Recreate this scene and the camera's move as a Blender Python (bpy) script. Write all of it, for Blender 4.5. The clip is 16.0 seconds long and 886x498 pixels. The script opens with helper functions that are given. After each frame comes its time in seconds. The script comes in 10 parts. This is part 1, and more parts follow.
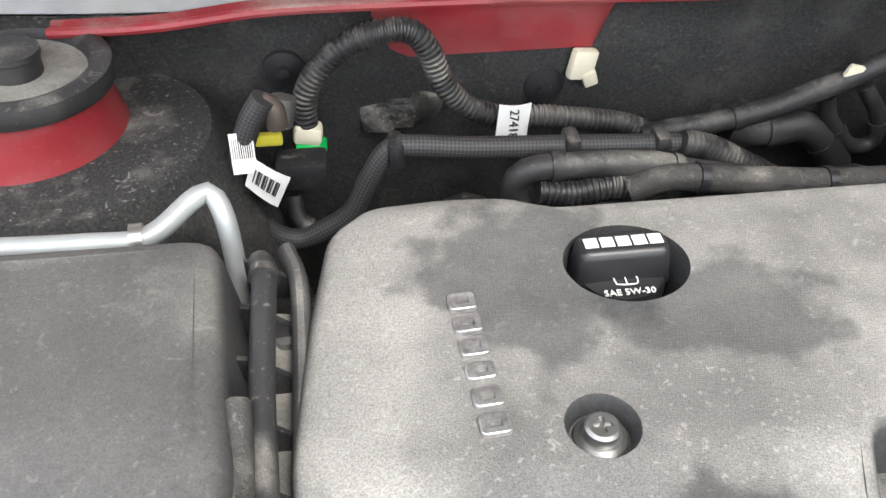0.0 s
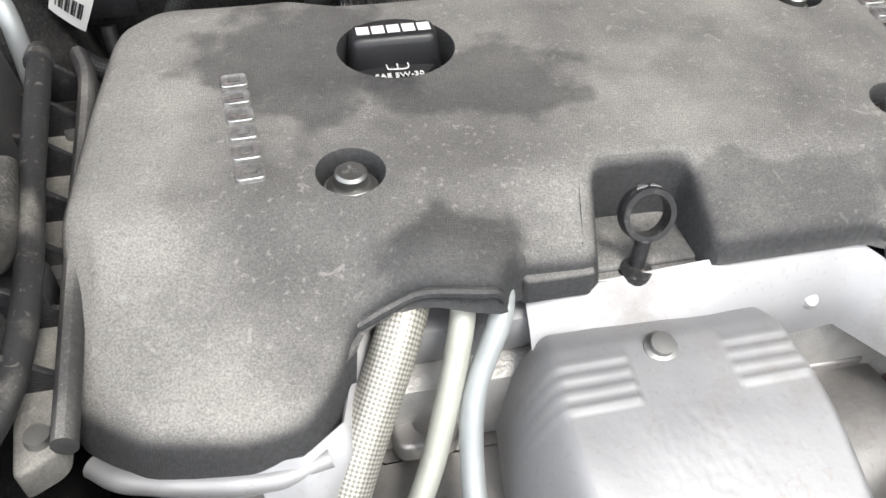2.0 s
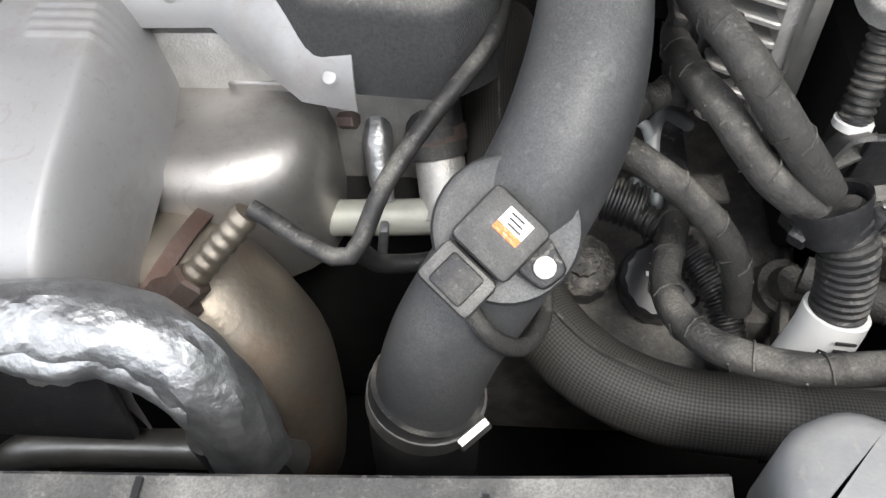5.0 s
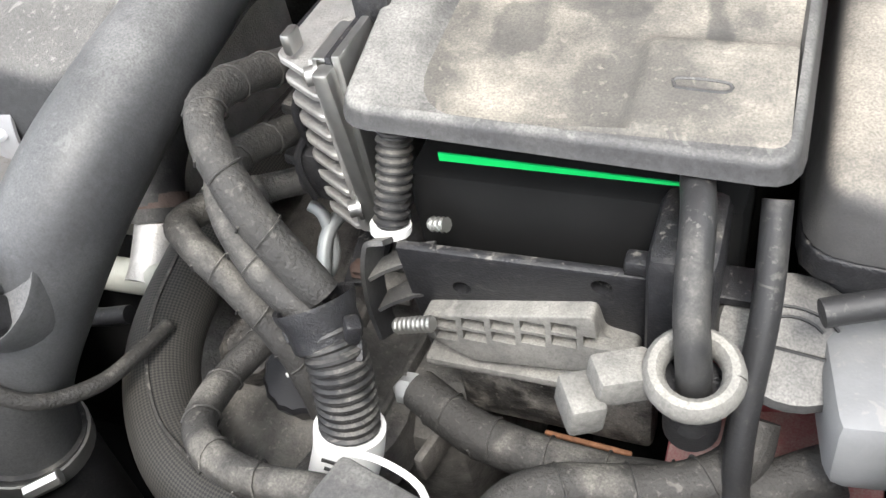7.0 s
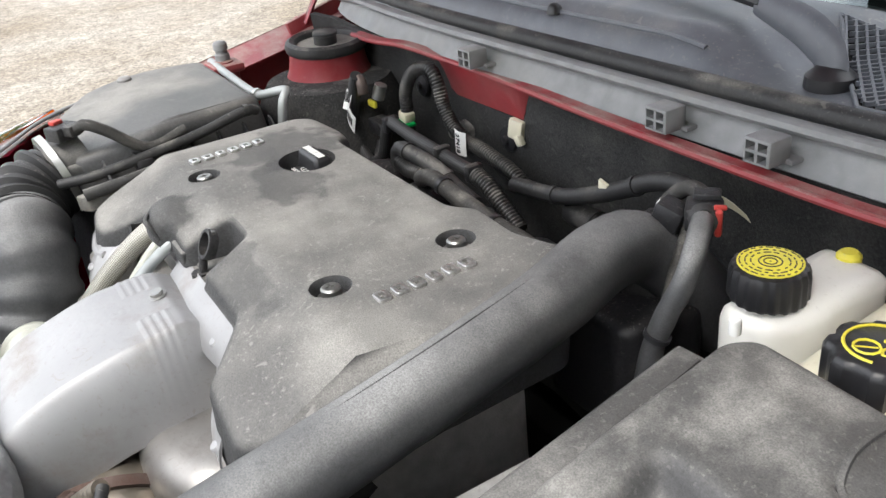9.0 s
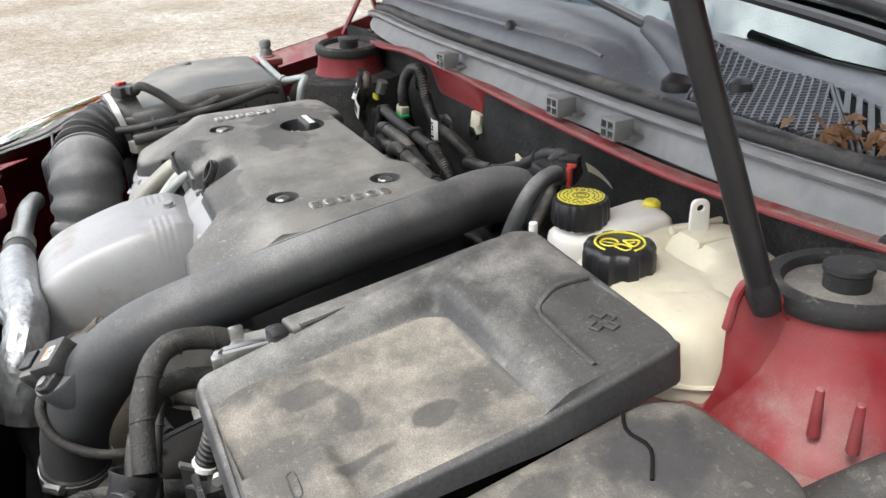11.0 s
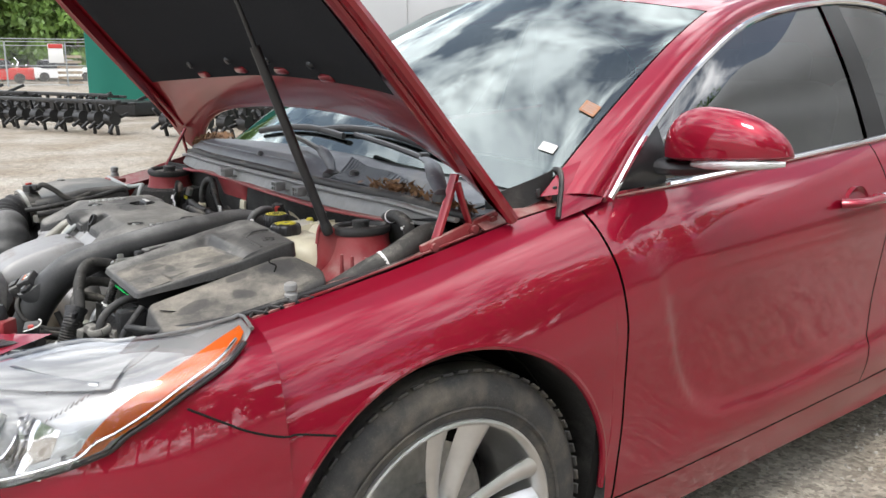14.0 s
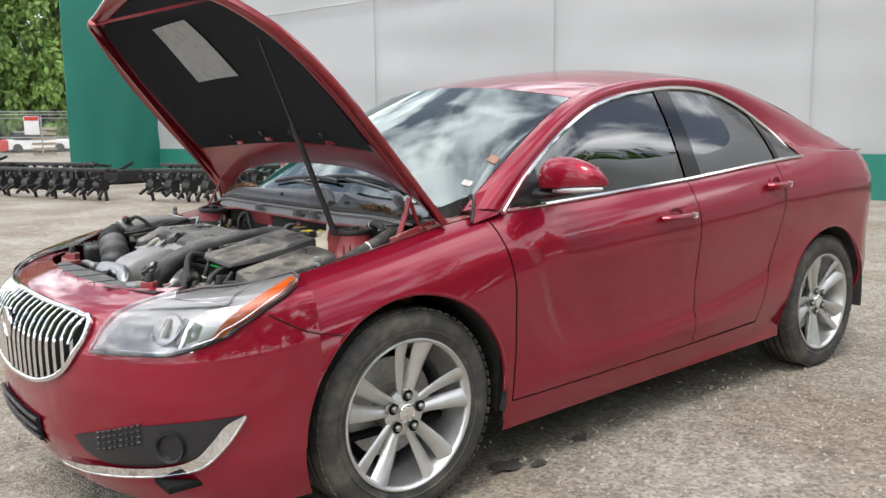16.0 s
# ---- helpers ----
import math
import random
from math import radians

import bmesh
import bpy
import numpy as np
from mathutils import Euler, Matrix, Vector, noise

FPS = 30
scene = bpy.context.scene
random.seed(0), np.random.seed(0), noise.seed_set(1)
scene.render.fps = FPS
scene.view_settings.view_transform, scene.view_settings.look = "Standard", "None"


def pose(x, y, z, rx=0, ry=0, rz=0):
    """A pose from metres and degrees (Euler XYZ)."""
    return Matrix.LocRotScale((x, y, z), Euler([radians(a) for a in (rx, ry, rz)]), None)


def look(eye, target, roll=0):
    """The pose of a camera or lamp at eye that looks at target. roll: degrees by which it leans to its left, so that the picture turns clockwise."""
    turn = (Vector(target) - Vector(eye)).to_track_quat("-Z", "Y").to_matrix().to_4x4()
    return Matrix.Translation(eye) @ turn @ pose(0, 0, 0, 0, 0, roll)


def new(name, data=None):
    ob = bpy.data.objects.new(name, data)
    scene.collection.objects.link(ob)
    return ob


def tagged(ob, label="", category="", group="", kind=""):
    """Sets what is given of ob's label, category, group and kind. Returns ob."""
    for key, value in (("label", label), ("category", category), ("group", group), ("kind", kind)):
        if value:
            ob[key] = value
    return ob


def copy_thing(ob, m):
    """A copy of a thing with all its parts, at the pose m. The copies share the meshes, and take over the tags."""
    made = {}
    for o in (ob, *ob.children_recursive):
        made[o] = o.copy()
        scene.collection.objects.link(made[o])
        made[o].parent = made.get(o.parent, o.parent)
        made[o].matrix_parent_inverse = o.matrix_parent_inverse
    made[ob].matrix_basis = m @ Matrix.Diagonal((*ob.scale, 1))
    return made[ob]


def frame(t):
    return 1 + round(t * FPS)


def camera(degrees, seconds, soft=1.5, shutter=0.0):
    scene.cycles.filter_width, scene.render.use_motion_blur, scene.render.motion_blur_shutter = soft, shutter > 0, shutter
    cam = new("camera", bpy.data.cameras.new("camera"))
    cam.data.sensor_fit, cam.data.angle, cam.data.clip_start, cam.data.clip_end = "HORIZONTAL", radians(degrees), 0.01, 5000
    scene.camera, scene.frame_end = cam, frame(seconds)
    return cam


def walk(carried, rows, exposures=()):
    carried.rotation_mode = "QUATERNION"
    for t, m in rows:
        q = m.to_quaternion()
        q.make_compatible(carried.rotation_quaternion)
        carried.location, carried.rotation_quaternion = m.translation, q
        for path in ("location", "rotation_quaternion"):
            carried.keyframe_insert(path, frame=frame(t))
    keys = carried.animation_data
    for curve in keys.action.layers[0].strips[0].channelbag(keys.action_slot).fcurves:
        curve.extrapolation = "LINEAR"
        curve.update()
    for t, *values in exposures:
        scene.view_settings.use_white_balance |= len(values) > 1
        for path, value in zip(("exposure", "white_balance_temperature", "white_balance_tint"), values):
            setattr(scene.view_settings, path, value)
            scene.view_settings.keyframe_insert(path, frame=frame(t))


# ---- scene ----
cam = camera(56.2, 16.0)
PATH = [
    (0, (-0.298, -0.504, 1.167), (-0.101, 0.967, -0.174), 0.5),
    (0.5, (-0.277, -0.495, 1.171), (-0.034, 0.986, -0.15), 1.0),
    (1, (-0.25, -0.508, 1.175), (0.056, 0.953, -0.156), 1.7),
    (1.5, (-0.222, -0.55, 1.164), (0.134, 0.855, -0.214), 2.8),
    (2, (-0.228, -0.602, 1.133), (0.123, 0.722, -0.324), 3.2),
    (2.5, (-0.203, -0.685, 1.099), (0.139, 0.624, -0.374), 4.6),
    (3, (-0.117, -0.753, 1.066), (0.173, 0.541, -0.431), 6.9),
    (3.5, (-0.008, -0.779, 1.087), (0.228, 0.407, -0.506), 8.2),
    (3.7, (0.026, -0.777, 1.084), (0.242, 0.41, -0.512), 7.1),
    (5.8, (0.399, -0.745, 1.089), (0.043, 0.44, -0.482), -8.9),
    (6, (0.441, -0.712, 1.078), (0.058, 0.492, -0.472), -9.2),
    (6.5, (0.497, -0.684, 1.05), (0.033, 0.526, -0.474), -11.1),
    (7, (0.593, -0.688, 1.043), (-0.108, 0.55, -0.363), -12.9),
    (7.5, (0.673, -0.673, 1.104), (-0.317, 0.528, -0.152), -12.1),
    (8, (0.681, -0.658, 1.161), (-0.558, 0.474, 0.073), -9.6),
    (8.5, (0.665, -0.552, 1.174), (-0.768, 0.442, 0.193), -7.7),
    (9, (0.672, -0.482, 1.182), (-0.877, 0.374, 0.249), -6.4),
    (9.5, (0.76, -0.442, 1.182), (-0.853, 0.313, 0.272), -5.5),
    (10, (0.866, -0.4, 1.16), (-0.781, 0.311, 0.276), -4.5),
    (10.2, (0.895, -0.393, 1.158), (-0.761, 0.309, 0.285), -4.1),
    (12.3, (1.304, -0.616, 1.209), (-0.387, 0.186, 0.504), 0.4),
    (12.5, (1.406, -0.593, 1.213), (-0.289, 0.231, 0.544), 0.4),
    (13, (1.588, -0.622, 1.217), (-0.08, 0.315, 0.635), 0.8),
    (13.5, (1.774, -0.744, 1.228), (0.189, 0.362, 0.716), 0.1),
    (14, (1.992, -0.82, 1.203), (0.426, 0.345, 0.769), 0.1),
    (14.5, (2.255, -0.898, 1.217), (0.646, 0.219, 0.814), 0.9),
    (15, (2.453, -1.13, 1.211), (0.865, 0.039, 0.872), -0.4),
    (15.5, (2.661, -1.315, 1.216), (1.095, -0.11, 0.91), -0.6),
    (16, (2.905, -1.459, 1.213), (1.36, -0.221, 0.93), -0.7),
]
walk(cam, [(t, look(e, g, r)) for t, e, g, r in PATH], [(0, 1.0), (1.2, 0.98), (2.1, 0.45), (2.5, 0.12), (3.0, -0.08), (3.7, 0.0), (5.8, 0.72), (6.5, 0.98), (7, 1.05), (7.5, 0.85), (8, 0.66), (10, 0.4), (12.5, 0.30), (13, 0.18), (14, 0.08), (16, -0.12)])

from mathutils import geometry

# ---- world and light ----
world = bpy.data.worlds.new("world")
scene.world = world
world.use_nodes = True
wt = world.node_tree
wt.nodes.clear()
SUN_EL, SUN_AZ = radians(52), radians(150)
sky = wt.nodes.new("ShaderNodeTexSky")
sky.sky_type, sky.sun_disc, sky.sun_elevation, sky.sun_rotation = "NISHITA", False, SUN_EL, SUN_AZ
sky.dust_density = 2.0
tc = wt.nodes.new("ShaderNodeTexCoord")
mp = wt.nodes.new("ShaderNodeMapping")
mp.inputs["Scale"].default_value, mp.inputs["Location"].default_value = (1.0, 1.0, 0.0), (2.3, 0.4, 0.0)
split = wt.nodes.new("ShaderNodeSeparateXYZ")
up = wt.nodes.new("ShaderNodeMath")
up.operation, up.inputs[1].default_value = "ADD", 0.22
flat_sky = wt.nodes.new("ShaderNodeVectorMath")
flat_sky.operation = "DIVIDE"
three = wt.nodes.new("ShaderNodeCombineXYZ")
nz = wt.nodes.new("ShaderNodeTexNoise")
nz.inputs["Scale"].default_value, nz.inputs["Detail"].default_value, nz.inputs["Roughness"].default_value = 2.0, 12, 0.62
ramp = wt.nodes.new("ShaderNodeValToRGB")
ramp.color_ramp.elements[0].position, ramp.color_ramp.elements[1].position = 0.445, 0.575
ramp.color_ramp.elements[0].color = (0.10, 0.10, 0.10, 1)
shade = wt.nodes.new("ShaderNodeValToRGB")
shade.color_ramp.elements[0].position, shade.color_ramp.elements[1].position = 0.35, 0.75
shade.color_ramp.elements[0].color, shade.color_ramp.elements[1].color = (30.0, 30.2, 30.6, 1), (11.0, 11.6, 12.8, 1)
nz2 = wt.nodes.new("ShaderNodeTexNoise")
nz2.inputs["Scale"].default_value, nz2.inputs["Detail"].default_value = 3.0, 6
mixc = wt.nodes.new("ShaderNodeMixRGB")
bgn = wt.nodes.new("ShaderNodeBackground")
bgn.inputs["Strength"].default_value = 0.136
wo = wt.nodes.new("ShaderNodeOutputWorld")
wt.links.new(tc.outputs["Generated"], split.inputs[0])
wt.links.new(split.outputs["Z"], up.inputs[0])
for axis in "XYZ":
    wt.links.new(up.outputs[0], three.inputs[axis])
wt.links.new(tc.outputs["Generated"], flat_sky.inputs[0])
wt.links.new(three.outputs[0], flat_sky.inputs[1])
wt.links.new(flat_sky.outputs[0], mp.inputs["Vector"])
wt.links.new(mp.outputs[0], nz.inputs["Vector"])
wt.links.new(mp.outputs[0], nz2.inputs["Vector"])
wt.links.new(nz.outputs["Fac"], ramp.inputs["Fac"])
wt.links.new(nz2.outputs["Fac"], shade.inputs["Fac"])
wt.links.new(ramp.outputs["Color"], mixc.inputs["Fac"])
wt.links.new(sky.outputs["Color"], mixc.inputs["Color1"])
wt.links.new(shade.outputs["Color"], mixc.inputs["Color2"])
wt.links.new(mixc.outputs["Color"], bgn.inputs["Color"])
wt.links.new(bgn.outputs[0], wo.inputs["Surface"])
sun_data = bpy.data.lights.new("sun", "SUN")
sun_data.energy, sun_data.angle, sun_data.color = 2.0, radians(16), (1.0, 0.96, 0.9)
sun = new("sun", sun_data)
sun.matrix_world = look((3.0, -6.0, 12.0), (0, 0, 0))


# ---- materials ----
def mat(name, color, rough=0.5, metal=0.0, dust=None, dust_amt=0.0, scale=40.0, bump=0.0, bump_scale=300.0,
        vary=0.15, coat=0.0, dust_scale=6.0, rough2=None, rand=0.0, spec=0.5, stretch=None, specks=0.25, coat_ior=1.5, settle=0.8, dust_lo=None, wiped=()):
    """A surface with a fine grain, a broad variation of tone and, where given, settled dust in blotches."""
    m = bpy.data.materials.new(name)
    m.use_nodes = True
    t = m.node_tree
    b = t.nodes["Principled BSDF"]
    co = t.nodes.new("ShaderNodeTexCoord")
    src = co.outputs["Object"]
    if stretch:
        mpn = t.nodes.new("ShaderNodeMapping")
        mpn.inputs["Scale"].default_value = stretch
        t.links.new(src, mpn.inputs["Vector"])
        src = mpn.outputs[0]
    n1 = t.nodes.new("ShaderNodeTexNoise")
    n1.inputs["Scale"].default_value, n1.inputs["Detail"].default_value = scale, 8
    t.links.new(src, n1.inputs["Vector"])
    r1 = t.nodes.new("ShaderNodeValToRGB")
    lo, hi = [c * (1 - vary) for c in color], [min(1, c * (1 + vary)) for c in color]
    r1.color_ramp.elements[0].position, r1.color_ramp.elements[1].position = 0.3, 0.7
    r1.color_ramp.elements[0].color, r1.color_ramp.elements[1].color = (*lo, 1), (*hi, 1)
    t.links.new(n1.outputs["Fac"], r1.inputs["Fac"])
    col = r1.outputs["Color"]
    if rand:
        oi = t.nodes.new("ShaderNodeObjectInfo")
        hs = t.nodes.new("ShaderNodeHueSaturation")
        mr = t.nodes.new("ShaderNodeMapRange")
        mr.inputs["To Min"].default_value, mr.inputs["To Max"].default_value = 1 - rand, 1 + rand
        t.links.new(oi.outputs["Random"], mr.inputs["Value"])
        t.links.new(mr.outputs[0], hs.inputs["Value"])
        t.links.new(col, hs.inputs["Color"])
        col = hs.outputs["Color"]
    b.inputs["Roughness"].default_value = rough
    if dust:
        n2 = t.nodes.new("ShaderNodeTexNoise")
        n2.inputs["Scale"].default_value, n2.inputs["Detail"].default_value, n2.inputs["Roughness"].default_value = dust_scale, 10, 0.62
        t.links.new(src, n2.inputs["Vector"])
        r2 = t.nodes.new("ShaderNodeValToRGB")
        r2.color_ramp.elements[0].position, r2.color_ramp.elements[1].position = 0.60 - 0.30 * dust_amt, 0.76 - 0.28 * dust_amt
        r2.color_ramp.elements[0].color = (0.05 * dust_amt,) * 3 + (1,)
        if dust_lo is not None:
            r2.color_ramp.elements[0].color = (dust_lo, dust_lo, dust_lo, 1)
        r2.color_ramp.elements[1].color = (min(1, 0.35 + 0.6 * dust_amt),) * 3 + (1,)
        t.links.new(n2.outputs["Fac"], r2.inputs["Fac"])
        veil = r2.outputs["Color"]
        if specks:
            n4 = t.nodes.new("ShaderNodeTexNoise")
            n4.inputs["Scale"].default_value, n4.inputs["Detail"].default_value, n4.inputs["Roughness"].default_value = 260, 3, 0.6
            t.links.new(src, n4.inputs["Vector"])
            r4 = t.nodes.new("ShaderNodeValToRGB")
            r4.color_ramp.elements[0].position, r4.color_ramp.elements[1].position = 0.60, 0.70
            r4.color_ramp.elements[1].color = (specks, specks, specks, 1)
            t.links.new(n4.outputs["Fac"], r4.inputs["Fac"])
            n5 = t.nodes.new("ShaderNodeTexNoise")
            n5.inputs["Scale"].default_value, n5.inputs["Detail"].default_value = dust_scale * 4.5, 8
            t.links.new(src, n5.inputs["Vector"])
            r5 = t.nodes.new("ShaderNodeValToRGB")
            r5.color_ramp.elements[0].position, r5.color_ramp.elements[1].position = 0.40, 0.64
            r5.color_ramp.elements[0].color, r5.color_ramp.elements[1].color = (0.76, 0.76, 0.76, 1), (1, 1, 1, 1)
            t.links.new(n5.outputs["Fac"], r5.inputs["Fac"])
            n6 = t.nodes.new("ShaderNodeTexNoise")
            n6.inputs["Scale"].default_value, n6.inputs["Detail"].default_value = 900, 2
            t.links.new(src, n6.inputs["Vector"])
            r6 = t.nodes.new("ShaderNodeMapRange")
            r6.inputs["From Min"].default_value, r6.inputs["From Max"].default_value = 0.3, 0.7
            r6.inputs["To Min"].default_value, r6.inputs["To Max"].default_value = 0.70, 1.36
            t.links.new(n6.outputs["Fac"], r6.inputs["Value"])
            mg = t.nodes.new("ShaderNodeMixRGB")
            mg.blend_type = "MULTIPLY"
            mg.inputs["Fac"].default_value = 1.0
            t.links.new(veil, mg.inputs["Color1"])
            t.links.new(r6.outputs[0], mg.inputs["Color2"])
            veil = mg.outputs["Color"]
            mu = t.nodes.new("ShaderNodeMixRGB")
            mu.blend_type = "MULTIPLY"
            mu.inputs["Fac"].default_value = 1.0
            t.links.new(veil, mu.inputs["Color1"])
            t.links.new(r5.outputs["Color"], mu.inputs["Color2"])
            sc = t.nodes.new("ShaderNodeMixRGB")
            sc.blend_type = "SCREEN"
            sc.inputs["Fac"].default_value = 1.0
            t.links.new(mu.outputs["Color"], sc.inputs["Color1"])
            t.links.new(r4.outputs["Color"], sc.inputs["Color2"])
            veil = sc.outputs["Color"]
            n7 = t.nodes.new("ShaderNodeTexNoise")
            n7.inputs["Scale"].default_value, n7.inputs["Detail"].default_value, n7.inputs["Distortion"].default_value = 75, 5, 1.2
            t.links.new(src, n7.inputs["Vector"])
            r7 = t.nodes.new("ShaderNodeValToRGB")
            r7.color_ramp.elements[0].position, r7.color_ramp.elements[1].position = 0.655, 0.70
            r7.color_ramp.elements[1].color = (specks, specks, specks, 1)
            t.links.new(n7.outputs["Fac"], r7.inputs["Fac"])
            sc2 = t.nodes.new("ShaderNodeMixRGB")
            sc2.blend_type = "SCREEN"
            sc2.inputs["Fac"].default_value = 1.0
            t.links.new(veil, sc2.inputs["Color1"])
            t.links.new(r7.outputs["Color"], sc2.inputs["Color2"])
            veil = sc2.outputs["Color"]
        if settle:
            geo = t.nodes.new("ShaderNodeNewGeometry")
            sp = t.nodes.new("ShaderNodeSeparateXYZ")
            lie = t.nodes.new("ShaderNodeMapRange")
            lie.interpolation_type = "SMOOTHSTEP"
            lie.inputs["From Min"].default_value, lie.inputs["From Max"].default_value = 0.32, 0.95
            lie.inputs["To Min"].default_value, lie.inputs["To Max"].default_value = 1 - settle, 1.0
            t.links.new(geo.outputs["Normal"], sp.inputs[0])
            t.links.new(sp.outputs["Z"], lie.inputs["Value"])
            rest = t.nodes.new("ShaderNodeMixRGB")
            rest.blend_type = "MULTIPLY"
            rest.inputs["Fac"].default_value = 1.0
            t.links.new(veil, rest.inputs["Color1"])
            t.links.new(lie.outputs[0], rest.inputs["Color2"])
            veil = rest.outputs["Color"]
        for wx, wy, rx, ry, turn, amount in wiped:
            wm = t.nodes.new("ShaderNodeMapping")
            wm.vector_type = "TEXTURE"
            wm.inputs["Location"].default_value, wm.inputs["Rotation"].default_value, wm.inputs["Scale"].default_value = (wx, wy, 0), (0, 0, radians(turn)), (rx, ry, 1e3)
            wn = t.nodes.new("ShaderNodeTexNoise")
            wn.inputs["Scale"].default_value, wn.inputs["Detail"].default_value = 30, 8
            wl = t.nodes.new("ShaderNodeVectorMath")
            wl.operation = "LENGTH"
            wa = t.nodes.new("ShaderNodeMath")
            wa.operation, wa.inputs[1].default_value = "MULTIPLY_ADD", 2.2
            wr = t.nodes.new("ShaderNodeMapRange")
            wr.interpolation_type = "SMOOTHSTEP"
            wr.inputs["From Min"].default_value, wr.inputs["From Max"].default_value = 1.85, 2.25
            wr.inputs["To Min"].default_value, wr.inputs["To Max"].default_value = 1 - amount, 1.0
            t.links.new(src, wm.inputs["Vector"])
            t.links.new(src, wn.inputs["Vector"])
            t.links.new(wm.outputs[0], wl.inputs[0])
            t.links.new(wn.outputs["Fac"], wa.inputs[0])
            t.links.new(wl.outputs["Value"], wa.inputs[2])
            t.links.new(wa.outputs[0], wr.inputs["Value"])
            wx2 = t.nodes.new("ShaderNodeMixRGB")
            wx2.blend_type = "MULTIPLY"
            wx2.inputs["Fac"].default_value = 1.0
            t.links.new(veil, wx2.inputs["Color1"])
            t.links.new(wr.outputs[0], wx2.inputs["Color2"])
            veil = wx2.outputs["Color"]
        mx = t.nodes.new("ShaderNodeMixRGB")
        mx.inputs["Color2"].default_value = (*dust, 1)
        t.links.new(veil, mx.inputs["Fac"])
        t.links.new(col, mx.inputs["Color1"])
        col = mx.outputs["Color"]
        rr = t.nodes.new("ShaderNodeMapRange")
        rr.inputs["To Min"].default_value, rr.inputs["To Max"].default_value = rough, min(1, rough + 0.4)
        t.links.new(r2.outputs["Color"], rr.inputs["Value"])
        t.links.new(rr.outputs[0], b.inputs["Roughness"])
    elif rough2 is not None:
        rr = t.nodes.new("ShaderNodeMapRange")
        rr.inputs["To Min"].default_value, rr.inputs["To Max"].default_value = rough, rough2
        t.links.new(n1.outputs["Fac"], rr.inputs["Value"])
        t.links.new(rr.outputs[0], b.inputs["Roughness"])
    t.links.new(col, b.inputs["Base Color"])
    b.inputs["Metallic"].default_value = metal
    b.inputs["Coat Weight"].default_value = coat
    b.inputs["Coat Roughness"].default_value = 0.03
    b.inputs["Coat IOR"].default_value = coat_ior
    b.inputs["Specular IOR Level"].default_value = spec
    if bump:
        n3 = t.nodes.new("ShaderNodeTexNoise")
        n3.inputs["Scale"].default_value, n3.inputs["Detail"].default_value = bump_scale, 4
        t.links.new(src, n3.inputs["Vector"])
        bp = t.nodes.new("ShaderNodeBump")
        bp.inputs["Strength"].default_value, bp.inputs["Distance"].default_value = bump, 0.002
        t.links.new(n3.outputs["Fac"], bp.inputs["Height"])
        t.links.new(bp.outputs[0], b.inputs["Normal"])
    return m


DUST = (0.36, 0.34, 0.30)
M = {}
M["paint"] = mat("car_paint_red", (0.27, 0.007, 0.026), 0.38, 0.5, scale=3, vary=0.06, coat=1.0, coat_ior=1.55, spec=0.0, bump=0.02, bump_scale=900)
M["paint_in"] = mat("bay_paint_red", (0.24, 0.017, 0.024), 0.4, 0.0, (0.34, 0.27, 0.24), 0.66, scale=20, vary=0.15, dust_scale=14)
M["paint_hood"] = mat("hood_inner_red", (0.22, 0.006, 0.014), 0.3, 0.3, scale=8, vary=0.1, coat=0.8)
M["plastic"] = mat("black_plastic", (0.016, 0.016, 0.018), 0.42, 0, DUST, 0.22, scale=300, vary=0.35, bump=0.3, bump_scale=900, dust_scale=14, specks=0.35)
M["plastic_clean"] = mat("black_plastic_clean", (0.018, 0.018, 0.02), 0.38, 0, scale=50, bump=0.08, bump_scale=700)
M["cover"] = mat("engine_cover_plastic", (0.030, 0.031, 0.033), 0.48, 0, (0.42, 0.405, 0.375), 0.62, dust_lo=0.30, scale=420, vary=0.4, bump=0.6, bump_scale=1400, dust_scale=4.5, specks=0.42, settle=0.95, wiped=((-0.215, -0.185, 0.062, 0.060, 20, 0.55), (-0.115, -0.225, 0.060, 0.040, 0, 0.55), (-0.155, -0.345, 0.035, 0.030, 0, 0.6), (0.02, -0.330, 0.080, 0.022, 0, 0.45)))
M["dusty"] = mat("dusty_plastic", (0.026, 0.026, 0.028), 0.44, 0, (0.36, 0.35, 0.325), 0.44, dust_lo=0.17, scale=300, vary=0.35, bump=0.12, bump_scale=900, dust_scale=11, specks=0.22)
M["lid"] = mat("filter_lid_plastic", (0.030, 0.031, 0.034), 0.42, 0, (0.36, 0.345, 0.315), 0.56, dust_lo=0.18, scale=300, vary=0.35, bump=0.12, bump_scale=900, dust_scale=5, specks=0.15)
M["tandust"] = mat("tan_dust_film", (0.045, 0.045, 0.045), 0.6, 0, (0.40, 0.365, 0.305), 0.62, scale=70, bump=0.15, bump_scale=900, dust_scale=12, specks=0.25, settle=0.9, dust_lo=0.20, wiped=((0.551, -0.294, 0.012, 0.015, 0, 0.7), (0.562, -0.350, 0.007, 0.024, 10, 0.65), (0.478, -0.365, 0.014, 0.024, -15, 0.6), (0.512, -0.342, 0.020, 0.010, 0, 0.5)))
M["greyplastic"] = mat("grey_plastic", (0.21, 0.213, 0.217), 0.5, 0, DUST, 0.35, scale=40, bump=0.1, bump_scale=700, dust_scale=8)
M["cowlgrey"] = mat("cowl_grey_plastic", (0.105, 0.113, 0.13), 0.42, 0, DUST, 0.28, scale=30, bump=0.08, bump_scale=900, dust_scale=4)
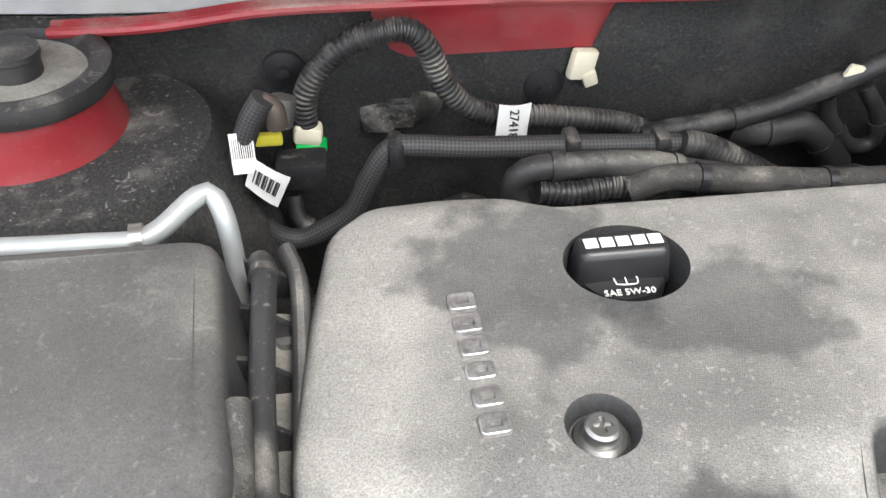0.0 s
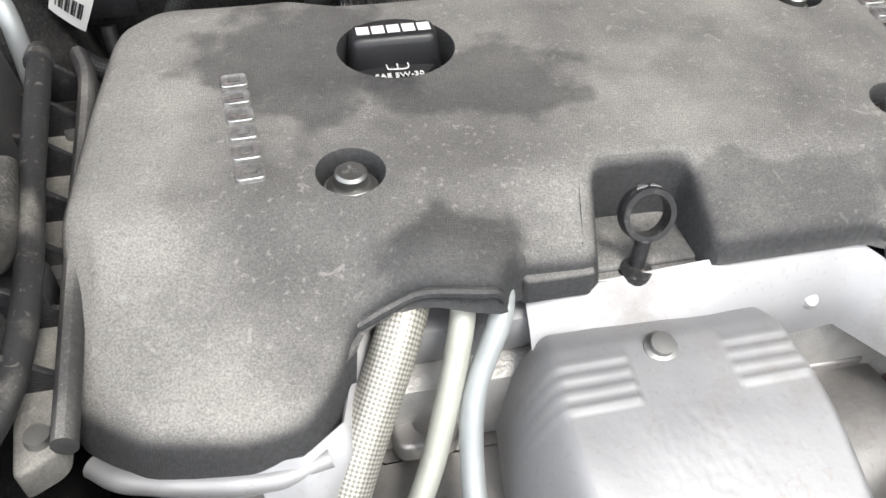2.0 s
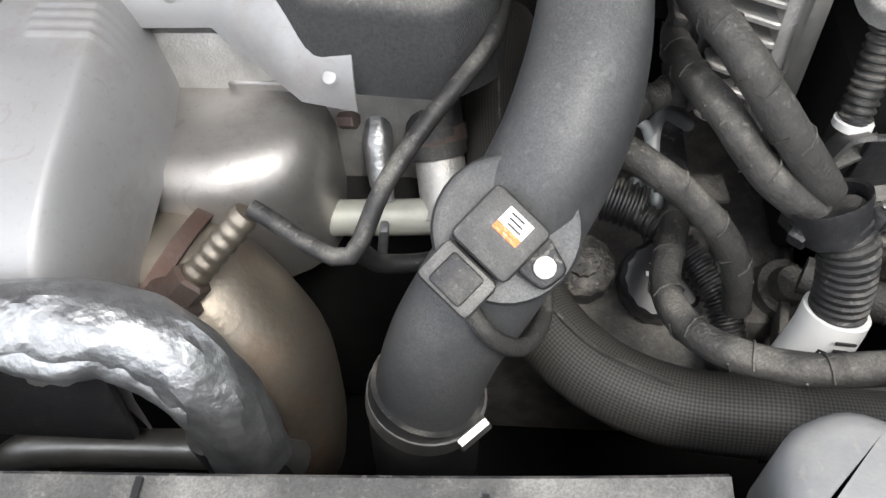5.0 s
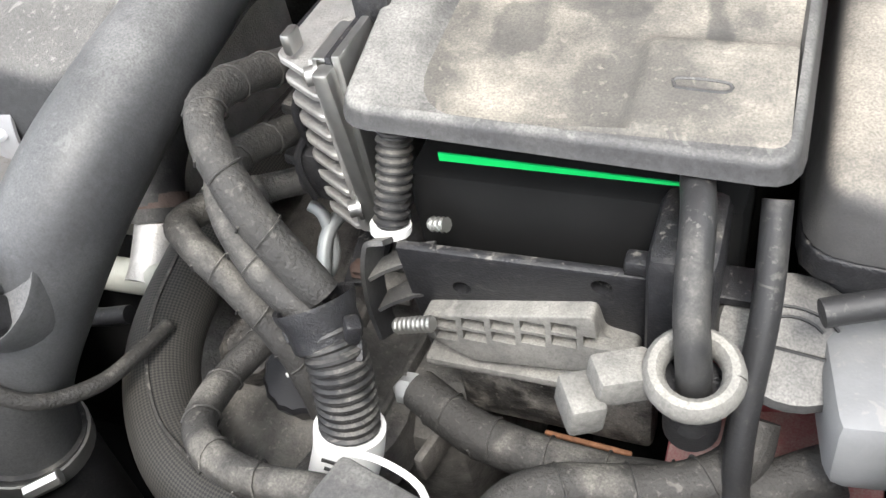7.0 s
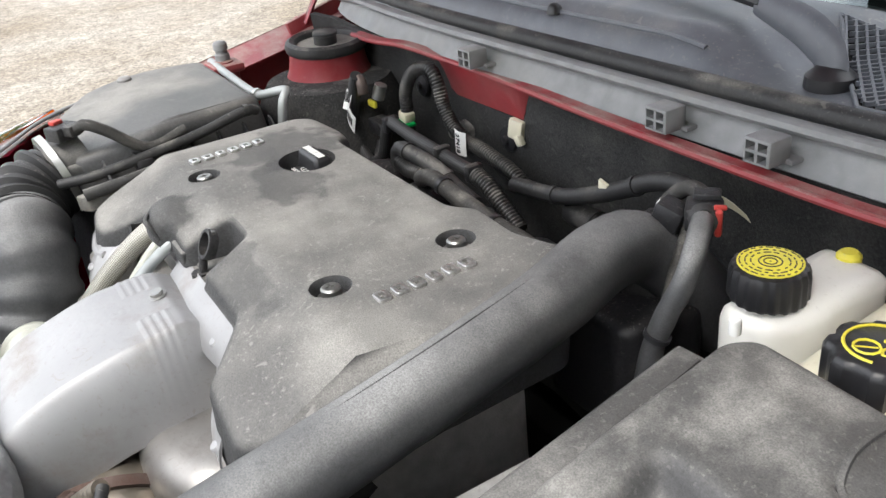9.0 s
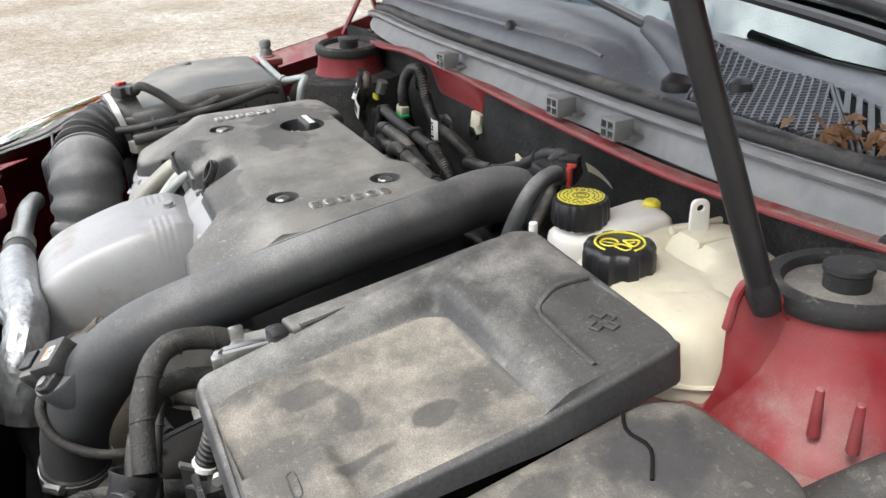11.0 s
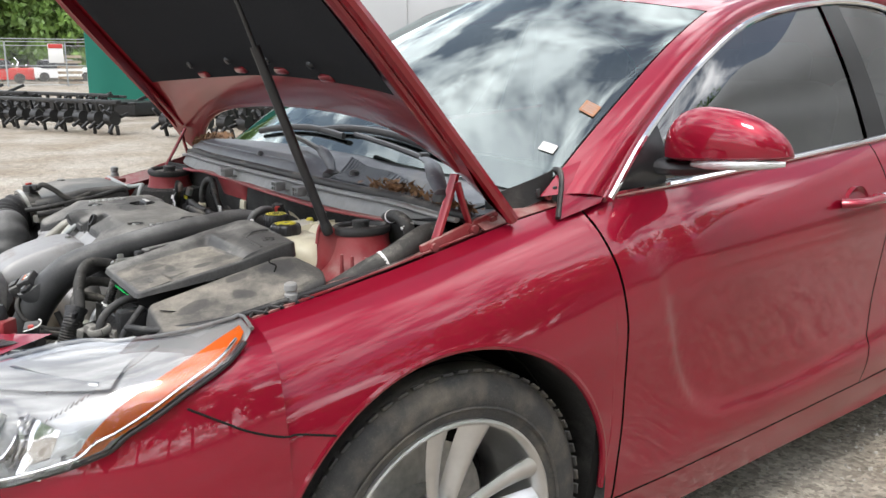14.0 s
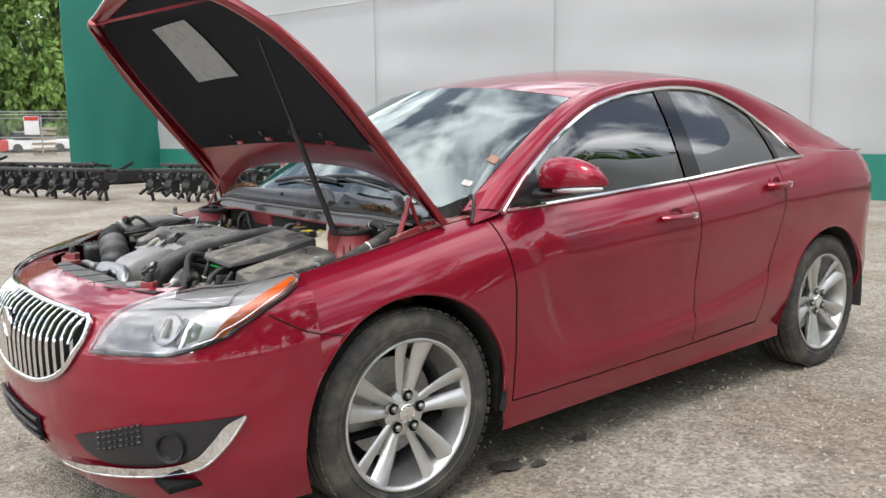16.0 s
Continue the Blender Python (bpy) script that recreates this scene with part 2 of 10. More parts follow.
M["rubber"] = mat("black_rubber", (0.018, 0.018, 0.019), 0.55, 0, DUST, 0.27, scale=60, bump=0.15, bump_scale=500, dust_scale=16)
M["pipe"] = mat("charge_pipe_plastic", (0.022, 0.023, 0.026), 0.40, 0, (0.38, 0.38, 0.375), 0.55, dust_lo=0.20, scale=300, vary=0.3, bump=0.06, bump_scale=900, dust_scale=4, specks=0.10)
M["tape"] = mat("fabric_tape", (0.028, 0.027, 0.026), 0.65, 0, DUST, 0.30, dust_lo=0.07, scale=120, bump=0.6, bump_scale=500, dust_scale=22)
M["conduit"] = mat("corrugated_conduit", (0.018, 0.018, 0.019), 0.40, 0, DUST, 0.34, scale=90, dust_scale=24)
M["silver"] = mat("heat_shield_aluminium", (0.37, 0.37, 0.375), 0.58, 0.6, (0.27, 0.23, 0.19), 0.16, scale=9, vary=0.10, bump=0.22, bump_scale=70, dust_scale=16, specks=0.25, settle=0.0)
M["foil"] = mat("foil_wrap", (0.37, 0.378, 0.385), 0.36, 0.92, scale=90, vary=0.2, bump=0.7, bump_scale=150, rough2=0.54)
M["cast"] = mat("cast_aluminium", (0.50, 0.49, 0.47), 0.48, 0.7, (0.25, 0.23, 0.2), 0.3, scale=60, bump=0.4, bump_scale=500, dust_scale=12)
M["manifold"] = mat("stained_manifold_cover", (0.34, 0.328, 0.315), 0.42, 0.8, (0.19, 0.165, 0.145), 0.4, scale=30, vary=0.12, bump=0.1, bump_scale=260, dust_scale=11, settle=0.0)
M["zinc"] = mat("zinc_plated_steel", (0.36, 0.355, 0.31), 0.45, 0.8, (0.24, 0.23, 0.19), 0.4, scale=120, vary=0.2, bump=0.3, bump_scale=420, dust_scale=60, settle=0.0)
M["elbowsteel"] = mat("straw_tinted_steel", (0.27, 0.24, 0.20), 0.45, 0.85, (0.24, 0.12, 0.06), 0.34, scale=16, vary=0.15, bump=0.2, bump_scale=200, dust_scale=13, specks=0.1, settle=0.0)
M["steel"] = mat("plated_steel", (0.5, 0.5, 0.48), 0.35, 0.9, (0.22, 0.2, 0.16), 0.2, scale=60, dust_scale=20)
M["rust"] = mat("heat_stained_steel", (0.12, 0.095, 0.085), 0.5, 0.6, (0.12, 0.062, 0.045), 0.45, scale=40, bump=0.3, bump_scale=300, dust_scale=16)
M["alu"] = mat("bare_aluminium_tube", (0.40, 0.40, 0.385), 0.36, 0.9, (0.3, 0.28, 0.25), 0.15, scale=60, dust_scale=20)
M["chrome"] = mat("chrome", (0.82, 0.82, 0.84), 0.06, 1.0, scale=20, vary=0.03)
M["white"] = mat("white_label", (0.75, 0.75, 0.73), 0.5, 0, DUST, 0.12, scale=30, vary=0.05)
M["faintink"] = mat("faded_ink", (0.35, 0.34, 0.33), 0.6, 0, scale=40)
M["fadedorange"] = mat("faded_orange_paper", (0.36, 0.17, 0.09), 0.6, 0, scale=300, vary=0.3)
M["ink"] = mat("label_ink", (0.03, 0.03, 0.03), 0.6, 0, scale=40)
M["yellow"] = mat("yellow_print", (0.75, 0.66, 0.06), 0.5, 0, DUST, 0.1, scale=40, vary=0.08)
M["green"] = mat("green_plastic", (0.0, 0.42, 0.09), 0.45, 0, scale=40, vary=0.1)
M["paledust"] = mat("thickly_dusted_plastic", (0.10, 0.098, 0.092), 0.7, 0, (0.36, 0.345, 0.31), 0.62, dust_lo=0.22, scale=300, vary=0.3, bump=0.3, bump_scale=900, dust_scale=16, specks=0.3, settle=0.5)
M["grime"] = mat("oily_grime", (0.03, 0.028, 0.026), 0.5, 0, (0.30, 0.28, 0.25), 0.45, scale=120, vary=0.5, bump=1.0, bump_scale=260, dust_scale=40, specks=0.5, settle=0.0)
M["milky"] = mat("milky_tank_plastic", (0.72, 0.71, 0.66), 0.38, 0, (0.45, 0.42, 0.36), 0.2, scale=25, vary=0.05, dust_scale=9)
M["cream"] = mat("translucent_tank_plastic", (0.66, 0.62, 0.48), 0.42, 0, (0.42, 0.35, 0.24), 0.3, scale=25, vary=0.08, dust_scale=7)
M["orange"] = mat("amber_reflector", (0.80, 0.15, 0.004), 0.2, 0, scale=400, vary=0.1, bump=0.2, bump_scale=600, coat=0.5)
M["tyre"] = mat("tyre_rubber", (0.034, 0.034, 0.035), 0.68, 0, (0.17, 0.148, 0.12), 0.46, scale=60, bump=0.35, bump_scale=300, dust_scale=9, settle=0.0)
M["alloy"] = mat("alloy_wheel", (0.60, 0.60, 0.60), 0.3, 0.85, (0.35, 0.33, 0.3), 0.1, scale=30, vary=0.06, dust_scale=12)
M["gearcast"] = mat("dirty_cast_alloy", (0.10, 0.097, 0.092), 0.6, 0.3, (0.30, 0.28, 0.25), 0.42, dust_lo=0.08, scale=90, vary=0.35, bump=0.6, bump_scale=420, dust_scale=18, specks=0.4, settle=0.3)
M["zinc"] = mat("zinc_plated_steel", (0.47, 0.475, 0.42), 0.45, 0.35, (0.20, 0.19, 0.15), 0.34, scale=40, vary=0.08, dust_scale=12)
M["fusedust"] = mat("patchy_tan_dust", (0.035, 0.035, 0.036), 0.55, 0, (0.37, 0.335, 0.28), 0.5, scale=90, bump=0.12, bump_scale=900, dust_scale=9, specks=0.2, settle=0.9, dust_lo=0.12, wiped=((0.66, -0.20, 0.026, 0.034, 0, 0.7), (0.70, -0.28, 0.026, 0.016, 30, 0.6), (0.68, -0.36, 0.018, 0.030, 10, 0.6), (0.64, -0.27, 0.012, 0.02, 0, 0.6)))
# near-black for gaps and hollows; the shade of deep places is in this colour
M["dark"] = mat("gap_and_shade_black", (0.012, 0.012, 0.012), 0.8, 0, scale=20, spec=0.1)
M["liner"] = mat("felt_liner", (0.018, 0.019, 0.022), 0.95, 0, scale=200, bump=0.4, bump_scale=800, spec=0.15)
M["felt"] = mat("bulkhead_insulation", (0.032, 0.032, 0.032), 0.85, 0, (0.28, 0.27, 0.25), 0.32, scale=400, vary=0.4, bump=0.6, bump_scale=600, dust_scale=16, spec=0.2, specks=0.5)
M["leaf"] = mat("dead_leaves", (0.22, 0.12, 0.06), 0.8, 0, scale=60, vary=0.5)
M["redconn"] = mat("red_connector", (0.5, 0.05, 0.04), 0.5, 0, DUST, 0.2, scale=40)
M["bolt"] = mat("bolt_steel", (0.30, 0.30, 0.29), 0.4, 0.85, DUST, 0.2, scale=60, dust_scale=30)
M["gloss_black"] = mat("gloss_black_trim", (0.008, 0.008, 0.009), 0.08, 0, scale=30)
M["silver_paint"] = mat("lamp_reflector", (0.58, 0.59, 0.60), 0.22, 0.5, scale=30, vary=0.06)


def braid(name, c0, c1, scale, metal=0.0, rough=0.6):
    m = bpy.data.materials.new(name)
    m.use_nodes = True
    t = m.node_tree
    b = t.nodes["Principled BSDF"]
    uv = t.nodes.new("ShaderNodeUVMap")
    ck = t.nodes.new("ShaderNodeTexChecker")
    ck.inputs["Scale"].default_value = 1.0
    ck.inputs["Color1"].default_value, ck.inputs["Color2"].default_value = (*c0, 1), (*c1, 1)
    mpn = t.nodes.new("ShaderNodeMapping")
    mpn.inputs["Scale"].default_value = scale
    mpn.inputs["Rotation"].default_value = (0, 0, radians(45))
    t.links.new(uv.outputs[0], mpn.inputs["Vector"])
    t.links.new(mpn.outputs[0], ck.inputs["Vector"])
    t.links.new(ck.outputs["Color"], b.inputs["Base Color"])
    bp = t.nodes.new("ShaderNodeBump")
    bp.inputs["Strength"].default_value, bp.inputs["Distance"].default_value = 0.6, 0.001
    t.links.new(ck.outputs["Fac"], bp.inputs["Height"])
    t.links.new(bp.outputs[0], b.inputs["Normal"])
    b.inputs["Roughness"].default_value, b.inputs["Metallic"].default_value = rough, metal
    return m


M["braid"] = braid("braided_sleeve", (0.05, 0.05, 0.052), (0.018, 0.018, 0.018), (500, 500, 1))
M["steelbraid"] = braid("steel_braid", (0.55, 0.53, 0.47), (0.25, 0.24, 0.21), (620, 620, 1), 0.6, 0.45)
M["bigbraid"] = braid("woven_hose_sleeve", (0.062, 0.058, 0.05), (0.02, 0.02, 0.02), (640, 640, 1))


def glass(name, tint, dark, gloss=(1, 1, 1)):
    """A thin pane: gloss by Fresnel over a tinted see-through layer."""
    m = bpy.data.materials.new(name)
    m.use_nodes = True
    t = m.node_tree
    t.nodes.clear()
    out = t.nodes.new("ShaderNodeOutputMaterial")
    tr, gl, fr, mx = (t.nodes.new(k) for k in ("ShaderNodeBsdfTransparent", "ShaderNodeBsdfGlossy", "ShaderNodeFresnel", "ShaderNodeMixShader"))
    tr.inputs["Color"].default_value = (*tint, 1)
    gl.inputs["Roughness"].default_value, gl.inputs["Color"].default_value = 0.0, (*gloss, 1)
    fr.inputs["IOR"].default_value = dark
    t.links.new(fr.outputs[0], mx.inputs["Fac"])
    t.links.new(tr.outputs[0], mx.inputs[1])
    t.links.new(gl.outputs[0], mx.inputs[2])
    t.links.new(mx.outputs[0], out.inputs["Surface"])
    return m


M["windshield"] = glass("windshield_glass", (0.52, 0.62, 0.60), 2.7, (0.90, 1.0, 0.985))
M["sideglass"] = glass("tinted_glass", (0.13, 0.15, 0.16), 2.3)
M["lens"] = glass("lamp_lens", (0.97, 0.97, 0.97), 1.75)


# ---- building blocks ----
def thing(name, label, category, group="", kind="", at=(0, 0, 0)):
    e = new(name)
    e.location = at
    e.empty_display_size = 0.05
    return tagged(e, label, category, group, kind)


def mesh_of(name, bm, material, angle=38):
    bmesh.ops.recalc_face_normals(bm, faces=bm.faces)
    me = bpy.data.meshes.new(name)
    bm.to_mesh(me)
    bm.free()
    me.polygons.foreach_set("use_smooth", [True] * len(me.polygons))
    me.set_sharp_from_angle(angle=radians(angle))
    for one in (material if isinstance(material, (list, tuple)) else [material]):
        me.materials.append(M[one] if isinstance(one, str) else one)
    return me


def part(name, bm, material, parent=None, label="", angle=38):
    ob = new(name, mesh_of(name, bm, material, angle))
    if parent is not None:
        ob.parent = parent
        if parent.type == "EMPTY":
            ob.matrix_parent_inverse = parent.matrix_basis.inverted()
    if label:
        ob["label"] = label
    return ob


def single(name, bm, material, label, category, group="", kind="", angle=38):
    return tagged(part(name, bm, material, None, "", angle), label, category, group, kind)


def join(*bms):
    out = bmesh.new()
    for b in bms:
        me = bpy.data.meshes.new("tmp")
        b.to_mesh(me)
        b.free()
        out.from_mesh(me)
        bpy.data.meshes.remove(me)
    return out


def catmull(pts, n=8):
    p = [Vector(q) for q in pts]
    if len(p) == 2:
        return [p[0].lerp(p[1], k / n) for k in range(n + 1)]
    p = [p[0] * 2 - p[1]] + p + [p[-1] * 2 - p[-2]]
    out = []
    for i in range(1, len(p) - 2):
        a, b, c, d = p[i - 1:i + 3]
        for k in range(n):
            u = k / n
            out.append(0.5 * ((2 * b) + (c - a) * u + (2 * a - 5 * b + 4 * c - d) * u * u + (3 * b - a - 3 * c + d) * u ** 3))
    out.append(p[-2])
    return out


def resample(path, step):
    lens = [0.0]
    for a, b in zip(path, path[1:]):
        lens.append(lens[-1] + (b - a).length)
    n = max(2, int(lens[-1] / step))
    out, j = [], 0
    for k in range(n + 1):
        s = lens[-1] * k / n
        while j < len(lens) - 2 and lens[j + 1] < s:
            j += 1
        f = (s - lens[j]) / max(1e-9, lens[j + 1] - lens[j])
        out.append(path[j].lerp(path[j + 1], f))
    return out, lens[-1]


def tube(pts, r, seg=12, step=0.012, rib=0.0, pitch=0.006, caps=True, flat=1.0, wobble=0.0):
    """A round tube along a smooth curve. r: a radius, or one for each point; rib and pitch: the depth and spacing of corrugation."""
    if rib:
        step = pitch / 4
    path, length = resample(catmull(pts, 12), step)
    radii = r if isinstance(r, (list, tuple)) else None
    bm = bmesh.new()
    uvl = bm.loops.layers.uv.new("UVMap")
    t0 = (path[1] - path[0]).normalized()
    up = Vector((0, 0, 1)) if abs(t0.z) < 0.9 else Vector((0, 1, 0))
    nx = t0.cross(up).normalized()
    rings, ss = [], []
    n = len(path)
    for i, p in enumerate(path):
        t = (path[min(i + 1, n - 1)] - path[max(i - 1, 0)]).normalized()
        nx = (nx - t * nx.dot(t)).normalized()
        ny = t.cross(nx)
        s = i / (n - 1)
        if radii:
            q = s * (len(radii) - 1)
            k = min(int(q), len(radii) - 2)
            rad = radii[k] + (radii[k + 1] - radii[k]) * (q - k)
        else:
            rad = r
        if rib and i % 4 in (0, 1):
            rad -= rib
        if wobble:
            rad *= 1 + wobble * noise.noise(p * 60)
        rings.append([bm.verts.new(p + nx * rad * math.cos(2 * math.pi * j / seg) + ny * rad * flat * math.sin(2 * math.pi * j / seg)) for j in range(seg)])
        ss.append(s * length)
    r0 = radii[0] if radii else r
    for i in range(n - 1):
        for j in range(seg):
            f = bm.faces.new((rings[i][j], rings[i][(j + 1) % seg], rings[i + 1][(j + 1) % seg], rings[i + 1][j]))
            for lp, (u, v) in zip(f.loops, ((j, i), (j + 1, i), (j + 1, i + 1), (j, i + 1))):
                lp[uvl].uv = (u / seg * 2 * math.pi * r0, ss[v])
    if caps:
        bm.faces.new(rings[0])
        bm.faces.new(list(reversed(rings[-1])))
    return bm


def box(c, size, bev=0.004, rot=(0, 0, 0), seg=2):
    bm = bmesh.new()
    bmesh.ops.create_cube(bm, size=1.0)
    bmesh.ops.scale(bm, vec=size, verts=bm.verts)
    if bev:
        bmesh.ops.bevel(bm, geom=bm.edges[:], offset=min(bev, min(size) * 0.45), segments=seg, affect="EDGES", profile=0.5)
    bmesh.ops.transform(bm, matrix=pose(*c, *rot), verts=bm.verts)
    return bm


def lathe(profile, m=None, seg=24, bump=None):
    """A turned body from (radius, height) pairs about z, placed by the matrix m. bump: (count, depth) for a knurled rim."""
    bm = bmesh.new()
    rings = []
    for r, h in profile:
        if r < 1e-6:
            rings.append([bm.verts.new((0, 0, h))])
        else:
            rings.append([bm.verts.new(((r + (bump[1] if bump and (j * bump[0] * 2 // seg) % 2 else 0)) * math.cos(2 * math.pi * j / seg),
                                        (r + (bump[1] if bump and (j * bump[0] * 2 // seg) % 2 else 0)) * math.sin(2 * math.pi * j / seg), h)) for j in range(seg)])
    for a, b in zip(rings, rings[1:]):
        for j in range(seg):
            k = (j + 1) % seg
            if len(a) == 1 and len(b) == 1:
                continue
            if len(a) == 1:
                bm.faces.new((a[0], b[j], b[k]))
            elif len(b) == 1:
                bm.faces.new((a[j], a[k], b[0]))
            else:
                bm.faces.new((a[j], a[k], b[k], b[j]))
    if len(rings[0]) > 1:
        bm.faces.new(rings[0][::-1])
    if len(rings[-1]) > 1:
        bm.faces.new(rings[-1])
    if m is not None:
        bmesh.ops.transform(bm, matrix=m, verts=bm.verts)
    return bm


def axis_to(p0, p1):
    """The pose at p0 whose z axis points to p1."""
    d = Vector(p1) - Vector(p0)
    return Matrix.Translation(p0) @ d.to_track_quat("Z", "Y").to_matrix().to_4x4()


def rod(p0, p1, r, r1=None, seg=14, bev=0.0008):
    h = (Vector(p1) - Vector(p0)).length
    r1 = r if r1 is None else r1
    return lathe([(0, 0), (r - bev, 0), (r, bev), (r1, h - bev), (r1 - bev, h), (0, h)], axis_to(p0, p1), seg)


def rounded(poly, r, n=4):
    """A polygon with its corners rounded. r: one radius or one for each corner."""
    out, k = [], len(poly)
    for i, p in enumerate(poly):
        p = Vector((p[0], p[1]))
        a, b = Vector(poly[i - 1][:2]) - p, Vector(poly[(i + 1) % k][:2]) - p
        ri = r[i] if isinstance(r, (list, tuple)) else r
        d = min(ri, a.length * 0.45, b.length * 0.45)
        p0, p1 = p + a.normalized() * d, p + b.normalized() * d
        for j in range(n + 1):
            u = j / n
            out.append(tuple((1 - u) ** 2 * p0 + 2 * u * (1 - u) * p + u * u * p1))
    return out


def offset(poly, d):
    """The polygon moved in by d (out if negative)."""
    k = len(poly)
    area = sum(poly[i - 1][0] * poly[i][1] - poly[i][0] * poly[i - 1][1] for i in range(k))
    sgn = 1 if area > 0 else -1
    out = []
    for i in range(k):
        p = Vector(poly[i])
        a, b = (p - Vector(poly[i - 1])), (Vector(poly[(i + 1) % k]) - p)
        na, nb = Vector((-a.y, a.x)), Vector((-b.y, b.x))
        n = (na.normalized() if na.length > 1e-9 else na) + (nb.normalized() if nb.length > 1e-9 else nb)
        if n.length > 1e-9:
            n = n.normalized()
        out.append(tuple(p + n * d * sgn))
    return out


def inside(p, poly):
    c = False
    for (x0, y0), (x1, y1) in zip(poly, poly[1:] + poly[:1]):
        if (y0 > p[1]) != (y1 > p[1]) and p[0] < (x1 - x0) * (p[1] - y0) / (y1 - y0) + x0:
            c = not c
    return c


def fill_cap(bm, ring, z1, lift, step=0.008, inner=()):
    """Closes a ring with a fine triangulation that follows the height function. inner: an outline whose faces take the second material."""
    edge = [Vector((v.co.x, v.co.y)) for v in ring]
    k = len(edge)
    lo = (min(p.x for p in edge), min(p.y for p in edge))
    hi = (max(p.x for p in edge), max(p.y for p in edge))
    pts = list(edge)
    nx, ny = int((hi[0] - lo[0]) / step), int((hi[1] - lo[1]) / step)
    for i in range(1, nx):
        for j in range(1, ny):
            p = Vector((lo[0] + i * step + (step / 2 if j % 2 else 0), lo[1] + j * step))
            if all((p - e).length > step * 0.6 for e in edge):
                pts.append(p)
    n0, ni = len(pts), len(inner)
    pts += [Vector(p) for p in inner]
    vs, _, faces, ov, _, _ = geometry.delaunay_2d_cdt(pts, [(i, (i + 1) % k) for i in range(k)] + [(n0 + i, n0 + (i + 1) % ni) for i in range(ni)], [list(range(k))], 1, 1e-6)
    made = []
    for p, src in zip(vs, ov):
        own = [i for i in src if i < k]
        made.append(ring[own[0]] if own else bm.verts.new((p.x, p.y, z1 + lift(p.x, p.y))))
    for f in faces:
        q = [made[i] for i in f]
        if len(set(q)) == 3:
            try:
                face = bm.faces.new(q)
            except ValueError:
                continue
            if ni:
                mid = (q[0].co + q[1].co + q[2].co) / 3
                face.material_index = 1 if inside((mid.x, mid.y), list(inner)) else 0


def prism(poly, z0, z1, bev=0.006, draft=0.0, m=None, top=None, steps=3, bottom=True):
    """A solid over a polygon with a rounded top edge. top: a function (x, y) -> extra height of the upper face."""
    bm = bmesh.new()
    lift = top or (lambda x, y: 0.0)
    rings = [[bm.verts.new((x, y, z0)) for x, y in offset(poly, -draft)]]
    levels = [(0.0, z1 - bev)] + [(bev * (1 - math.cos(math.pi / 2 * s / steps)), z1 - bev + bev * math.sin(math.pi / 2 * s / steps)) for s in range(1, steps + 1)]
    for d, z in levels:
        rings.append([bm.verts.new((x, y, z + lift(x, y))) for x, y in offset(poly, d)])
    k = len(poly)
    for a, b in zip(rings, rings[1:]):
        for j in range(k):
            bm.faces.new((a[j], a[(j + 1) % k], b[(j + 1) % k], b[j]))
    if top:
        fill_cap(bm, rings[-1], z1, lift)
    else:
        bm.faces.new(rings[-1])
    if bottom:
        bm.faces.new(rings[0][::-1])
    if m is not None:
        bmesh.ops.transform(bm, matrix=m, verts=bm.verts)
    return bm


def surf(fn, nu, nv, thick=0.0):
    """A sheet from fn(u, v), u and v from 0 to 1."""
    bm = bmesh.new()
    g = [[bm.verts.new(fn(i / nu, j / nv)) for j in range(nv + 1)] for i in range(nu + 1)]
    for i in range(nu):
        for j in range(nv):
            bm.faces.new((g[i][j], g[i + 1][j], g[i + 1][j + 1], g[i][j + 1]))
    bmesh.ops.remove_doubles(bm, verts=bm.verts, dist=1e-6)
    if thick:
        bmesh.ops.recalc_face_normals(bm, faces=bm.faces)
        bmesh.ops.solidify(bm, geom=bm.faces[:], thickness=thick)
    return bm


def line(table):
    """A smooth-ish function through (t, value) pairs."""
    ts, vs = [p[0] for p in table], [p[1] for p in table]
    return lambda t: float(np.interp(t, ts, vs))


def smooth_line(table):
    """A monotone cubic through (t, value) pairs."""
    ts, vs = np.array([p[0] for p in table], float), np.array([p[1] for p in table], float)
    d = np.diff(vs) / np.diff(ts)
    mm = np.r_[d[0], [(0 if a * b <= 0 else 2 * a * b / (a + b)) for a, b in zip(d, d[1:])], d[-1]]

    def f(t):
        t = min(max(t, ts[0]), ts[-1])
        i = min(max(int(np.searchsorted(ts, t)) - 1, 0), len(ts) - 2)
        h = ts[i + 1] - ts[i]
        u = (t - ts[i]) / h
        return float((2 * u ** 3 - 3 * u * u + 1) * vs[i] + (u ** 3 - 2 * u * u + u) * h * mm[i] + (-2 * u ** 3 + 3 * u * u) * vs[i + 1] + (u ** 3 - u * u) * h * mm[i + 1])
    return f


def writing(text, size, m, depth=0.0004):
    cu = bpy.data.curves.new("writing", "FONT")
    cu.body, cu.size, cu.extrude, cu.align_x, cu.align_y, cu.resolution_u = text, size, depth, "CENTER", "CENTER", 2
    ob = bpy.data.objects.new("writing", cu)
    scene.collection.objects.link(ob)
    me = bpy.data.meshes.new_from_object(ob.evaluated_get(bpy.context.evaluated_depsgraph_get()))
    bm = bmesh.new()
    bm.from_mesh(me)
    bpy.data.objects.remove(ob)
    bpy.data.curves.remove(cu)
    bpy.data.meshes.remove(me)
    bmesh.ops.transform(bm, matrix=m, verts=bm.verts)
    return bm


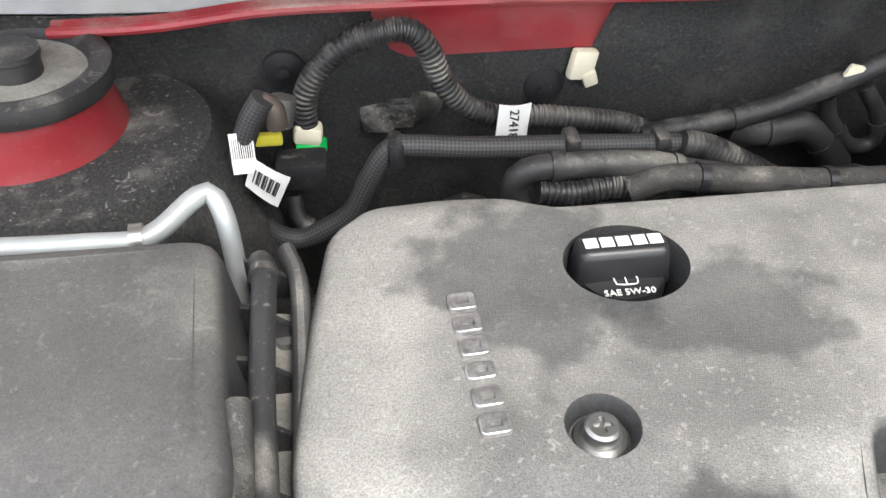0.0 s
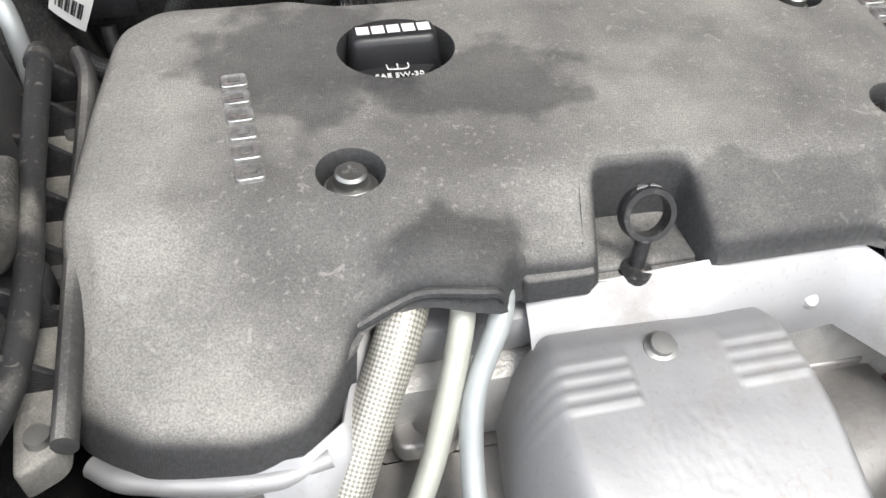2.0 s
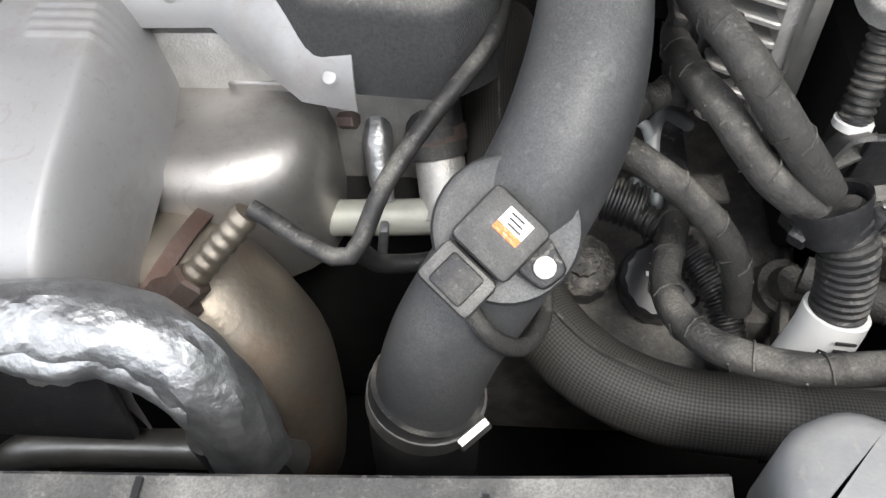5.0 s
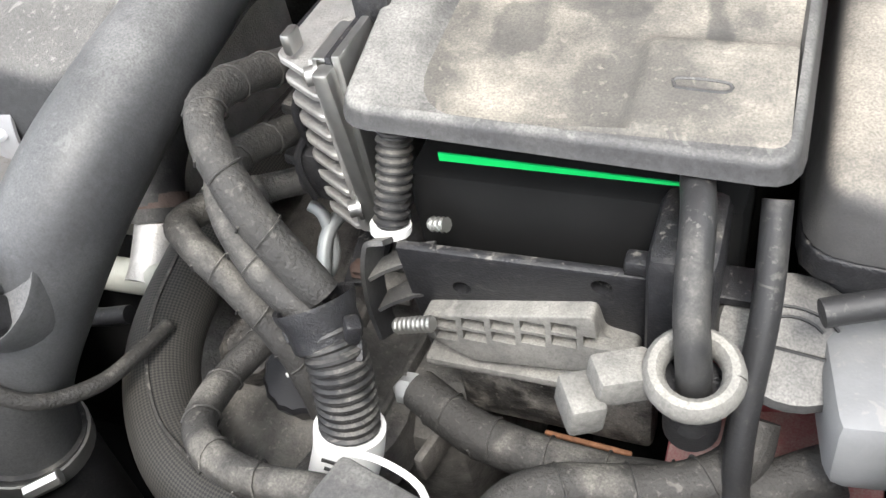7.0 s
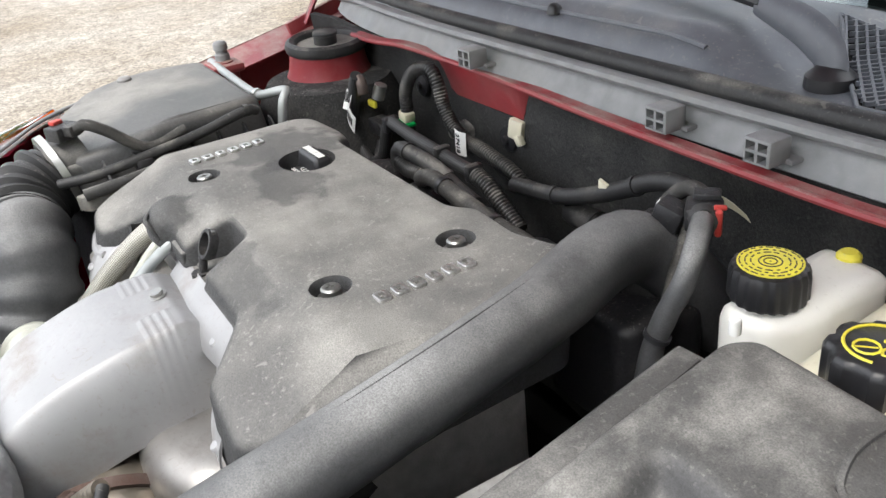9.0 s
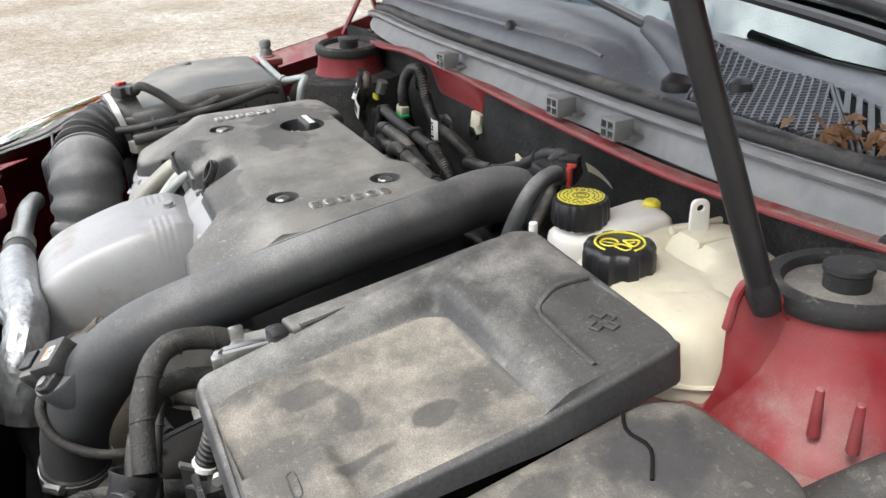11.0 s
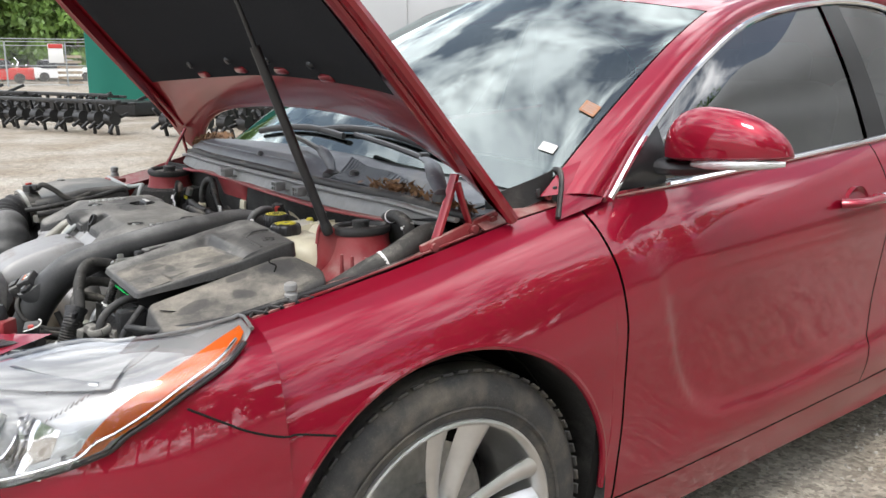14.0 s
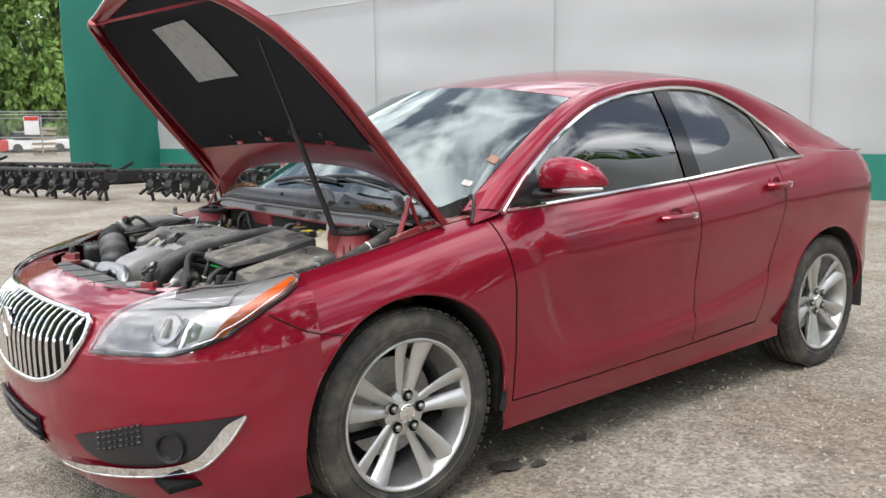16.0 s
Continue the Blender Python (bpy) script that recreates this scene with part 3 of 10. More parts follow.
# ---- ground and surroundings ----
def gravel_material():
    m = bpy.data.materials.new("crushed_gravel")
    m.use_nodes = True
    t = m.node_tree
    b = t.nodes["Principled BSDF"]
    b.inputs["Roughness"].default_value = 0.9
    b.inputs["Specular IOR Level"].default_value = 0.2
    co = t.nodes.new("ShaderNodeTexCoord")
    v1 = t.nodes.new("ShaderNodeTexVoronoi")
    v1.inputs["Scale"].default_value = 75
    v2 = t.nodes.new("ShaderNodeTexVoronoi")
    v2.inputs["Scale"].default_value = 140
    n = t.nodes.new("ShaderNodeTexNoise")
    n.inputs["Scale"].default_value, n.inputs["Detail"].default_value = 0.8, 10
    n2 = t.nodes.new("ShaderNodeTexNoise")
    n2.inputs["Scale"].default_value, n2.inputs["Detail"].default_value = 9, 10
    for q in (v1, v2, n, n2):
        t.links.new(co.outputs["Object"], q.inputs["Vector"])
    r = t.nodes.new("ShaderNodeValToRGB")
    r.color_ramp.elements[0].position, r.color_ramp.elements[1].position = 0.36, 0.66
    r.color_ramp.elements[0].color, r.color_ramp.elements[1].color = (0.245, 0.208, 0.162, 1), (0.355, 0.326, 0.284, 1)
    t.links.new(n.outputs["Fac"], r.inputs["Fac"])
    hs = t.nodes.new("ShaderNodeMixRGB")
    hs.blend_type = "OVERLAY"
    hs.inputs["Fac"].default_value = 0.5
    bw = t.nodes.new("ShaderNodeRGBToBW")
    t.links.new(v1.outputs["Color"], bw.inputs[0])
    t.links.new(r.outputs["Color"], hs.inputs["Color1"])
    t.links.new(bw.outputs[0], hs.inputs["Color2"])
    h2 = t.nodes.new("ShaderNodeMixRGB")
    h2.blend_type = "OVERLAY"
    h2.inputs["Fac"].default_value = 0.5
    t.links.new(hs.outputs["Color"], h2.inputs["Color1"])
    t.links.new(n2.outputs["Fac"], h2.inputs["Color2"])
    t.links.new(h2.outputs["Color"], b.inputs["Base Color"])
    add = t.nodes.new("ShaderNodeMath")
    t.links.new(v1.outputs["Distance"], add.inputs[0])
    t.links.new(v2.outputs["Distance"], add.inputs[1])
    bp = t.nodes.new("ShaderNodeBump")
    bp.inputs["Strength"].default_value, bp.inputs["Distance"].default_value = 0.5, 0.010
    t.links.new(add.outputs[0], bp.inputs["Height"])
    t.links.new(bp.outputs[0], b.inputs["Normal"])
    return m


M["gravel"] = gravel_material()
M["stone"] = mat("gravel_stone", (0.40, 0.375, 0.335), 0.85, 0, scale=30, vary=0.45)
M["fabric_white"] = mat("white_building_fabric", (0.40, 0.41, 0.42), 0.55, 0, scale=0.4, vary=0.07, bump=0.25, bump_scale=2)
M["fabric_green"] = mat("green_building_fabric", (0.012, 0.17, 0.125), 0.6, 0, scale=0.5, vary=0.1, bump=0.1, bump_scale=3)
M["blacksteel"] = mat("black_implement_steel", (0.02, 0.02, 0.021), 0.4, 0.2, DUST, 0.15, scale=10)
M["galv"] = mat("galvanised_wire", (0.35, 0.37, 0.37), 0.5, 0.35, scale=30)
M["foliage"] = mat("foliage_green", (0.15, 0.25, 0.055), 0.55, 0, scale=0.9, vary=0.5)
M["bark"] = mat("tree_bark", (0.12, 0.095, 0.07), 0.9, 0, scale=4, vary=0.4)
M["oily"] = mat("oily_gravel", (0.07, 0.065, 0.06), 0.6, 0, scale=120, vary=0.5, bump=0.8, bump_scale=160)
M["wood"] = mat("pale_pallet_wood", (0.42, 0.34, 0.25), 0.8, 0, scale=5, vary=0.25)


def make_ground():
    xs = sorted(set([-600, -300, -150, -80, -40, -20, -12] + [i * 0.5 for i in range(-16, 15)] + [10, 20, 60, 150, 300, 600]))
    bm = bmesh.new()
    g = [[bm.verts.new((x, y + 1, 0.018 * noise.noise((x * 0.35, y * 0.35, 0)) * min(1, max(0, (abs(x) + abs(y)) / 8)))) for y in xs] for x in xs]
    for i in range(len(xs) - 1):
        for j in range(len(xs) - 1):
            bm.faces.new((g[i][j], g[i + 1][j], g[i + 1][j + 1], g[i][j + 1]))
    single("ground", bm, "gravel", "beige crushed-gravel yard with dust and small stones", "ground", kind="structure")
    rng = random.Random(4)
    bm = bmesh.new()
    for k in range(4200):
        x, y = rng.uniform(-1.6, 3.0), rng.uniform(-2.2, 5.6)
        if k > 2600:
            x, y = rng.uniform(0.7, 2.6), rng.uniform(0.2, 4.0)
        r = rng.uniform(0.004, 0.012) * (1.6 if rng.random() < 0.06 else 1)
        m = Matrix.Translation((x, y, r * 0.25)) @ Euler((rng.uniform(0, 6), rng.uniform(0, 6), rng.uniform(0, 6))).to_matrix().to_4x4() @ Matrix.Diagonal((r, r * rng.uniform(0.6, 1), r * rng.uniform(0.4, 0.8), 1))
        v = [bm.verts.new(m @ Vector(c)) for c in ((1, 0, 0), (-1, 0.1, 0), (0, 1, 0.1), (0.1, -1, 0), (0, 0, 1), (0, 0, -1))]
        for a, b, c in ((0, 2, 4), (2, 1, 4), (1, 3, 4), (3, 0, 4), (2, 0, 5), (1, 2, 5), (3, 1, 5), (0, 3, 5)):
            bm.faces.new((v[a], v[b], v[c]))
    single("loose_gravel", bm, "stone", "loose grey and beige gravel stones on the yard", "gravel", kind="stuff", angle=10)


make_ground()

# fabric building behind the car: a long wall that curves over at the top
WALL_A, WALL_B = Vector((-23.4, 8.1, 0)), Vector((22.0, 17.9, 0))
WALL_D = (WALL_B - WALL_A).normalized()
WALL_N = Vector((WALL_D.y, -WALL_D.x, 0))


def fabric_shell(a, b, z0, height, depth, nu, wave, waves=3):
    d = (b - a)
    n = Vector((d.y, -d.x, 0)).normalized()

    def f(u, v):
        if v < 0.6:
            p = Vector((0, 0, z0 + v / 0.6 * (height - z0) * 0.75))
            back = 0.0
        else:
            q = (v - 0.6) / 0.4
            p = Vector((0, 0, z0 + (height - z0) * (0.75 + 0.25 * math.sin(q * math.pi / 2))))
            back = depth * (1 - math.cos(q * math.pi / 2))
        w = wave * noise.noise((u * d.length * 0.35, p.z * waves * 0.4, 2.0)) + wave * 0.4 * math.sin(p.z * 5 + u * 9)
        return a + d * u + p - n * back + n * w
    return surf(f, nu, 40)


hall = thing("fabric_building", "long white fabric building with a green end and base", "building", at=(-2, 12.6, 0))
part("wall", fabric_shell(WALL_A + WALL_N * 0.02, WALL_B, 0.55, 9.0, 4.0, 120, 0.05), "fabric_white", hall, "slightly wrinkled white fabric wall")
part("base_strip", fabric_shell(WALL_A + WALL_N * 0.06, WALL_B + WALL_N * 0.04, 0.0, 0.75, 0.0, 60, 0.02), "fabric_green", hall, "green fabric strip along the base")
part("green_end", surf(lambda u, v: Vector((-23.2 + 0.15 * math.sin(u * 3) - 0.2 * u, 5.4 + 2.75 * u + (1.2 * max(0, v - 0.55) ** 2 * 3 * (1 - u)), v * 8.6 + 0.02)) + Vector((0.06 * noise.noise((u * 4, v * 5, 0)), 0, 0)), 20, 30, 0.1), "fabric_green", hall, "green fabric end panel")
part("hem_seam", tube([WALL_A + WALL_N * 0.12 + Vector((0, 0, 4.3)), WALL_B + WALL_N * 0.12 + Vector((0, 0, 4.3))], 0.02, 6, 1.0), "fabric_white", hall)
for k in range(9):
    p = WALL_A + WALL_D * (4.6 + 5 * k)
    part("rib_seam", tube([p + WALL_N * 0.07 + Vector((0, 0, 0.6)), p + WALL_N * 0.07 + Vector((0, 0, 7.0))], 0.012, 6, 1.0), "fabric_white", hall)


TINE = mesh_of("tine", box((0, 0, 0), (0.05, 0.05, 0.17), 0.006, seg=1), "blacksteel")


def implement(at, rz, n, label):
    """A row of tined tiller rotors on a frame."""
    e = thing("tiller_implement", label, "farm implement", group="implements along the yard")
    part("frame", join(box((0, 0, 0.56), (n * 0.42, 0.12, 0.07), 0.01), box((0, 0.35, 0.52), (n * 0.42, 0.08, 0.06), 0.01),
                       *[box((-n * 0.21 + 0.2 + k * (n * 0.42 - 0.4), 0.18, 0.53), (0.06, 0.4, 0.05), 0.01) for k in (0, 1)]), "blacksteel", e)
    rng = random.Random(n)
    for k in range(n):
        x = (k - n / 2 + 0.5) * 0.42
        rotor = part("rotor", rod((x - 0.09, 0, 0.28), (x + 0.09, 0, 0.28), 0.12, seg=12), "blacksteel", e)
        part("hanger", box((x, 0.02, 0.45), (0.08, 0.05, 0.22), 0.01, seg=1), "blacksteel", rotor)
        for s in (-1, 1):
            for j in range(4):
                q = rng.uniform(0, 1) + 1.57 * j
                tine = new("tine", TINE)
                tine.parent = rotor
                tine.matrix_basis = pose(x + 0.1 * s, 0.2 * math.cos(q), 0.28 + 0.2 * math.sin(q), math.degrees(q) - 90, 0, 0)
    e.matrix_basis = Matrix.Translation(at) @ pose(0, 0, 0, 0, 0, rz)
    return e


for at, rz, n in (((-14.6, 2.6, 0), 22, 9), ((-11.2, 4.35, 0), 26, 6), ((-17.6, 3.6, 0), 20, 7), ((-13.2, 5.6, 0), 20, 8), ((-20.5, 2.3, 0), 24, 8)):
    implement(at, rz, n, "row of black steel tiller rotors standing on the gravel")


def skid(at, rz, size, label):
    e = thing("skid_attachment", label, "farm implement", group="flat attachments")
    part("deck", box((0, 0, size[2] * 0.6), size, 0.02), "blacksteel", e)
    for sx in (-0.4, 0.4):
        part("runner", box((sx * size[0], 0, size[2] * 0.15), (0.08, size[1], size[2] * 0.3), 0.01), "blacksteel", e)
        part("arm", box((sx * size[0] * 0.6, size[1] * 0.3, size[2] * 1.3), (0.06, 0.5, 0.08), 0.01, (20, 0, 0)), "blacksteel", e)
    e.matrix_basis = Matrix.Translation(at) @ pose(0, 0, 0, 0, 0, rz)


skid((-9.4, 5.3, 0), 24, (1.7, 1.2, 0.22), "low black steel attachment lying on the gravel")
skid((-19.5, 5.0, 0), 24, (3.0, 1.2, 0.3), "black steel attachment frame on the gravel")
skid((-25.0, 3.2, 0), 18, (2.4, 1.4, 0.4), "black steel attachment frame on the gravel")

fence = thing("chain_link_fence", "grey chain-link fence with barbed wire and steel posts", "fence", at=(-47, 9, 0))
F0, F1 = Vector((-50, -4, 0)), Vector((-46, 16, 0))
for k in range(8):
    p = F0.lerp(F1, k / 7)
    part("post", rod(p, p + Vector((0, 0, 2.3)), 0.04, seg=8), "galv", fence)
for z in (0.1, 1.1, 2.15, 2.35, 2.5):
    part("rail", tube([F0 + Vector((0, 0, z)), F1 + Vector((0, 0, z))], 0.025, 6, 2.0), "galv", fence)
wires = bmesh.new()
for k in range(150):
    for sgn in (-1, 1):
        a = F0.lerp(F1, k / 150)
        b = F0.lerp(F1, min(1, max(0, k / 150 + sgn * 0.1)))
        w = Vector((0.004, 0.004, 0))
        q = [wires.verts.new(c) for c in (a - w, a + w, b + w + Vector((0, 0, 2.1)), b - w + Vector((0, 0, 2.1)))]
        wires.faces.new(q)
tagged(part("mesh_wire", wires, "galv", fence), kind="stuff")
sign = thing("fence_sign", "small white warning sign with a red heading on the fence", "sign", at=(-47, 9.4, 1.6))
part("panel", box((-46.7, 9.7, 1.75), (0.02, 0.75, 1.0), 0.005), "white", sign)
part("heading", box((-46.68, 9.7, 2.12), (0.02, 0.7, 0.22), 0.005), "redconn", sign)


def far_car(at, rz, material, label):
    e = thing("parked_car", label, "car", group="parked cars beyond the fence")
    part("body", prism(rounded([(-2.2, -0.85), (2.2, -0.85), (2.2, 0.85), (-2.2, 0.85)], 0.35), 0.25, 0.95, 0.12), material, e)
    part("cabin", prism(rounded([(-1.6, -0.75), (0.9, -0.75), (0.9, 0.75), (-1.6, 0.75)], 0.3), 0.9, 1.45, 0.14, 0.12), "plastic_clean", e)
    part("roof", box((-0.35, 0, 1.46), (1.9, 1.3, 0.05), 0.02), material, e)
    for sx in (-1.35, 1.35):
        for sy in (-0.8, 0.8):
            part("wheel", rod((sx, sy - 0.1, 0.32), (sx, sy + 0.1, 0.32), 0.32, seg=16), "tyre", e)
    e.matrix_basis = Matrix.Translation(at) @ pose(0, 0, 0, 0, 0, rz)


far_car((-56.5, 8.2, 0), 80, "redconn", "dull red estate car parked behind the fence")
far_car((-60, 2.6, 0), 75, "white", "white van-like car parked behind the fence")
far_car((-62, 13.4, 0), 85, "white", "white car parked behind the fence")
stack = thing("pallet_stack", "stack of pale wooden pallets behind the fence", "pallets", at=(-54, 12.0, 0))
for k in range(6):
    pallet = part("pallet", join(*[box((-54 + s, 12, 0.0 + 0.32 * k + 0.02), (0.1, 1.2, 0.13), 0) for s in (-0.5, 0.5)], box((-54, 12, 0.32 * k + 0.03), (1.0, 0.1, 0.1), 0)), "wood", stack)
    for j in range(-3, 4):
        part("slat", box((-54, 12 + 0.18 * j, 0.1 + 0.32 * k), (1.2, 0.12, 0.03), 0), "wood", pallet)


def tree(at, h, seed):
    rng = random.Random(seed)
    e = thing("tree", "leafy green deciduous tree beyond the yard", "tree", group="trees behind the fence", at=at)
    at = Vector(at)
    limbs = [tube([at, at + Vector((0.2, 0.1, h * 0.3)), at + Vector((0, 0, h * 0.8))], [0.3, 0.2, 0.06], 8, 0.6)]
    for k in range(6):
        q = rng.uniform(0, 6.28)
        z = h * rng.uniform(0.25, 0.6)
        limbs.append(tube([at + Vector((0, 0, z)), at + Vector((math.cos(q) * h * 0.14, math.sin(q) * h * 0.14, z + h * 0.12)), at + Vector((math.cos(q) * h * 0.26, math.sin(q) * h * 0.26, z + h * 0.2))], [0.1, 0.06, 0.03], 6, 0.6))
    part("trunk", join(*limbs), "bark", e)
    bm = bmesh.new()
    clumps = [(rng.gauss(0, h * 0.15), rng.gauss(0, h * 0.15), h * rng.uniform(0.18, 0.98), h * rng.uniform(0.06, 0.13)) for _ in range(64)]
    for cx, cy, cz, cr in clumps:
        for _ in range(95):
            d = Vector((rng.gauss(0, 1), rng.gauss(0, 1), rng.gauss(0, 0.8)))
            p = at + Vector((cx, cy, cz)) + d.normalized() * cr * rng.random() ** 0.4
            s = rng.uniform(0.20, 0.42)
            r = Euler((rng.uniform(0, 3), rng.uniform(0, 3), rng.uniform(0, 6))).to_matrix()
            bm.faces.new([bm.verts.new(p + r @ Vector(c) * s) for c in ((-1, 0, 0), (0, -0.5, 0.1), (1, 0, 0), (0, 0.5, 0.1))])
    part("crown", bm, "foliage", e, angle=180)
    return e


woods = []
for k, (x, y, h) in enumerate(((-70, 3, 15), (-72, 10, 17), (-68, 17, 14), (-76, -5, 16), (-74, 24, 18), (-66, -2, 8), (-66, 12, 7), (-80, 14, 20), (-64, 5, 6), (-65, 8.5, 8), (-65, 15, 7))):
    woods.append(tree((x, y, 0), h, k))
# the same kind of trees along the other side of the yard, behind the viewer
for k in range(13):
    copy_thing(woods[(3 * k) % 8], pose(26 + 3 * math.sin(k * 2.1), -38 + 6.5 * k, 0, 0, 0, 47 * k))


# dark wet patches on the gravel beside the front wheel
rng = random.Random(5)
for cx, cy, r in ((0.80, 0.47, 0.055), (0.86, 0.58, 0.03), (0.79, 0.88, 0.03)):
    st = bmesh.new()
    out = [Vector((cx, cy, 0.012)) + Vector((math.cos(q), 1.7 * math.sin(q), 0)) * r * (0.7 + 0.55 * noise.noise((cx * 9 + 1.6 * math.cos(q), 1.6 * math.sin(q), 2))) for q in [2 * math.pi * k / 40 for k in range(40)]]
    st.faces.new([st.verts.new(p) for p in out])
    single("oil_stain", st, "oily", "dark oil stain soaked into the gravel", "stain", group="oil stains")


# ---- the car body ----
# The nose: plan angle a (0 at the centre, pi/2 at the side) and height z give a point of the skin.
NOSE_IN = smooth_line([(0, 0), (0.4, 0.015), (0.6, 0.035), (0.78, 0.065), (0.86, 0.095), (0.92, 0.14), (0.965, 0.20), (1, 0.28)])
NOSE_LOW = smooth_line([(0.15, 0.09), (0.2, 0.06), (0.25, 0.03), (0.35, 0), (0.5, 0)])


def nose_top(a):
    return 0.757 + 0.055 * (a / (math.pi / 2)) ** 2


def nose(a, z, out=0.0):
    side = 1 if a >= 0 else -1
    a = min(abs(a), math.pi / 2)
    s, c, e = math.sin(a), max(0.0, math.cos(a)), 2 / 2.3
    x, y = 0.92 * s ** e, -0.33 - 0.60 * c ** e
    nx, ny = (x / 0.92) ** 1.3 / 0.92, -((max(0, -0.33 - y) / 0.60) ** 1.3) / 0.60
    ln = math.hypot(nx, ny)
    nx, ny = nx / ln, ny / ln
    k = min(1.0, max(0.0, (a - 0.42) / 0.3))
    lim = 0.19 + 0.09 * k * k * (3 - 2 * k)
    sh = (min(lim, NOSE_IN((z - 0.5) / (nose_top(a) - 0.5))) if z > 0.5 else NOSE_LOW(z)) - out
    return Vector((side * (x - nx * sh * (0.5 if sh > 0 else 1)), y - ny * sh, z + (out * 0.6 if z > 0.68 else 0)))


ARCH_R = 0.392
AX_F, AX_R, HUB = 0.0, 2.737, 0.335
W_SIDE = smooth_line([(-0.33, 0.915), (0.0, 0.928), (0.5, 0.922), (1.4, 0.925), (2.3, 0.925), (2.8, 0.925), (3.2, 0.90), (3.5, 0.84), (3.75, 0.72)])
TOP = smooth_line([(-0.33, 0.803), (-0.05, 0.853), (0.26, 0.912), (0.43, 0.935), (1.0, 0.972), (1.5, 1.003), (2.5, 1.068), (2.9, 1.085), (3.3, 1.08), (3.75, 1.02)])
IN_FENDER = smooth_line([(0, 0.135), (0.012, 0.112), (0.04, 0.075), (0.09, 0.04), (0.16, 0.012), (0.25, 0.0), (0.45, 0.006), (0.6, 0.03), (0.75, 0.05)])
IN_DOOR = smooth_line([(0, 0.085), (0.03, 0.06), (0.08, 0.03), (0.14, 0.006), (0.2, 0.0), (0.28, 0.006), (0.45, 0.016), (0.6, 0.014), (0.68, 0.03), (0.78, 0.06)])


SWEEP = smooth_line([(0.50, 0.80), (0.56, 0.66), (0.61, 0.54), (0.68, 0.44), (0.80, 0.395), (1.0, 0.388), (1.5, 0.43), (2.0, 0.50), (2.4, 0.60)])


def hollow(y, z):
    """The pressed hollow of the doors above a line that sweeps down behind the fender and back along the sill."""
    if y < 0.45 or y > 2.5:
        return 0.0
    h = z - SWEEP(y)
    edge = min(1.0, max(0.0, h / 0.035))
    fade = min(1.0, max(0.0, (0.34 - h) / 0.30))
    ends = min(1.0, (y - 0.45) / 0.15) * min(1.0, (2.5 - y) / 0.4)
    return 0.011 * edge * edge * (3 - 2 * edge) * fade * ends


def skin(y, z, out=0.0):
    t = max(0.0, TOP(y) - z)
    out = out - hollow(y, z)
    k = min(1.0, max(0.0, (y - 0.2) / 0.5))
    k = k * k * (3 - 2 * k)
    return W_SIDE(y) - IN_FENDER(t) * (1 - k) - IN_DOOR(t) * k + out


def arch_z(y, c):
    d = abs(y - c)
    return HUB + math.sqrt(max(0, ARCH_R ** 2 - d * d)) if d < ARCH_R else None


def side_sheet(ys, low, high, nz, sgn, shear=None, out=0.0, thick=0.004):
    bm = bmesh.new()
    cols = []
    for i, y0 in enumerate(ys):
        lo, hi = low(y0), high(y0)
        col = []
        for j in range(nz + 1):
            z = lo + (hi - lo) * j / nz
            y = y0 + (shear(i / (len(ys) - 1), z) if shear else 0.0)
            col.append(bm.verts.new((sgn * skin(y, z, out), y, z)))
        cols.append(col)
    for a, b in zip(cols, cols[1:]):
        for j in range(nz):
            bm.faces.new((a[j], b[j], b[j + 1], a[j + 1]))
    bmesh.ops.recalc_face_normals(bm, faces=bm.faces)
    return bm


def spaced(a, b, n):
    return [a + (b - a) * k / n for k in range(n + 1)]


def arch_cols(c, a, b, n_out, n_in):
    """Columns that crowd at the ends of a wheel arch."""
    ys = []
    if a < c - ARCH_R:
        ys += spaced(a, c - ARCH_R, n_out)[:-1]
    for k in range(n_in + 1):
        y = c - ARCH_R * math.cos(math.pi * k / n_in)
        if a <= y <= b:
            ys.append(y)
    if b > c + ARCH_R:
        ys += spaced(c + ARCH_R, b, n_out)[1:]
    if ys[0] > a + 1e-4:
        ys.insert(0, a)
    return ys


ROCKER = line([(-0.4, 0.24), (0.4, 0.235), (2.3, 0.27), (3.2, 0.30), (3.75, 0.36)])
DOOR_BOTTOM = line([(0.4, 0.292), (2.3, 0.335)])
FRONT_SEAM = line([(0.25, -0.006), (0.5, -0.006), (0.68, -0.012), (0.82, -0.034), (0.95, -0.066)])
REAR_SEAM = line([(0.25, -0.23), (0.4, -0.20), (0.6, -0.12), (0.8, -0.04), (1.1, 0.0)])

car = thing("sedan_car", "red four-door sedan with its bonnet raised, dusty lower sides", "car", at=(0, 1.37, 0))
body = part("body_shell", join(
    box((0, 1.9, 0.28), (1.5, 3.6, 0.06), 0.01),
    *[side_sheet(spaced(0.36, 2.36, 20), lambda y: 0.26, lambda y: TOP(y) - 0.01, 8, s, out=-0.016) for s in (-1, 1)]), "dark", car, "dark inner shell behind the panel gaps")


def low_front(y):
    z = arch_z(y, AX_F)
    return z if z else ROCKER(y)


def low_rear(y):
    z = arch_z(y, AX_R)
    return z if z else ROCKER(y) - 0.02


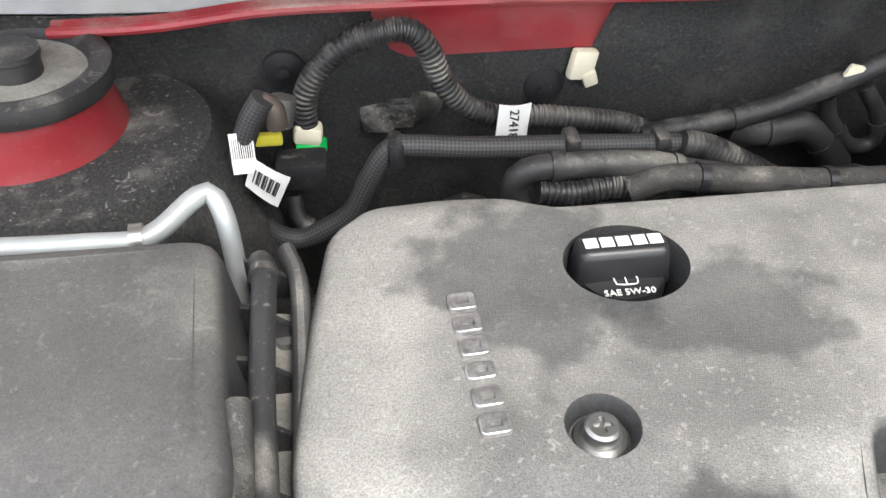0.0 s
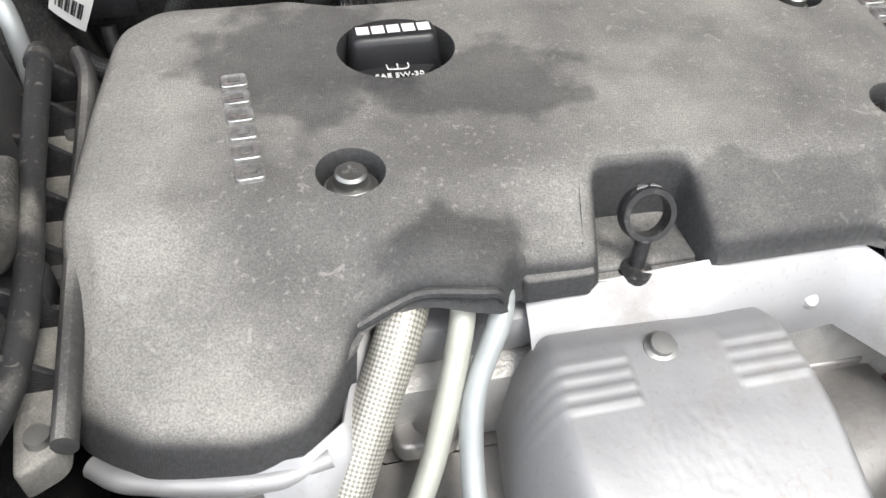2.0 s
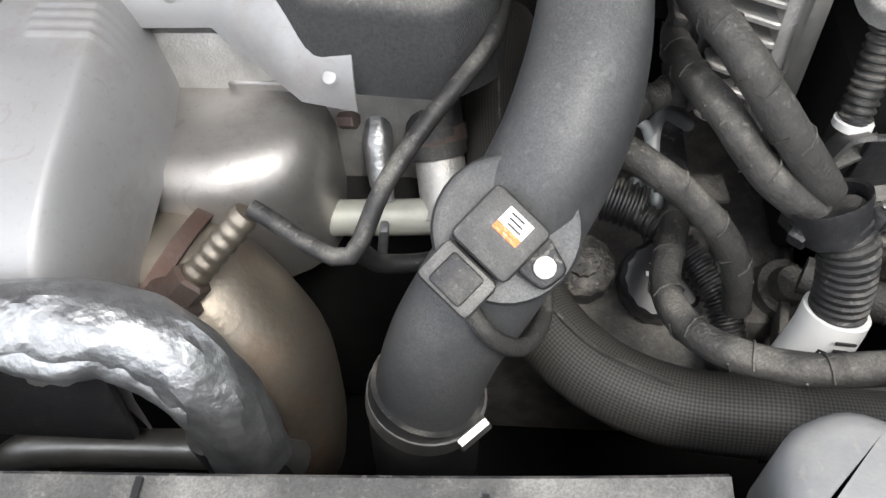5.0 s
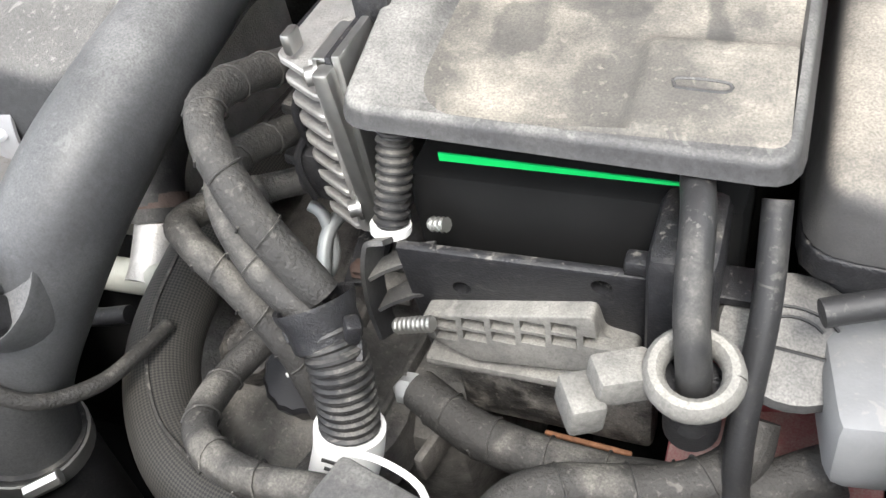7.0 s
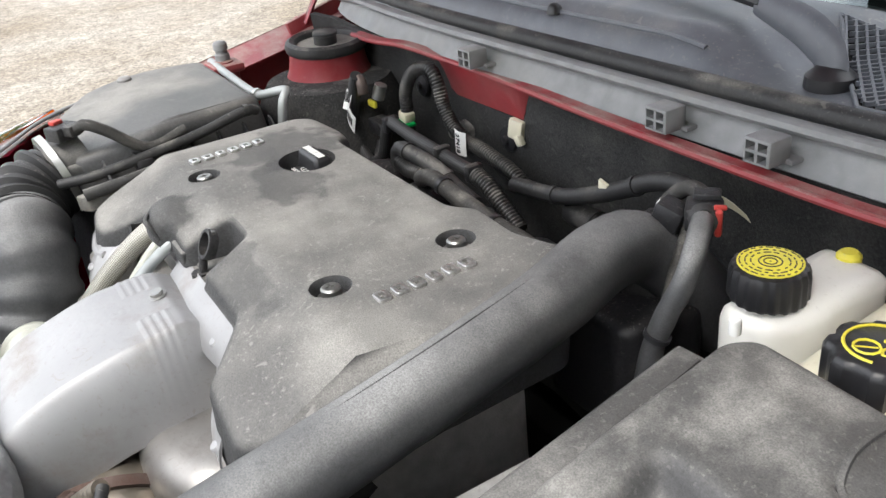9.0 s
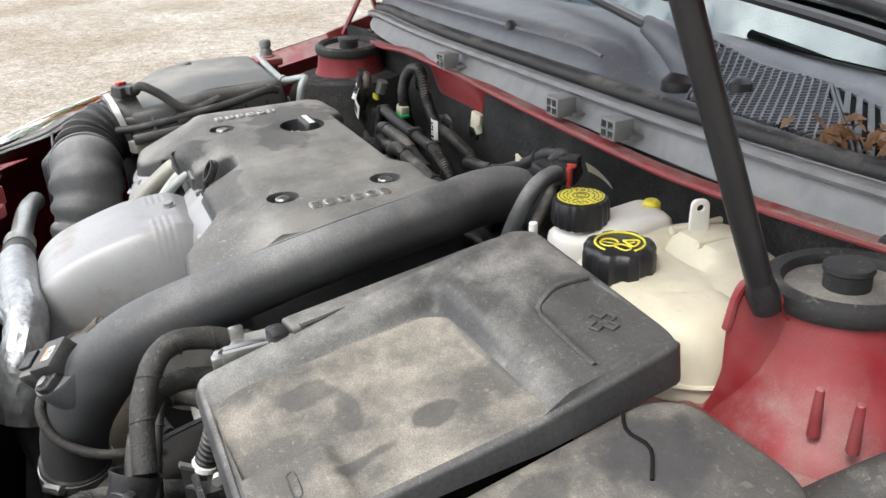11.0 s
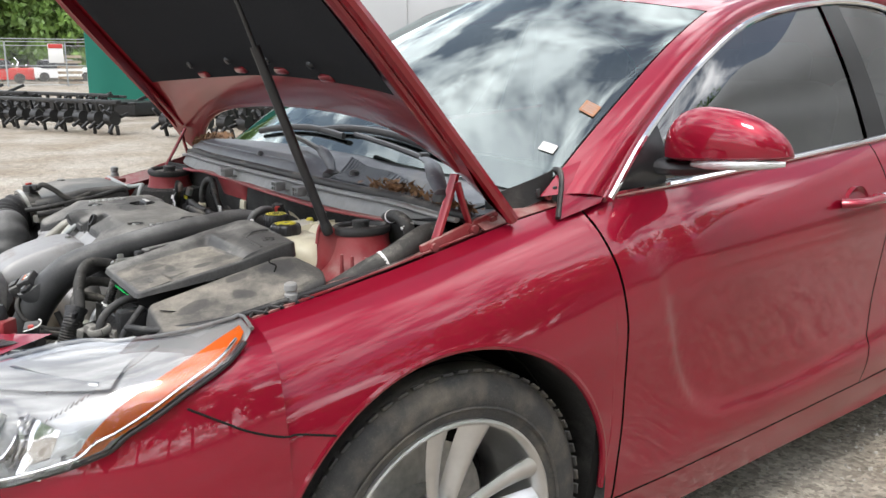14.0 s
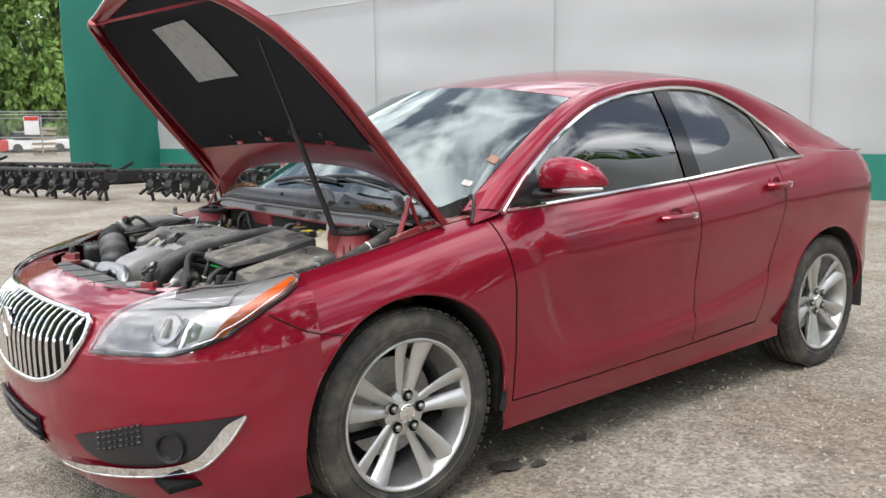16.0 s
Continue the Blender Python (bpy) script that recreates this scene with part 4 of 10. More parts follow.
for s, nm in ((1, "left"), (-1, "right")):
    part("front_fender", side_sheet(arch_cols(AX_F, -0.33, 0.427, 6, 34), low_front, TOP, 26, s, lambda u, z: FRONT_SEAM(z) * max(0.0, (u - 0.6) / 0.4)), "paint", car, "glossy red front fender")
    fd = part("front_door", side_sheet(spaced(0.433, 1.457, 60), DOOR_BOTTOM, TOP, 48, s, lambda u, z: FRONT_SEAM(z) * max(0.0, 1 - 2.5 * u)), "paint", car, "glossy red front door with faint scratches")
    rd = part("rear_door", side_sheet(spaced(1.463, 2.27, 40), DOOR_BOTTOM, TOP, 44, s, lambda u, z: REAR_SEAM(z) * u), "paint", car, "glossy red rear door, scuffed low down")
    part("quarter_panel", side_sheet(arch_cols(AX_R, 2.277, 3.75, 8, 34), low_rear, TOP, 24, s, lambda u, z: REAR_SEAM(z) * (1 - min(1, u * 3)) if z > 0.7 or u < 0.02 else 0), "paint", car, "red rear quarter panel")
    part("sill", side_sheet(spaced(0.395, 2.34, 16), lambda y: ROCKER(y) - 0.05, lambda y: DOOR_BOTTOM(y) - 0.005, 6, s), "paint", car, "red door sill")
    for c in (AX_F, AX_R):
        lining = surf(lambda u, v: Vector((s * (0.905 - 0.26 * v), c - (ARCH_R - 0.004) * math.cos(math.pi * (u * 1.12 - 0.06)), HUB + (ARCH_R - 0.004) * math.sin(math.pi * (u * 1.12 - 0.06)))), 30, 3)
        part("wheel_arch_liner", lining, "felt", car, "dusty black wheel-arch liner")
        lip = [Vector((s * (skin(c - ARCH_R * math.cos(q), HUB + ARCH_R * math.sin(q)) - 0.006), c - (ARCH_R - 0.004) * math.cos(q), HUB + (ARCH_R - 0.004) * math.sin(q))) for q in [math.pi * k / 20 for k in range(21)]]
        part("arch_lip", tube(lip, 0.008, 8, 0.02), "paint", car)
    # door handle
    for door, hy, hz in ((fd, 1.29, 0.862), (rd, 2.165, 0.950)):
        hx = skin(hy, hz)
        cup = lathe([(0, -0.012), (0.04, -0.008), (0.05, 0.001), (0.053, 0.002), (0.053, -0.01), (0, -0.02)], Matrix.Translation((s * hx, hy, hz - 0.008)) @ pose(0, 0, 0, 0, s * 90, 0) @ Matrix.Diagonal((0.85, 1.0, 1, 1)), 24)
        h = part("handle_cup", cup, "paint", door)
        part("door_handle", tube([(s * (hx + 0.004), hy - 0.085, hz), (s * (hx + 0.034), hy - 0.06, hz + 0.003), (s * (hx + 0.04), hy, hz + 0.004), (s * (hx + 0.034), hy + 0.06, hz + 0.004), (s * (hx + 0.012), hy + 0.085, hz + 0.003)], 0.016, 12, 0.01, flat=0.75), "paint", door, "red door handle")
        part("lock_cap", box((s * (hx + 0.03), hy + 0.085, hz + 0.003), (0.022, 0.035, 0.028), 0.008), "chrome", door, "chrome lock cap")

# front bumper
def a_end(z):
    d = ARCH_R ** 2 - (z - HUB) ** 2
    ya = -math.sqrt(d) if d > 0 else 0
    if ya > -0.33:
        return math.pi / 2
    lo, hi = 0.8, math.pi / 2
    for _ in range(40):
        mid = (lo + hi) / 2
        if -0.33 - 0.60 * math.cos(mid) ** (2 / 2.3) < ya:
            lo = mid
        else:
            hi = mid
    return lo


def bumper_pt(u, v):
    z = 0.185 + v * 0.572 if v < 1 else 0.757
    a = (2 * u - 1) * a_end(z)
    z2 = z + (0.055 * (a / (math.pi / 2)) ** 2) * max(0, (z - 0.5) / 0.257)
    return nose(a, z2)


cover_bm = surf(bumper_pt, 90, 44)
gone = [f for f in cover_bm.faces if (lambda c: abs(c.x) > 0.562 and -0.625 < c.y < -0.50 and c.z > 0.745)(f.calc_center_median())]
bmesh.ops.delete(cover_bm, geom=gone, context="FACES")
bumper = part("front_bumper", cover_bm, "paint", car, "glossy red front bumper cover")
for s in (1, -1):
    seam = [nose(s * a, z, 0.0015) for a, z in ((1.36, 0.722), (1.43, 0.70), (1.50, 0.675), (1.565, 0.655))] + [Vector((s * (skin(y, z) + 0.0015), y, z)) for y, z in ((-0.31, 0.650), (-0.25, 0.634))]
    part("seam", tube(seam, 0.0017, 6, 0.01), "dark", bumper)
part("lower_lip", surf(lambda u, v: nose((2 * u - 1) * 1.45, 0.19 - 0.03 * v, -0.015 - 0.05 * v), 50, 3), "plastic", bumper, "black lower lip")


def nose_patch(lo, hi, a0, a1, nu, nv, out, side=1):
    return surf(lambda u, v: nose(side * (a0 + (a1 - a0) * u), lo(a0 + (a1 - a0) * u) + (hi(a0 + (a1 - a0) * u) - lo(a0 + (a1 - a0) * u)) * v, out), nu, nv)


# headlamps
HL_LO = smooth_line([(0.565, 0.618), (0.60, 0.618), (0.685, 0.622), (0.79, 0.624), (0.913, 0.626), (1.053, 0.648), (1.176, 0.675), (1.26, 0.702), (1.36, 0.738), (1.465, 0.768), (1.555, 0.800)])
HL_HI = smooth_line([(0.565, 0.626), (0.585, 0.655), (0.61, 0.695), (0.65, 0.728), (0.72, 0.752), (0.85, 0.7705), (1.0, 0.7775), (1.2, 0.789), (1.4, 0.801), (1.555, 0.8105)])
for s in (1, -1):
    lamp = thing("headlamp", "clear wraparound headlamp with amber side reflector, slightly hazed", "headlamp", group="headlamps", at=(s * 0.7, -0.66, 0.62))
    part("housing", nose_patch(HL_LO, HL_HI, 0.567, 1.553, 60, 12, 0.003, s), "silver_paint", lamp, "silvery lamp housing")
    part("lens", nose_patch(HL_LO, HL_HI, 0.567, 1.553, 60, 12, 0.022, s), "lens", lamp, "clear plastic lens")
    rim = [nose(s * a, HL_LO(a), 0.012) for a in spaced(0.567, 1.553, 30)] + [nose(s * a, HL_HI(a), 0.012) for a in reversed(spaced(0.567, 1.553, 30))]
    part("gasket", tube(rim[:30], 0.0042, 8, 0.012), "plastic_clean", lamp, "black rubber gasket")
    part("upper_edge", tube(rim[30:], 0.0032, 8, 0.012), "greyplastic", lamp, "pale moulded lens edge")
    inner = [nose(s * a, HL_LO(a) + 0.010, 0.019) for a in spaced(0.60, 1.50, 24)]
    part("bezel", tube(inner, 0.0026, 8, 0.012), "chrome", lamp)
    am_hi = smooth_line([(1.10, 0.668), (1.14, 0.692), (1.18, 0.718), (1.25, 0.748), (1.35, 0.774), (1.45, 0.792), (1.53, 0.803)])
    part("side_marker", nose_patch(lambda a: HL_LO(a) + 0.006, am_hi, 1.10, 1.53, 24, 4, 0.012, s), "orange", lamp, "amber side reflector")
    pc = nose(s * 0.90, 0.69, -0.03)
    pd = nose(s * 0.90, 0.69, 0.05) - pc
    pm = axis_to(pc, pc + pd)
    part("reflector_bowl", lathe([(0.0, 0.008), (0.02, 0.010), (0.035, 0.020), (0.045, 0.040), (0.048, 0.040), (0.046, 0.0), (0.0, 0.0)], pm, 32), "chrome", lamp, "round mirrored reflector bowl")
    part("bulb_shade", tube([pm @ Vector((-0.004, -0.026, 0.038)), pm @ Vector((0.0, 0, 0.044)), pm @ Vector((-0.004, 0.026, 0.038))], 0.009, 10, 0.008), "steel", lamp, "upright bulb shade")
    part("upper_reflector", nose_patch(lambda a: 0.732 + 0.035 * (a - 0.72), lambda a: min(HL_HI(a) - 0.012, 0.752 + 0.06 * (a - 0.72)), 0.74, 1.16, 20, 3, 0.012, s), "silver_paint", lamp, "pale upper reflector")
    part("reflector_fin", surf(lambda u, v: nose(s * (0.93 + 0.10 * u + 0.03 * v), 0.655 + 0.065 * v - 0.02 * u, 0.004 + 0.012 * math.sin(math.pi * u)), 10, 8, 0.002), "chrome", lamp, "upright mirrored fin")
    part("lower_band", nose_patch(lambda a: HL_LO(a) + 0.006, lambda a: HL_LO(a) + 0.020, 0.60, 1.08, 24, 3, 0.014, s), "silver_paint", lamp)
    for z in (0.752,):
        part("reflector_strip", tube([nose(s * a, min(z, HL_HI(a) - 0.01), 0.010) for a in spaced(0.66 if z < 0.72 else 0.8, 1.12, 10)], 0.007, 8, 0.012, flat=0.5), "chrome", lamp)
    part("ribbed_reflector", join(*[tube([nose(s * (0.64 + 0.010 * k), 0.662, 0.005), nose(s * (0.66 + 0.010 * k), 0.698, 0.005)], 0.0018, 6, 0.02) for k in range(18)]), "silver_paint", lamp)
    part("ribbed_reflector", join(*[tube([nose(s * (0.985 + 0.010 * k), 0.696 + 0.004 * k, 0.004), nose(s * (0.975 + 0.012 * k), 0.742 + 0.0022 * k, 0.004)], 0.0016, 6, 0.02) for k in range(20)]), "silver_paint", lamp)

# grille
GR_HI = smooth_line([(0, 0.706), (0.2, 0.7055), (0.36, 0.704), (0.50, 0.694)])
GR_LO = smooth_line([(0, 0.472), (0.2, 0.486), (0.30, 0.505), (0.377, 0.53), (0.44, 0.57), (0.48, 0.615), (0.51, 0.66)])
grille = thing("radiator_grille", "chrome waterfall grille with vertical slats", "grille", at=(0, -0.93, 0.45))
# near-black sheet in place of an open grille, its shade painted on
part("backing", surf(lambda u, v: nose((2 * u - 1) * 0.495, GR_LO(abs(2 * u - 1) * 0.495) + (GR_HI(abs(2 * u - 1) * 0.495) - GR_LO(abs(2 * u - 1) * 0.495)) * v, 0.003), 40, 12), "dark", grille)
ring = [nose(a, GR_HI(abs(a)), 0.008) for a in spaced(-0.495, 0.495, 24)] + [nose(a, GR_LO(abs(a)), 0.008) for a in reversed(spaced(-0.505, 0.505, 30))]
part("surround", tube(ring + [ring[0]], 0.009, 10, 0.012), "chrome", grille, "chrome surround")
for k in range(-10, 11):
    a = k * 0.046
    hi, lo = GR_HI(abs(a)) - 0.006, GR_LO(abs(a)) + 0.006
    part("slat", tube([nose(a, hi, 0.006), nose(a, hi - 0.02, 0.022), nose(a, hi - 0.06, 0.026), nose(a, (hi + lo) / 2, 0.022), nose(a, lo, 0.008)], 0.0075, 8, 0.02, flat=0.8), "chrome", grille)
part("badge", lathe([(0, 0), (0.05, 0), (0.052, 0.006), (0.045, 0.01), (0.04, 0.006), (0, 0.008)], axis_to(nose(0.0001, 0.625, 0.03), nose(0.0001, 0.625, 0.13)), 30), "chrome", grille, "round chrome badge")

# fog lamps and lower intake
FOG_HI = smooth_line([(0.456, 0.365), (0.69, 0.413), (0.948, 0.443), (1.24, 0.462)])
FOG_LO = smooth_line([(0.456, 0.362), (0.52, 0.322), (0.62, 0.303), (0.80, 0.312), (0.95, 0.330), (1.06, 0.352), (1.14, 0.392), (1.24, 0.455)])
for s in (1, -1):
    fog = thing("fog_lamp_panel", "black fog-lamp recess with chrome lower trim", "fog lamp", group="fog lamps", at=(s * 0.72, -0.72, 0.28))
    part("recess", nose_patch(FOG_LO, FOG_HI, 0.458, 1.235, 40, 8, 0.004, s), "plastic_clean", fog)
    blade_lo = smooth_line([(0.30, 0.243), (0.45, 0.248), (0.6, 0.262), (0.8, 0.283), (0.95, 0.300), (1.06, 0.322), (1.14, 0.365), (1.20, 0.41), (1.252, 0.461)])
    blade_hi = smooth_line([(0.30, 0.256), (0.45, 0.272), (0.6, 0.292), (0.8, 0.309), (0.95, 0.327), (1.04, 0.350), (1.11, 0.395), (1.17, 0.44), (1.252, 0.465)])
    part("chrome_trim", nose_patch(blade_lo, blade_hi, 0.31, 1.25, 50, 5, 0.014, s), "chrome", fog, "curved chrome blade")
    part("trim_edge", tube([nose(s * a, blade_lo(a), 0.010) for a in spaced(0.31, 1.25, 26)], 0.005, 8, 0.012), "chrome", fog)
    fc = nose(s * 0.93, 0.378, 0.0)
    fm = axis_to(fc, nose(s * 0.93, 0.378, 0.1))
    part("lamp", lathe([(0, 0.002), (0.03, 0.004), (0.036, 0.016), (0.042, 0.018), (0.044, 0.004), (0.044, -0.01)], fm, 28), "plastic_clean", fog, "round unlit fog lamp")
    part("mesh", join(*[box(nose(s * (0.60 + 0.028 * i), 0.345 + 0.016 * j + 0.008 * i * 0.7, 0.007), (0.012, 0.012, 0.006), 0.002, (0, 0, 0), 1) for i in range(8) for j in range(4)]), "plastic", fog)
intake = thing("lower_intake", "black lower bumper air intake", "air intake", at=(0, -0.9, 0.25))
# dark patch on the closed bumper skin, painted as the intake's inner shade
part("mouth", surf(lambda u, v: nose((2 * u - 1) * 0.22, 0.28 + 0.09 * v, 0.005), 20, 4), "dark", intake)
for k in range(3):
    part("bar", tube([nose(a, 0.30 + 0.03 * k, 0.012) for a in spaced(-0.21, 0.21, 10)], 0.006, 8, 0.03), "plastic", intake)

# ---- greenhouse ----
EDGE = [(0.775, 0.30, 0.945), (0.74, 0.52, 1.095), (0.69, 0.82, 1.275), (0.64, 1.10, 1.375), (0.605, 1.5, 1.428), (0.595, 1.95, 1.435), (0.60, 2.35, 1.398), (0.635, 2.75, 1.285), (0.70, 3.05, 1.16), (0.77, 3.25, 1.09)]
DLO_T = [(0.838, 0.43, 0.936), (0.80, 0.585, 1.065), (0.755, 0.82, 1.212), (0.70, 1.10, 1.318), (0.655, 1.5, 1.378), (0.64, 1.90, 1.380), (0.655, 2.20, 1.318), (0.70, 2.42, 1.215), (0.765, 2.535, 1.10), (0.79, 2.54, 1.072)]
NG = 60


def along(pts, u):
    path = CURVES[id(pts)]
    q = u * (len(path) - 1)
    k = min(int(q), len(path) - 2)
    return path[k].lerp(path[k + 1], q - k)


CURVES = {id(EDGE): catmull(EDGE, 10), id(DLO_T): catmull(DLO_T, 10)}


def mx(p, s):
    return Vector((s * p[0], p[1], p[2]))


def window_low(y):
    return Vector((skin(y, TOP(y)) - 0.002, y, TOP(y) + 0.004))


for s in (1, -1):
    def rail(u, v):
        a, b = along(DLO_T, u), along(EDGE, u)
        p = a.lerp(b, v)
        return mx(p + Vector((0.022, 0, 0.012)) * math.sin(math.pi * v), s)
    part("roof_rail", surf(rail, NG, 10), "paint", car, "red pillar and roof rail")
    part("window_trim", tube([mx(p + Vector((0.006, 0, 0)), s) for p in CURVES[id(DLO_T)]], 0.0085, 8, 0.02), "chrome", car, "bright window surround")
    part("belt_trim", tube([mx(window_low(y) + Vector((0.008, 0, -0.002)), s) for y in spaced(0.435, 2.53, 20)], 0.0095, 8, 0.03, flat=0.8), "chrome", car, "bright waistline strip")

    def pane(y0, y1, inset=0.0):
        top_curve = CURVES[id(DLO_T)]
        ty, tz, tx = [p.y for p in top_curve[:-6]], [p.z for p in top_curve[:-6]], [p.x for p in top_curve[:-6]]

        def f(u, v):
            y = y0 + (y1 - y0) * u
            lo = window_low(y)
            hi = Vector((float(np.interp(y, ty, tx)), y, max(lo.z + 0.001, float(np.interp(y, ty, tz)))))
            return mx(lo.lerp(hi, v) + Vector((-0.004 - inset + 0.012 * math.sin(math.pi * v), 0, 0)), s)
        return surf(f, 24, 12)
    part("front_side_window", pane(0.44, 1.47), "sideglass", car, "dark tinted front side window")
    part("rear_side_window", pane(1.585, 2.30), "sideglass", car, "dark tinted rear side window")
    part("quarter_window", pane(2.33, 2.52), "sideglass", car, "dark tinted quarter window")
    part("b_pillar", pane(1.465, 1.59, -0.006), "gloss_black", car, "gloss black centre pillar")
    part("rear_divider", pane(2.295, 2.335, -0.006), "gloss_black", car)
    part("mirror_sail", pane(0.45, 0.62, -0.004), "plastic_clean", car, "black mirror sail panel")
    MM = Matrix.Translation((s * 0.968, 0.635, 1.022)) @ pose(0, 0, 0, 0, s * -4, s * 10)
    cap = bmesh.new()
    bmesh.ops.create_uvsphere(cap, u_segments=36, v_segments=22, radius=1.0)
    for v in cap.verts:
        x, y, z = v.co
        x = math.copysign(abs(x) ** 0.85, x)
        v.co = MM @ Vector((s * x * 0.135, y * 0.062 - 0.02 * z, z * 0.098 * (1 - 0.22 * x) if z > 0 else z * 0.016))
    mirror = part("wing_mirror", cap, "paint", car, "red door mirror cap")
    part("mirror_foot", tube([MM @ Vector((s * -0.15, 0.0, -0.022)), MM @ Vector((s * -0.09, -0.005, -0.026)), MM @ Vector((s * 0.0, -0.01, -0.022))], [0.032, 0.026, 0.014], 12, 0.01, flat=0.6), "plastic_clean", mirror, "black mirror foot")
    part("indicator", tube([MM @ Vector((s * k, -0.050 + 1.6 * (k - 0.02) ** 2 * 2, -0.014)) for k in (-0.06, -0.02, 0.03, 0.08, 0.125)], [0.006, 0.010, 0.011, 0.010, 0.006], 10, 0.008), "silver_paint", mirror, "clear indicator strip")
    part("mirror_glass", box(MM @ Vector((0, 0.055, 0.035)), (0.14, 0.004, 0.05), 0.002, (0, 0, s * 10)), "chrome", mirror)

roof_edge = CURVES[id(EDGE)]


def roof(u, v):
    i0, i1 = 25, 66
    q = i0 + u * (i1 - i0)
    k = min(int(q), len(roof_edge) - 2)
    p = roof_edge[k].lerp(roof_edge[k + 1], q - k)
    x = (2 * v - 1)
    bow = (1 - x * x)
    dy = (-0.12 * bow if u < 0.5 else 0.12 * bow) * abs(2 * u - 1) ** 3
    return Vector((x * p.x, p.y + dy, p.z + 0.062 * bow))


part("roof", surf(roof, 30, 30), "paint", car, "glossy red roof")
WS_BASE = lambda x: Vector((0.775 * x, 0.25 + 0.055 * x * x, 0.978 - 0.032 * x * x))


def windscreen(u, v):
    x = 2 * u - 1
    top = roof(0, u)
    b = WS_BASE(x)
    e = mx(along(EDGE, (25 / (len(roof_edge) - 1)) * v), 1 if x >= 0 else -1)
    p = b.lerp(top, v) + Vector((0, -0.02, 0.03)) * math.sin(math.pi * v)
    w = abs(x) ** 6
    return p * (1 - w) + Vector((e.x * 0.992, e.y, e.z)) * w


part("windscreen", surf(windscreen, 40, 24), "windshield", car, "curved windscreen glass with stickers")
part("screen_frit", surf(lambda u, v: windscreen(u, 0.1 * v) + Vector((0, 0.006, -0.004)), 40, 2), "dark", car, "black glass border")


def rear_glass(u, v):
    x = 2 * u - 1
    a = roof(1, u)
    b = Vector((0.70 * x, 3.32 - 0.18 * x * x, 1.10 - 0.03 * x * x))
    return a.lerp(b, v) + Vector((0, 0, 0.03)) * math.sin(math.pi * v)


part("rear_window", surf(rear_glass, 24, 14), "sideglass", car, "tinted rear window")


def c_fill(s):
    return lambda u, v: mx(along(EDGE, 0.66 + 0.34 * u), s).lerp(mx(rear_glass(1, u), 1 if s > 0 else -1), v)


for s in (1, -1):
    part("c_pillar", surf(c_fill(s), 16, 6), "paint", car)
    part("shoulder", surf(lambda u, v: mx(Vector((skin(2.54 + 1.2 * u, TOP(2.54 + 1.2 * u)), 2.54 + 1.2 * u, TOP(2.54 + 1.2 * u))).lerp(Vector((along(EDGE, 0.86 + 0.14 * min(1, u * 1.6)).x - 0.05 * u, 2.54 + 1.2 * u, max(TOP(2.54 + 1.2 * u) + 0.004, along(EDGE, 0.86 + 0.14 * min(1, u * 1.6)).z * (1 - u) + 1.085 * u))), v), s), 20, 6), "paint", car)
part("boot_lid", surf(lambda u, v: Vector(((2 * v - 1) * (0.74 - 0.03 * u), 3.26 + 0.38 * u + 0.02 * (1 - (2 * v - 1) ** 2), 1.10 - 0.035 * u ** 2 + 0.012 * (1 - (2 * v - 1) ** 2))), 14, 20), "paint", car, "red boot lid")
part("rear_fascia", surf(lambda u, v: Vector(((2 * u - 1) * (0.92 - 0.2 * abs(2 * u - 1) ** 8 * 1.0), 3.72 - 0.22 * abs(2 * u - 1) ** 2.5 - 0.10 * v ** 3, 0.28 + 0.79 * v)), 30, 14), "paint", car, "red rear bumper and panel")
for s in (1, -1):
    part("tail_lamp", tube([(s * 0.82, 3.20, 1.03), (s * 0.81, 3.36, 1.0), (s * 0.75, 3.52, 0.97), (s * 0.6, 3.60, 0.96)], [0.01, 0.035, 0.045, 0.045], 14, 0.02, flat=0.8), "redconn", car, "red tail lamp")

# fender corner beside the scuttle
for s in (1, -1):
    part("wing_corner", surf(lambda u, v: Vector((s * ((skin(0.15 + 0.19 * u, TOP(0.15 + 0.19 * u)) - 0.004) * (1 - v) + 0.715 * v), 0.15 + 0.19 * u, TOP(0.15 + 0.19 * u) + 0.003 + 0.012 * v + 0.006 * math.sin(math.pi * v))), 12, 6, 0.003), "paint_in", car, "red inner fender corner")

# cabin
cabin = thing("cabin_interior", "dark grey car interior behind the glass", "car interior", at=(0, 1.4, 0.3))
part("dashboard", surf(lambda u, v: Vector(((2 * u - 1) * 0.70, 0.40 + 0.40 * v, 0.93 + 0.03 * math.sin(math.pi * v) - 0.25 * max(0, v - 0.7))), 16, 12, 0.02), "greyplastic", cabin, "grey dashboard top")
for sx in (-0.38, 0.38):
    for sy, nm in ((1.35, "front_seat"), (2.35, "rear_seat")):
        part(nm, join(box((sx, sy, 0.50), (0.52, 0.55, 0.16), 0.06, seg=3), box((sx, sy + 0.30, 0.85), (0.50, 0.16, 0.62), 0.07, (-14, 0, 0), 3), box((sx, sy + 0.40, 1.19), (0.26, 0.10, 0.17), 0.045, (-8, 0, 0), 3)), "greyplastic", cabin, "grey seat with head restraint")
part("steering_wheel", tube([(0.38 + 0.18 * math.cos(q), 0.98 - 0.08 * math.sin(q), 0.90 + 0.16 * math.sin(q)) for q in [2 * math.pi * k / 24 for k in range(25)]], 0.016, 10, 0.02), "plastic_clean", cabin)
part("floor_pan", box((0, 1.9, 0.34), (1.5, 2.9, 0.04), 0.01), "dark", cabin)
part("front_bulkhead", box((0, 0.52, 0.62), (1.5, 0.03, 0.56), 0.005), "dark", cabin)

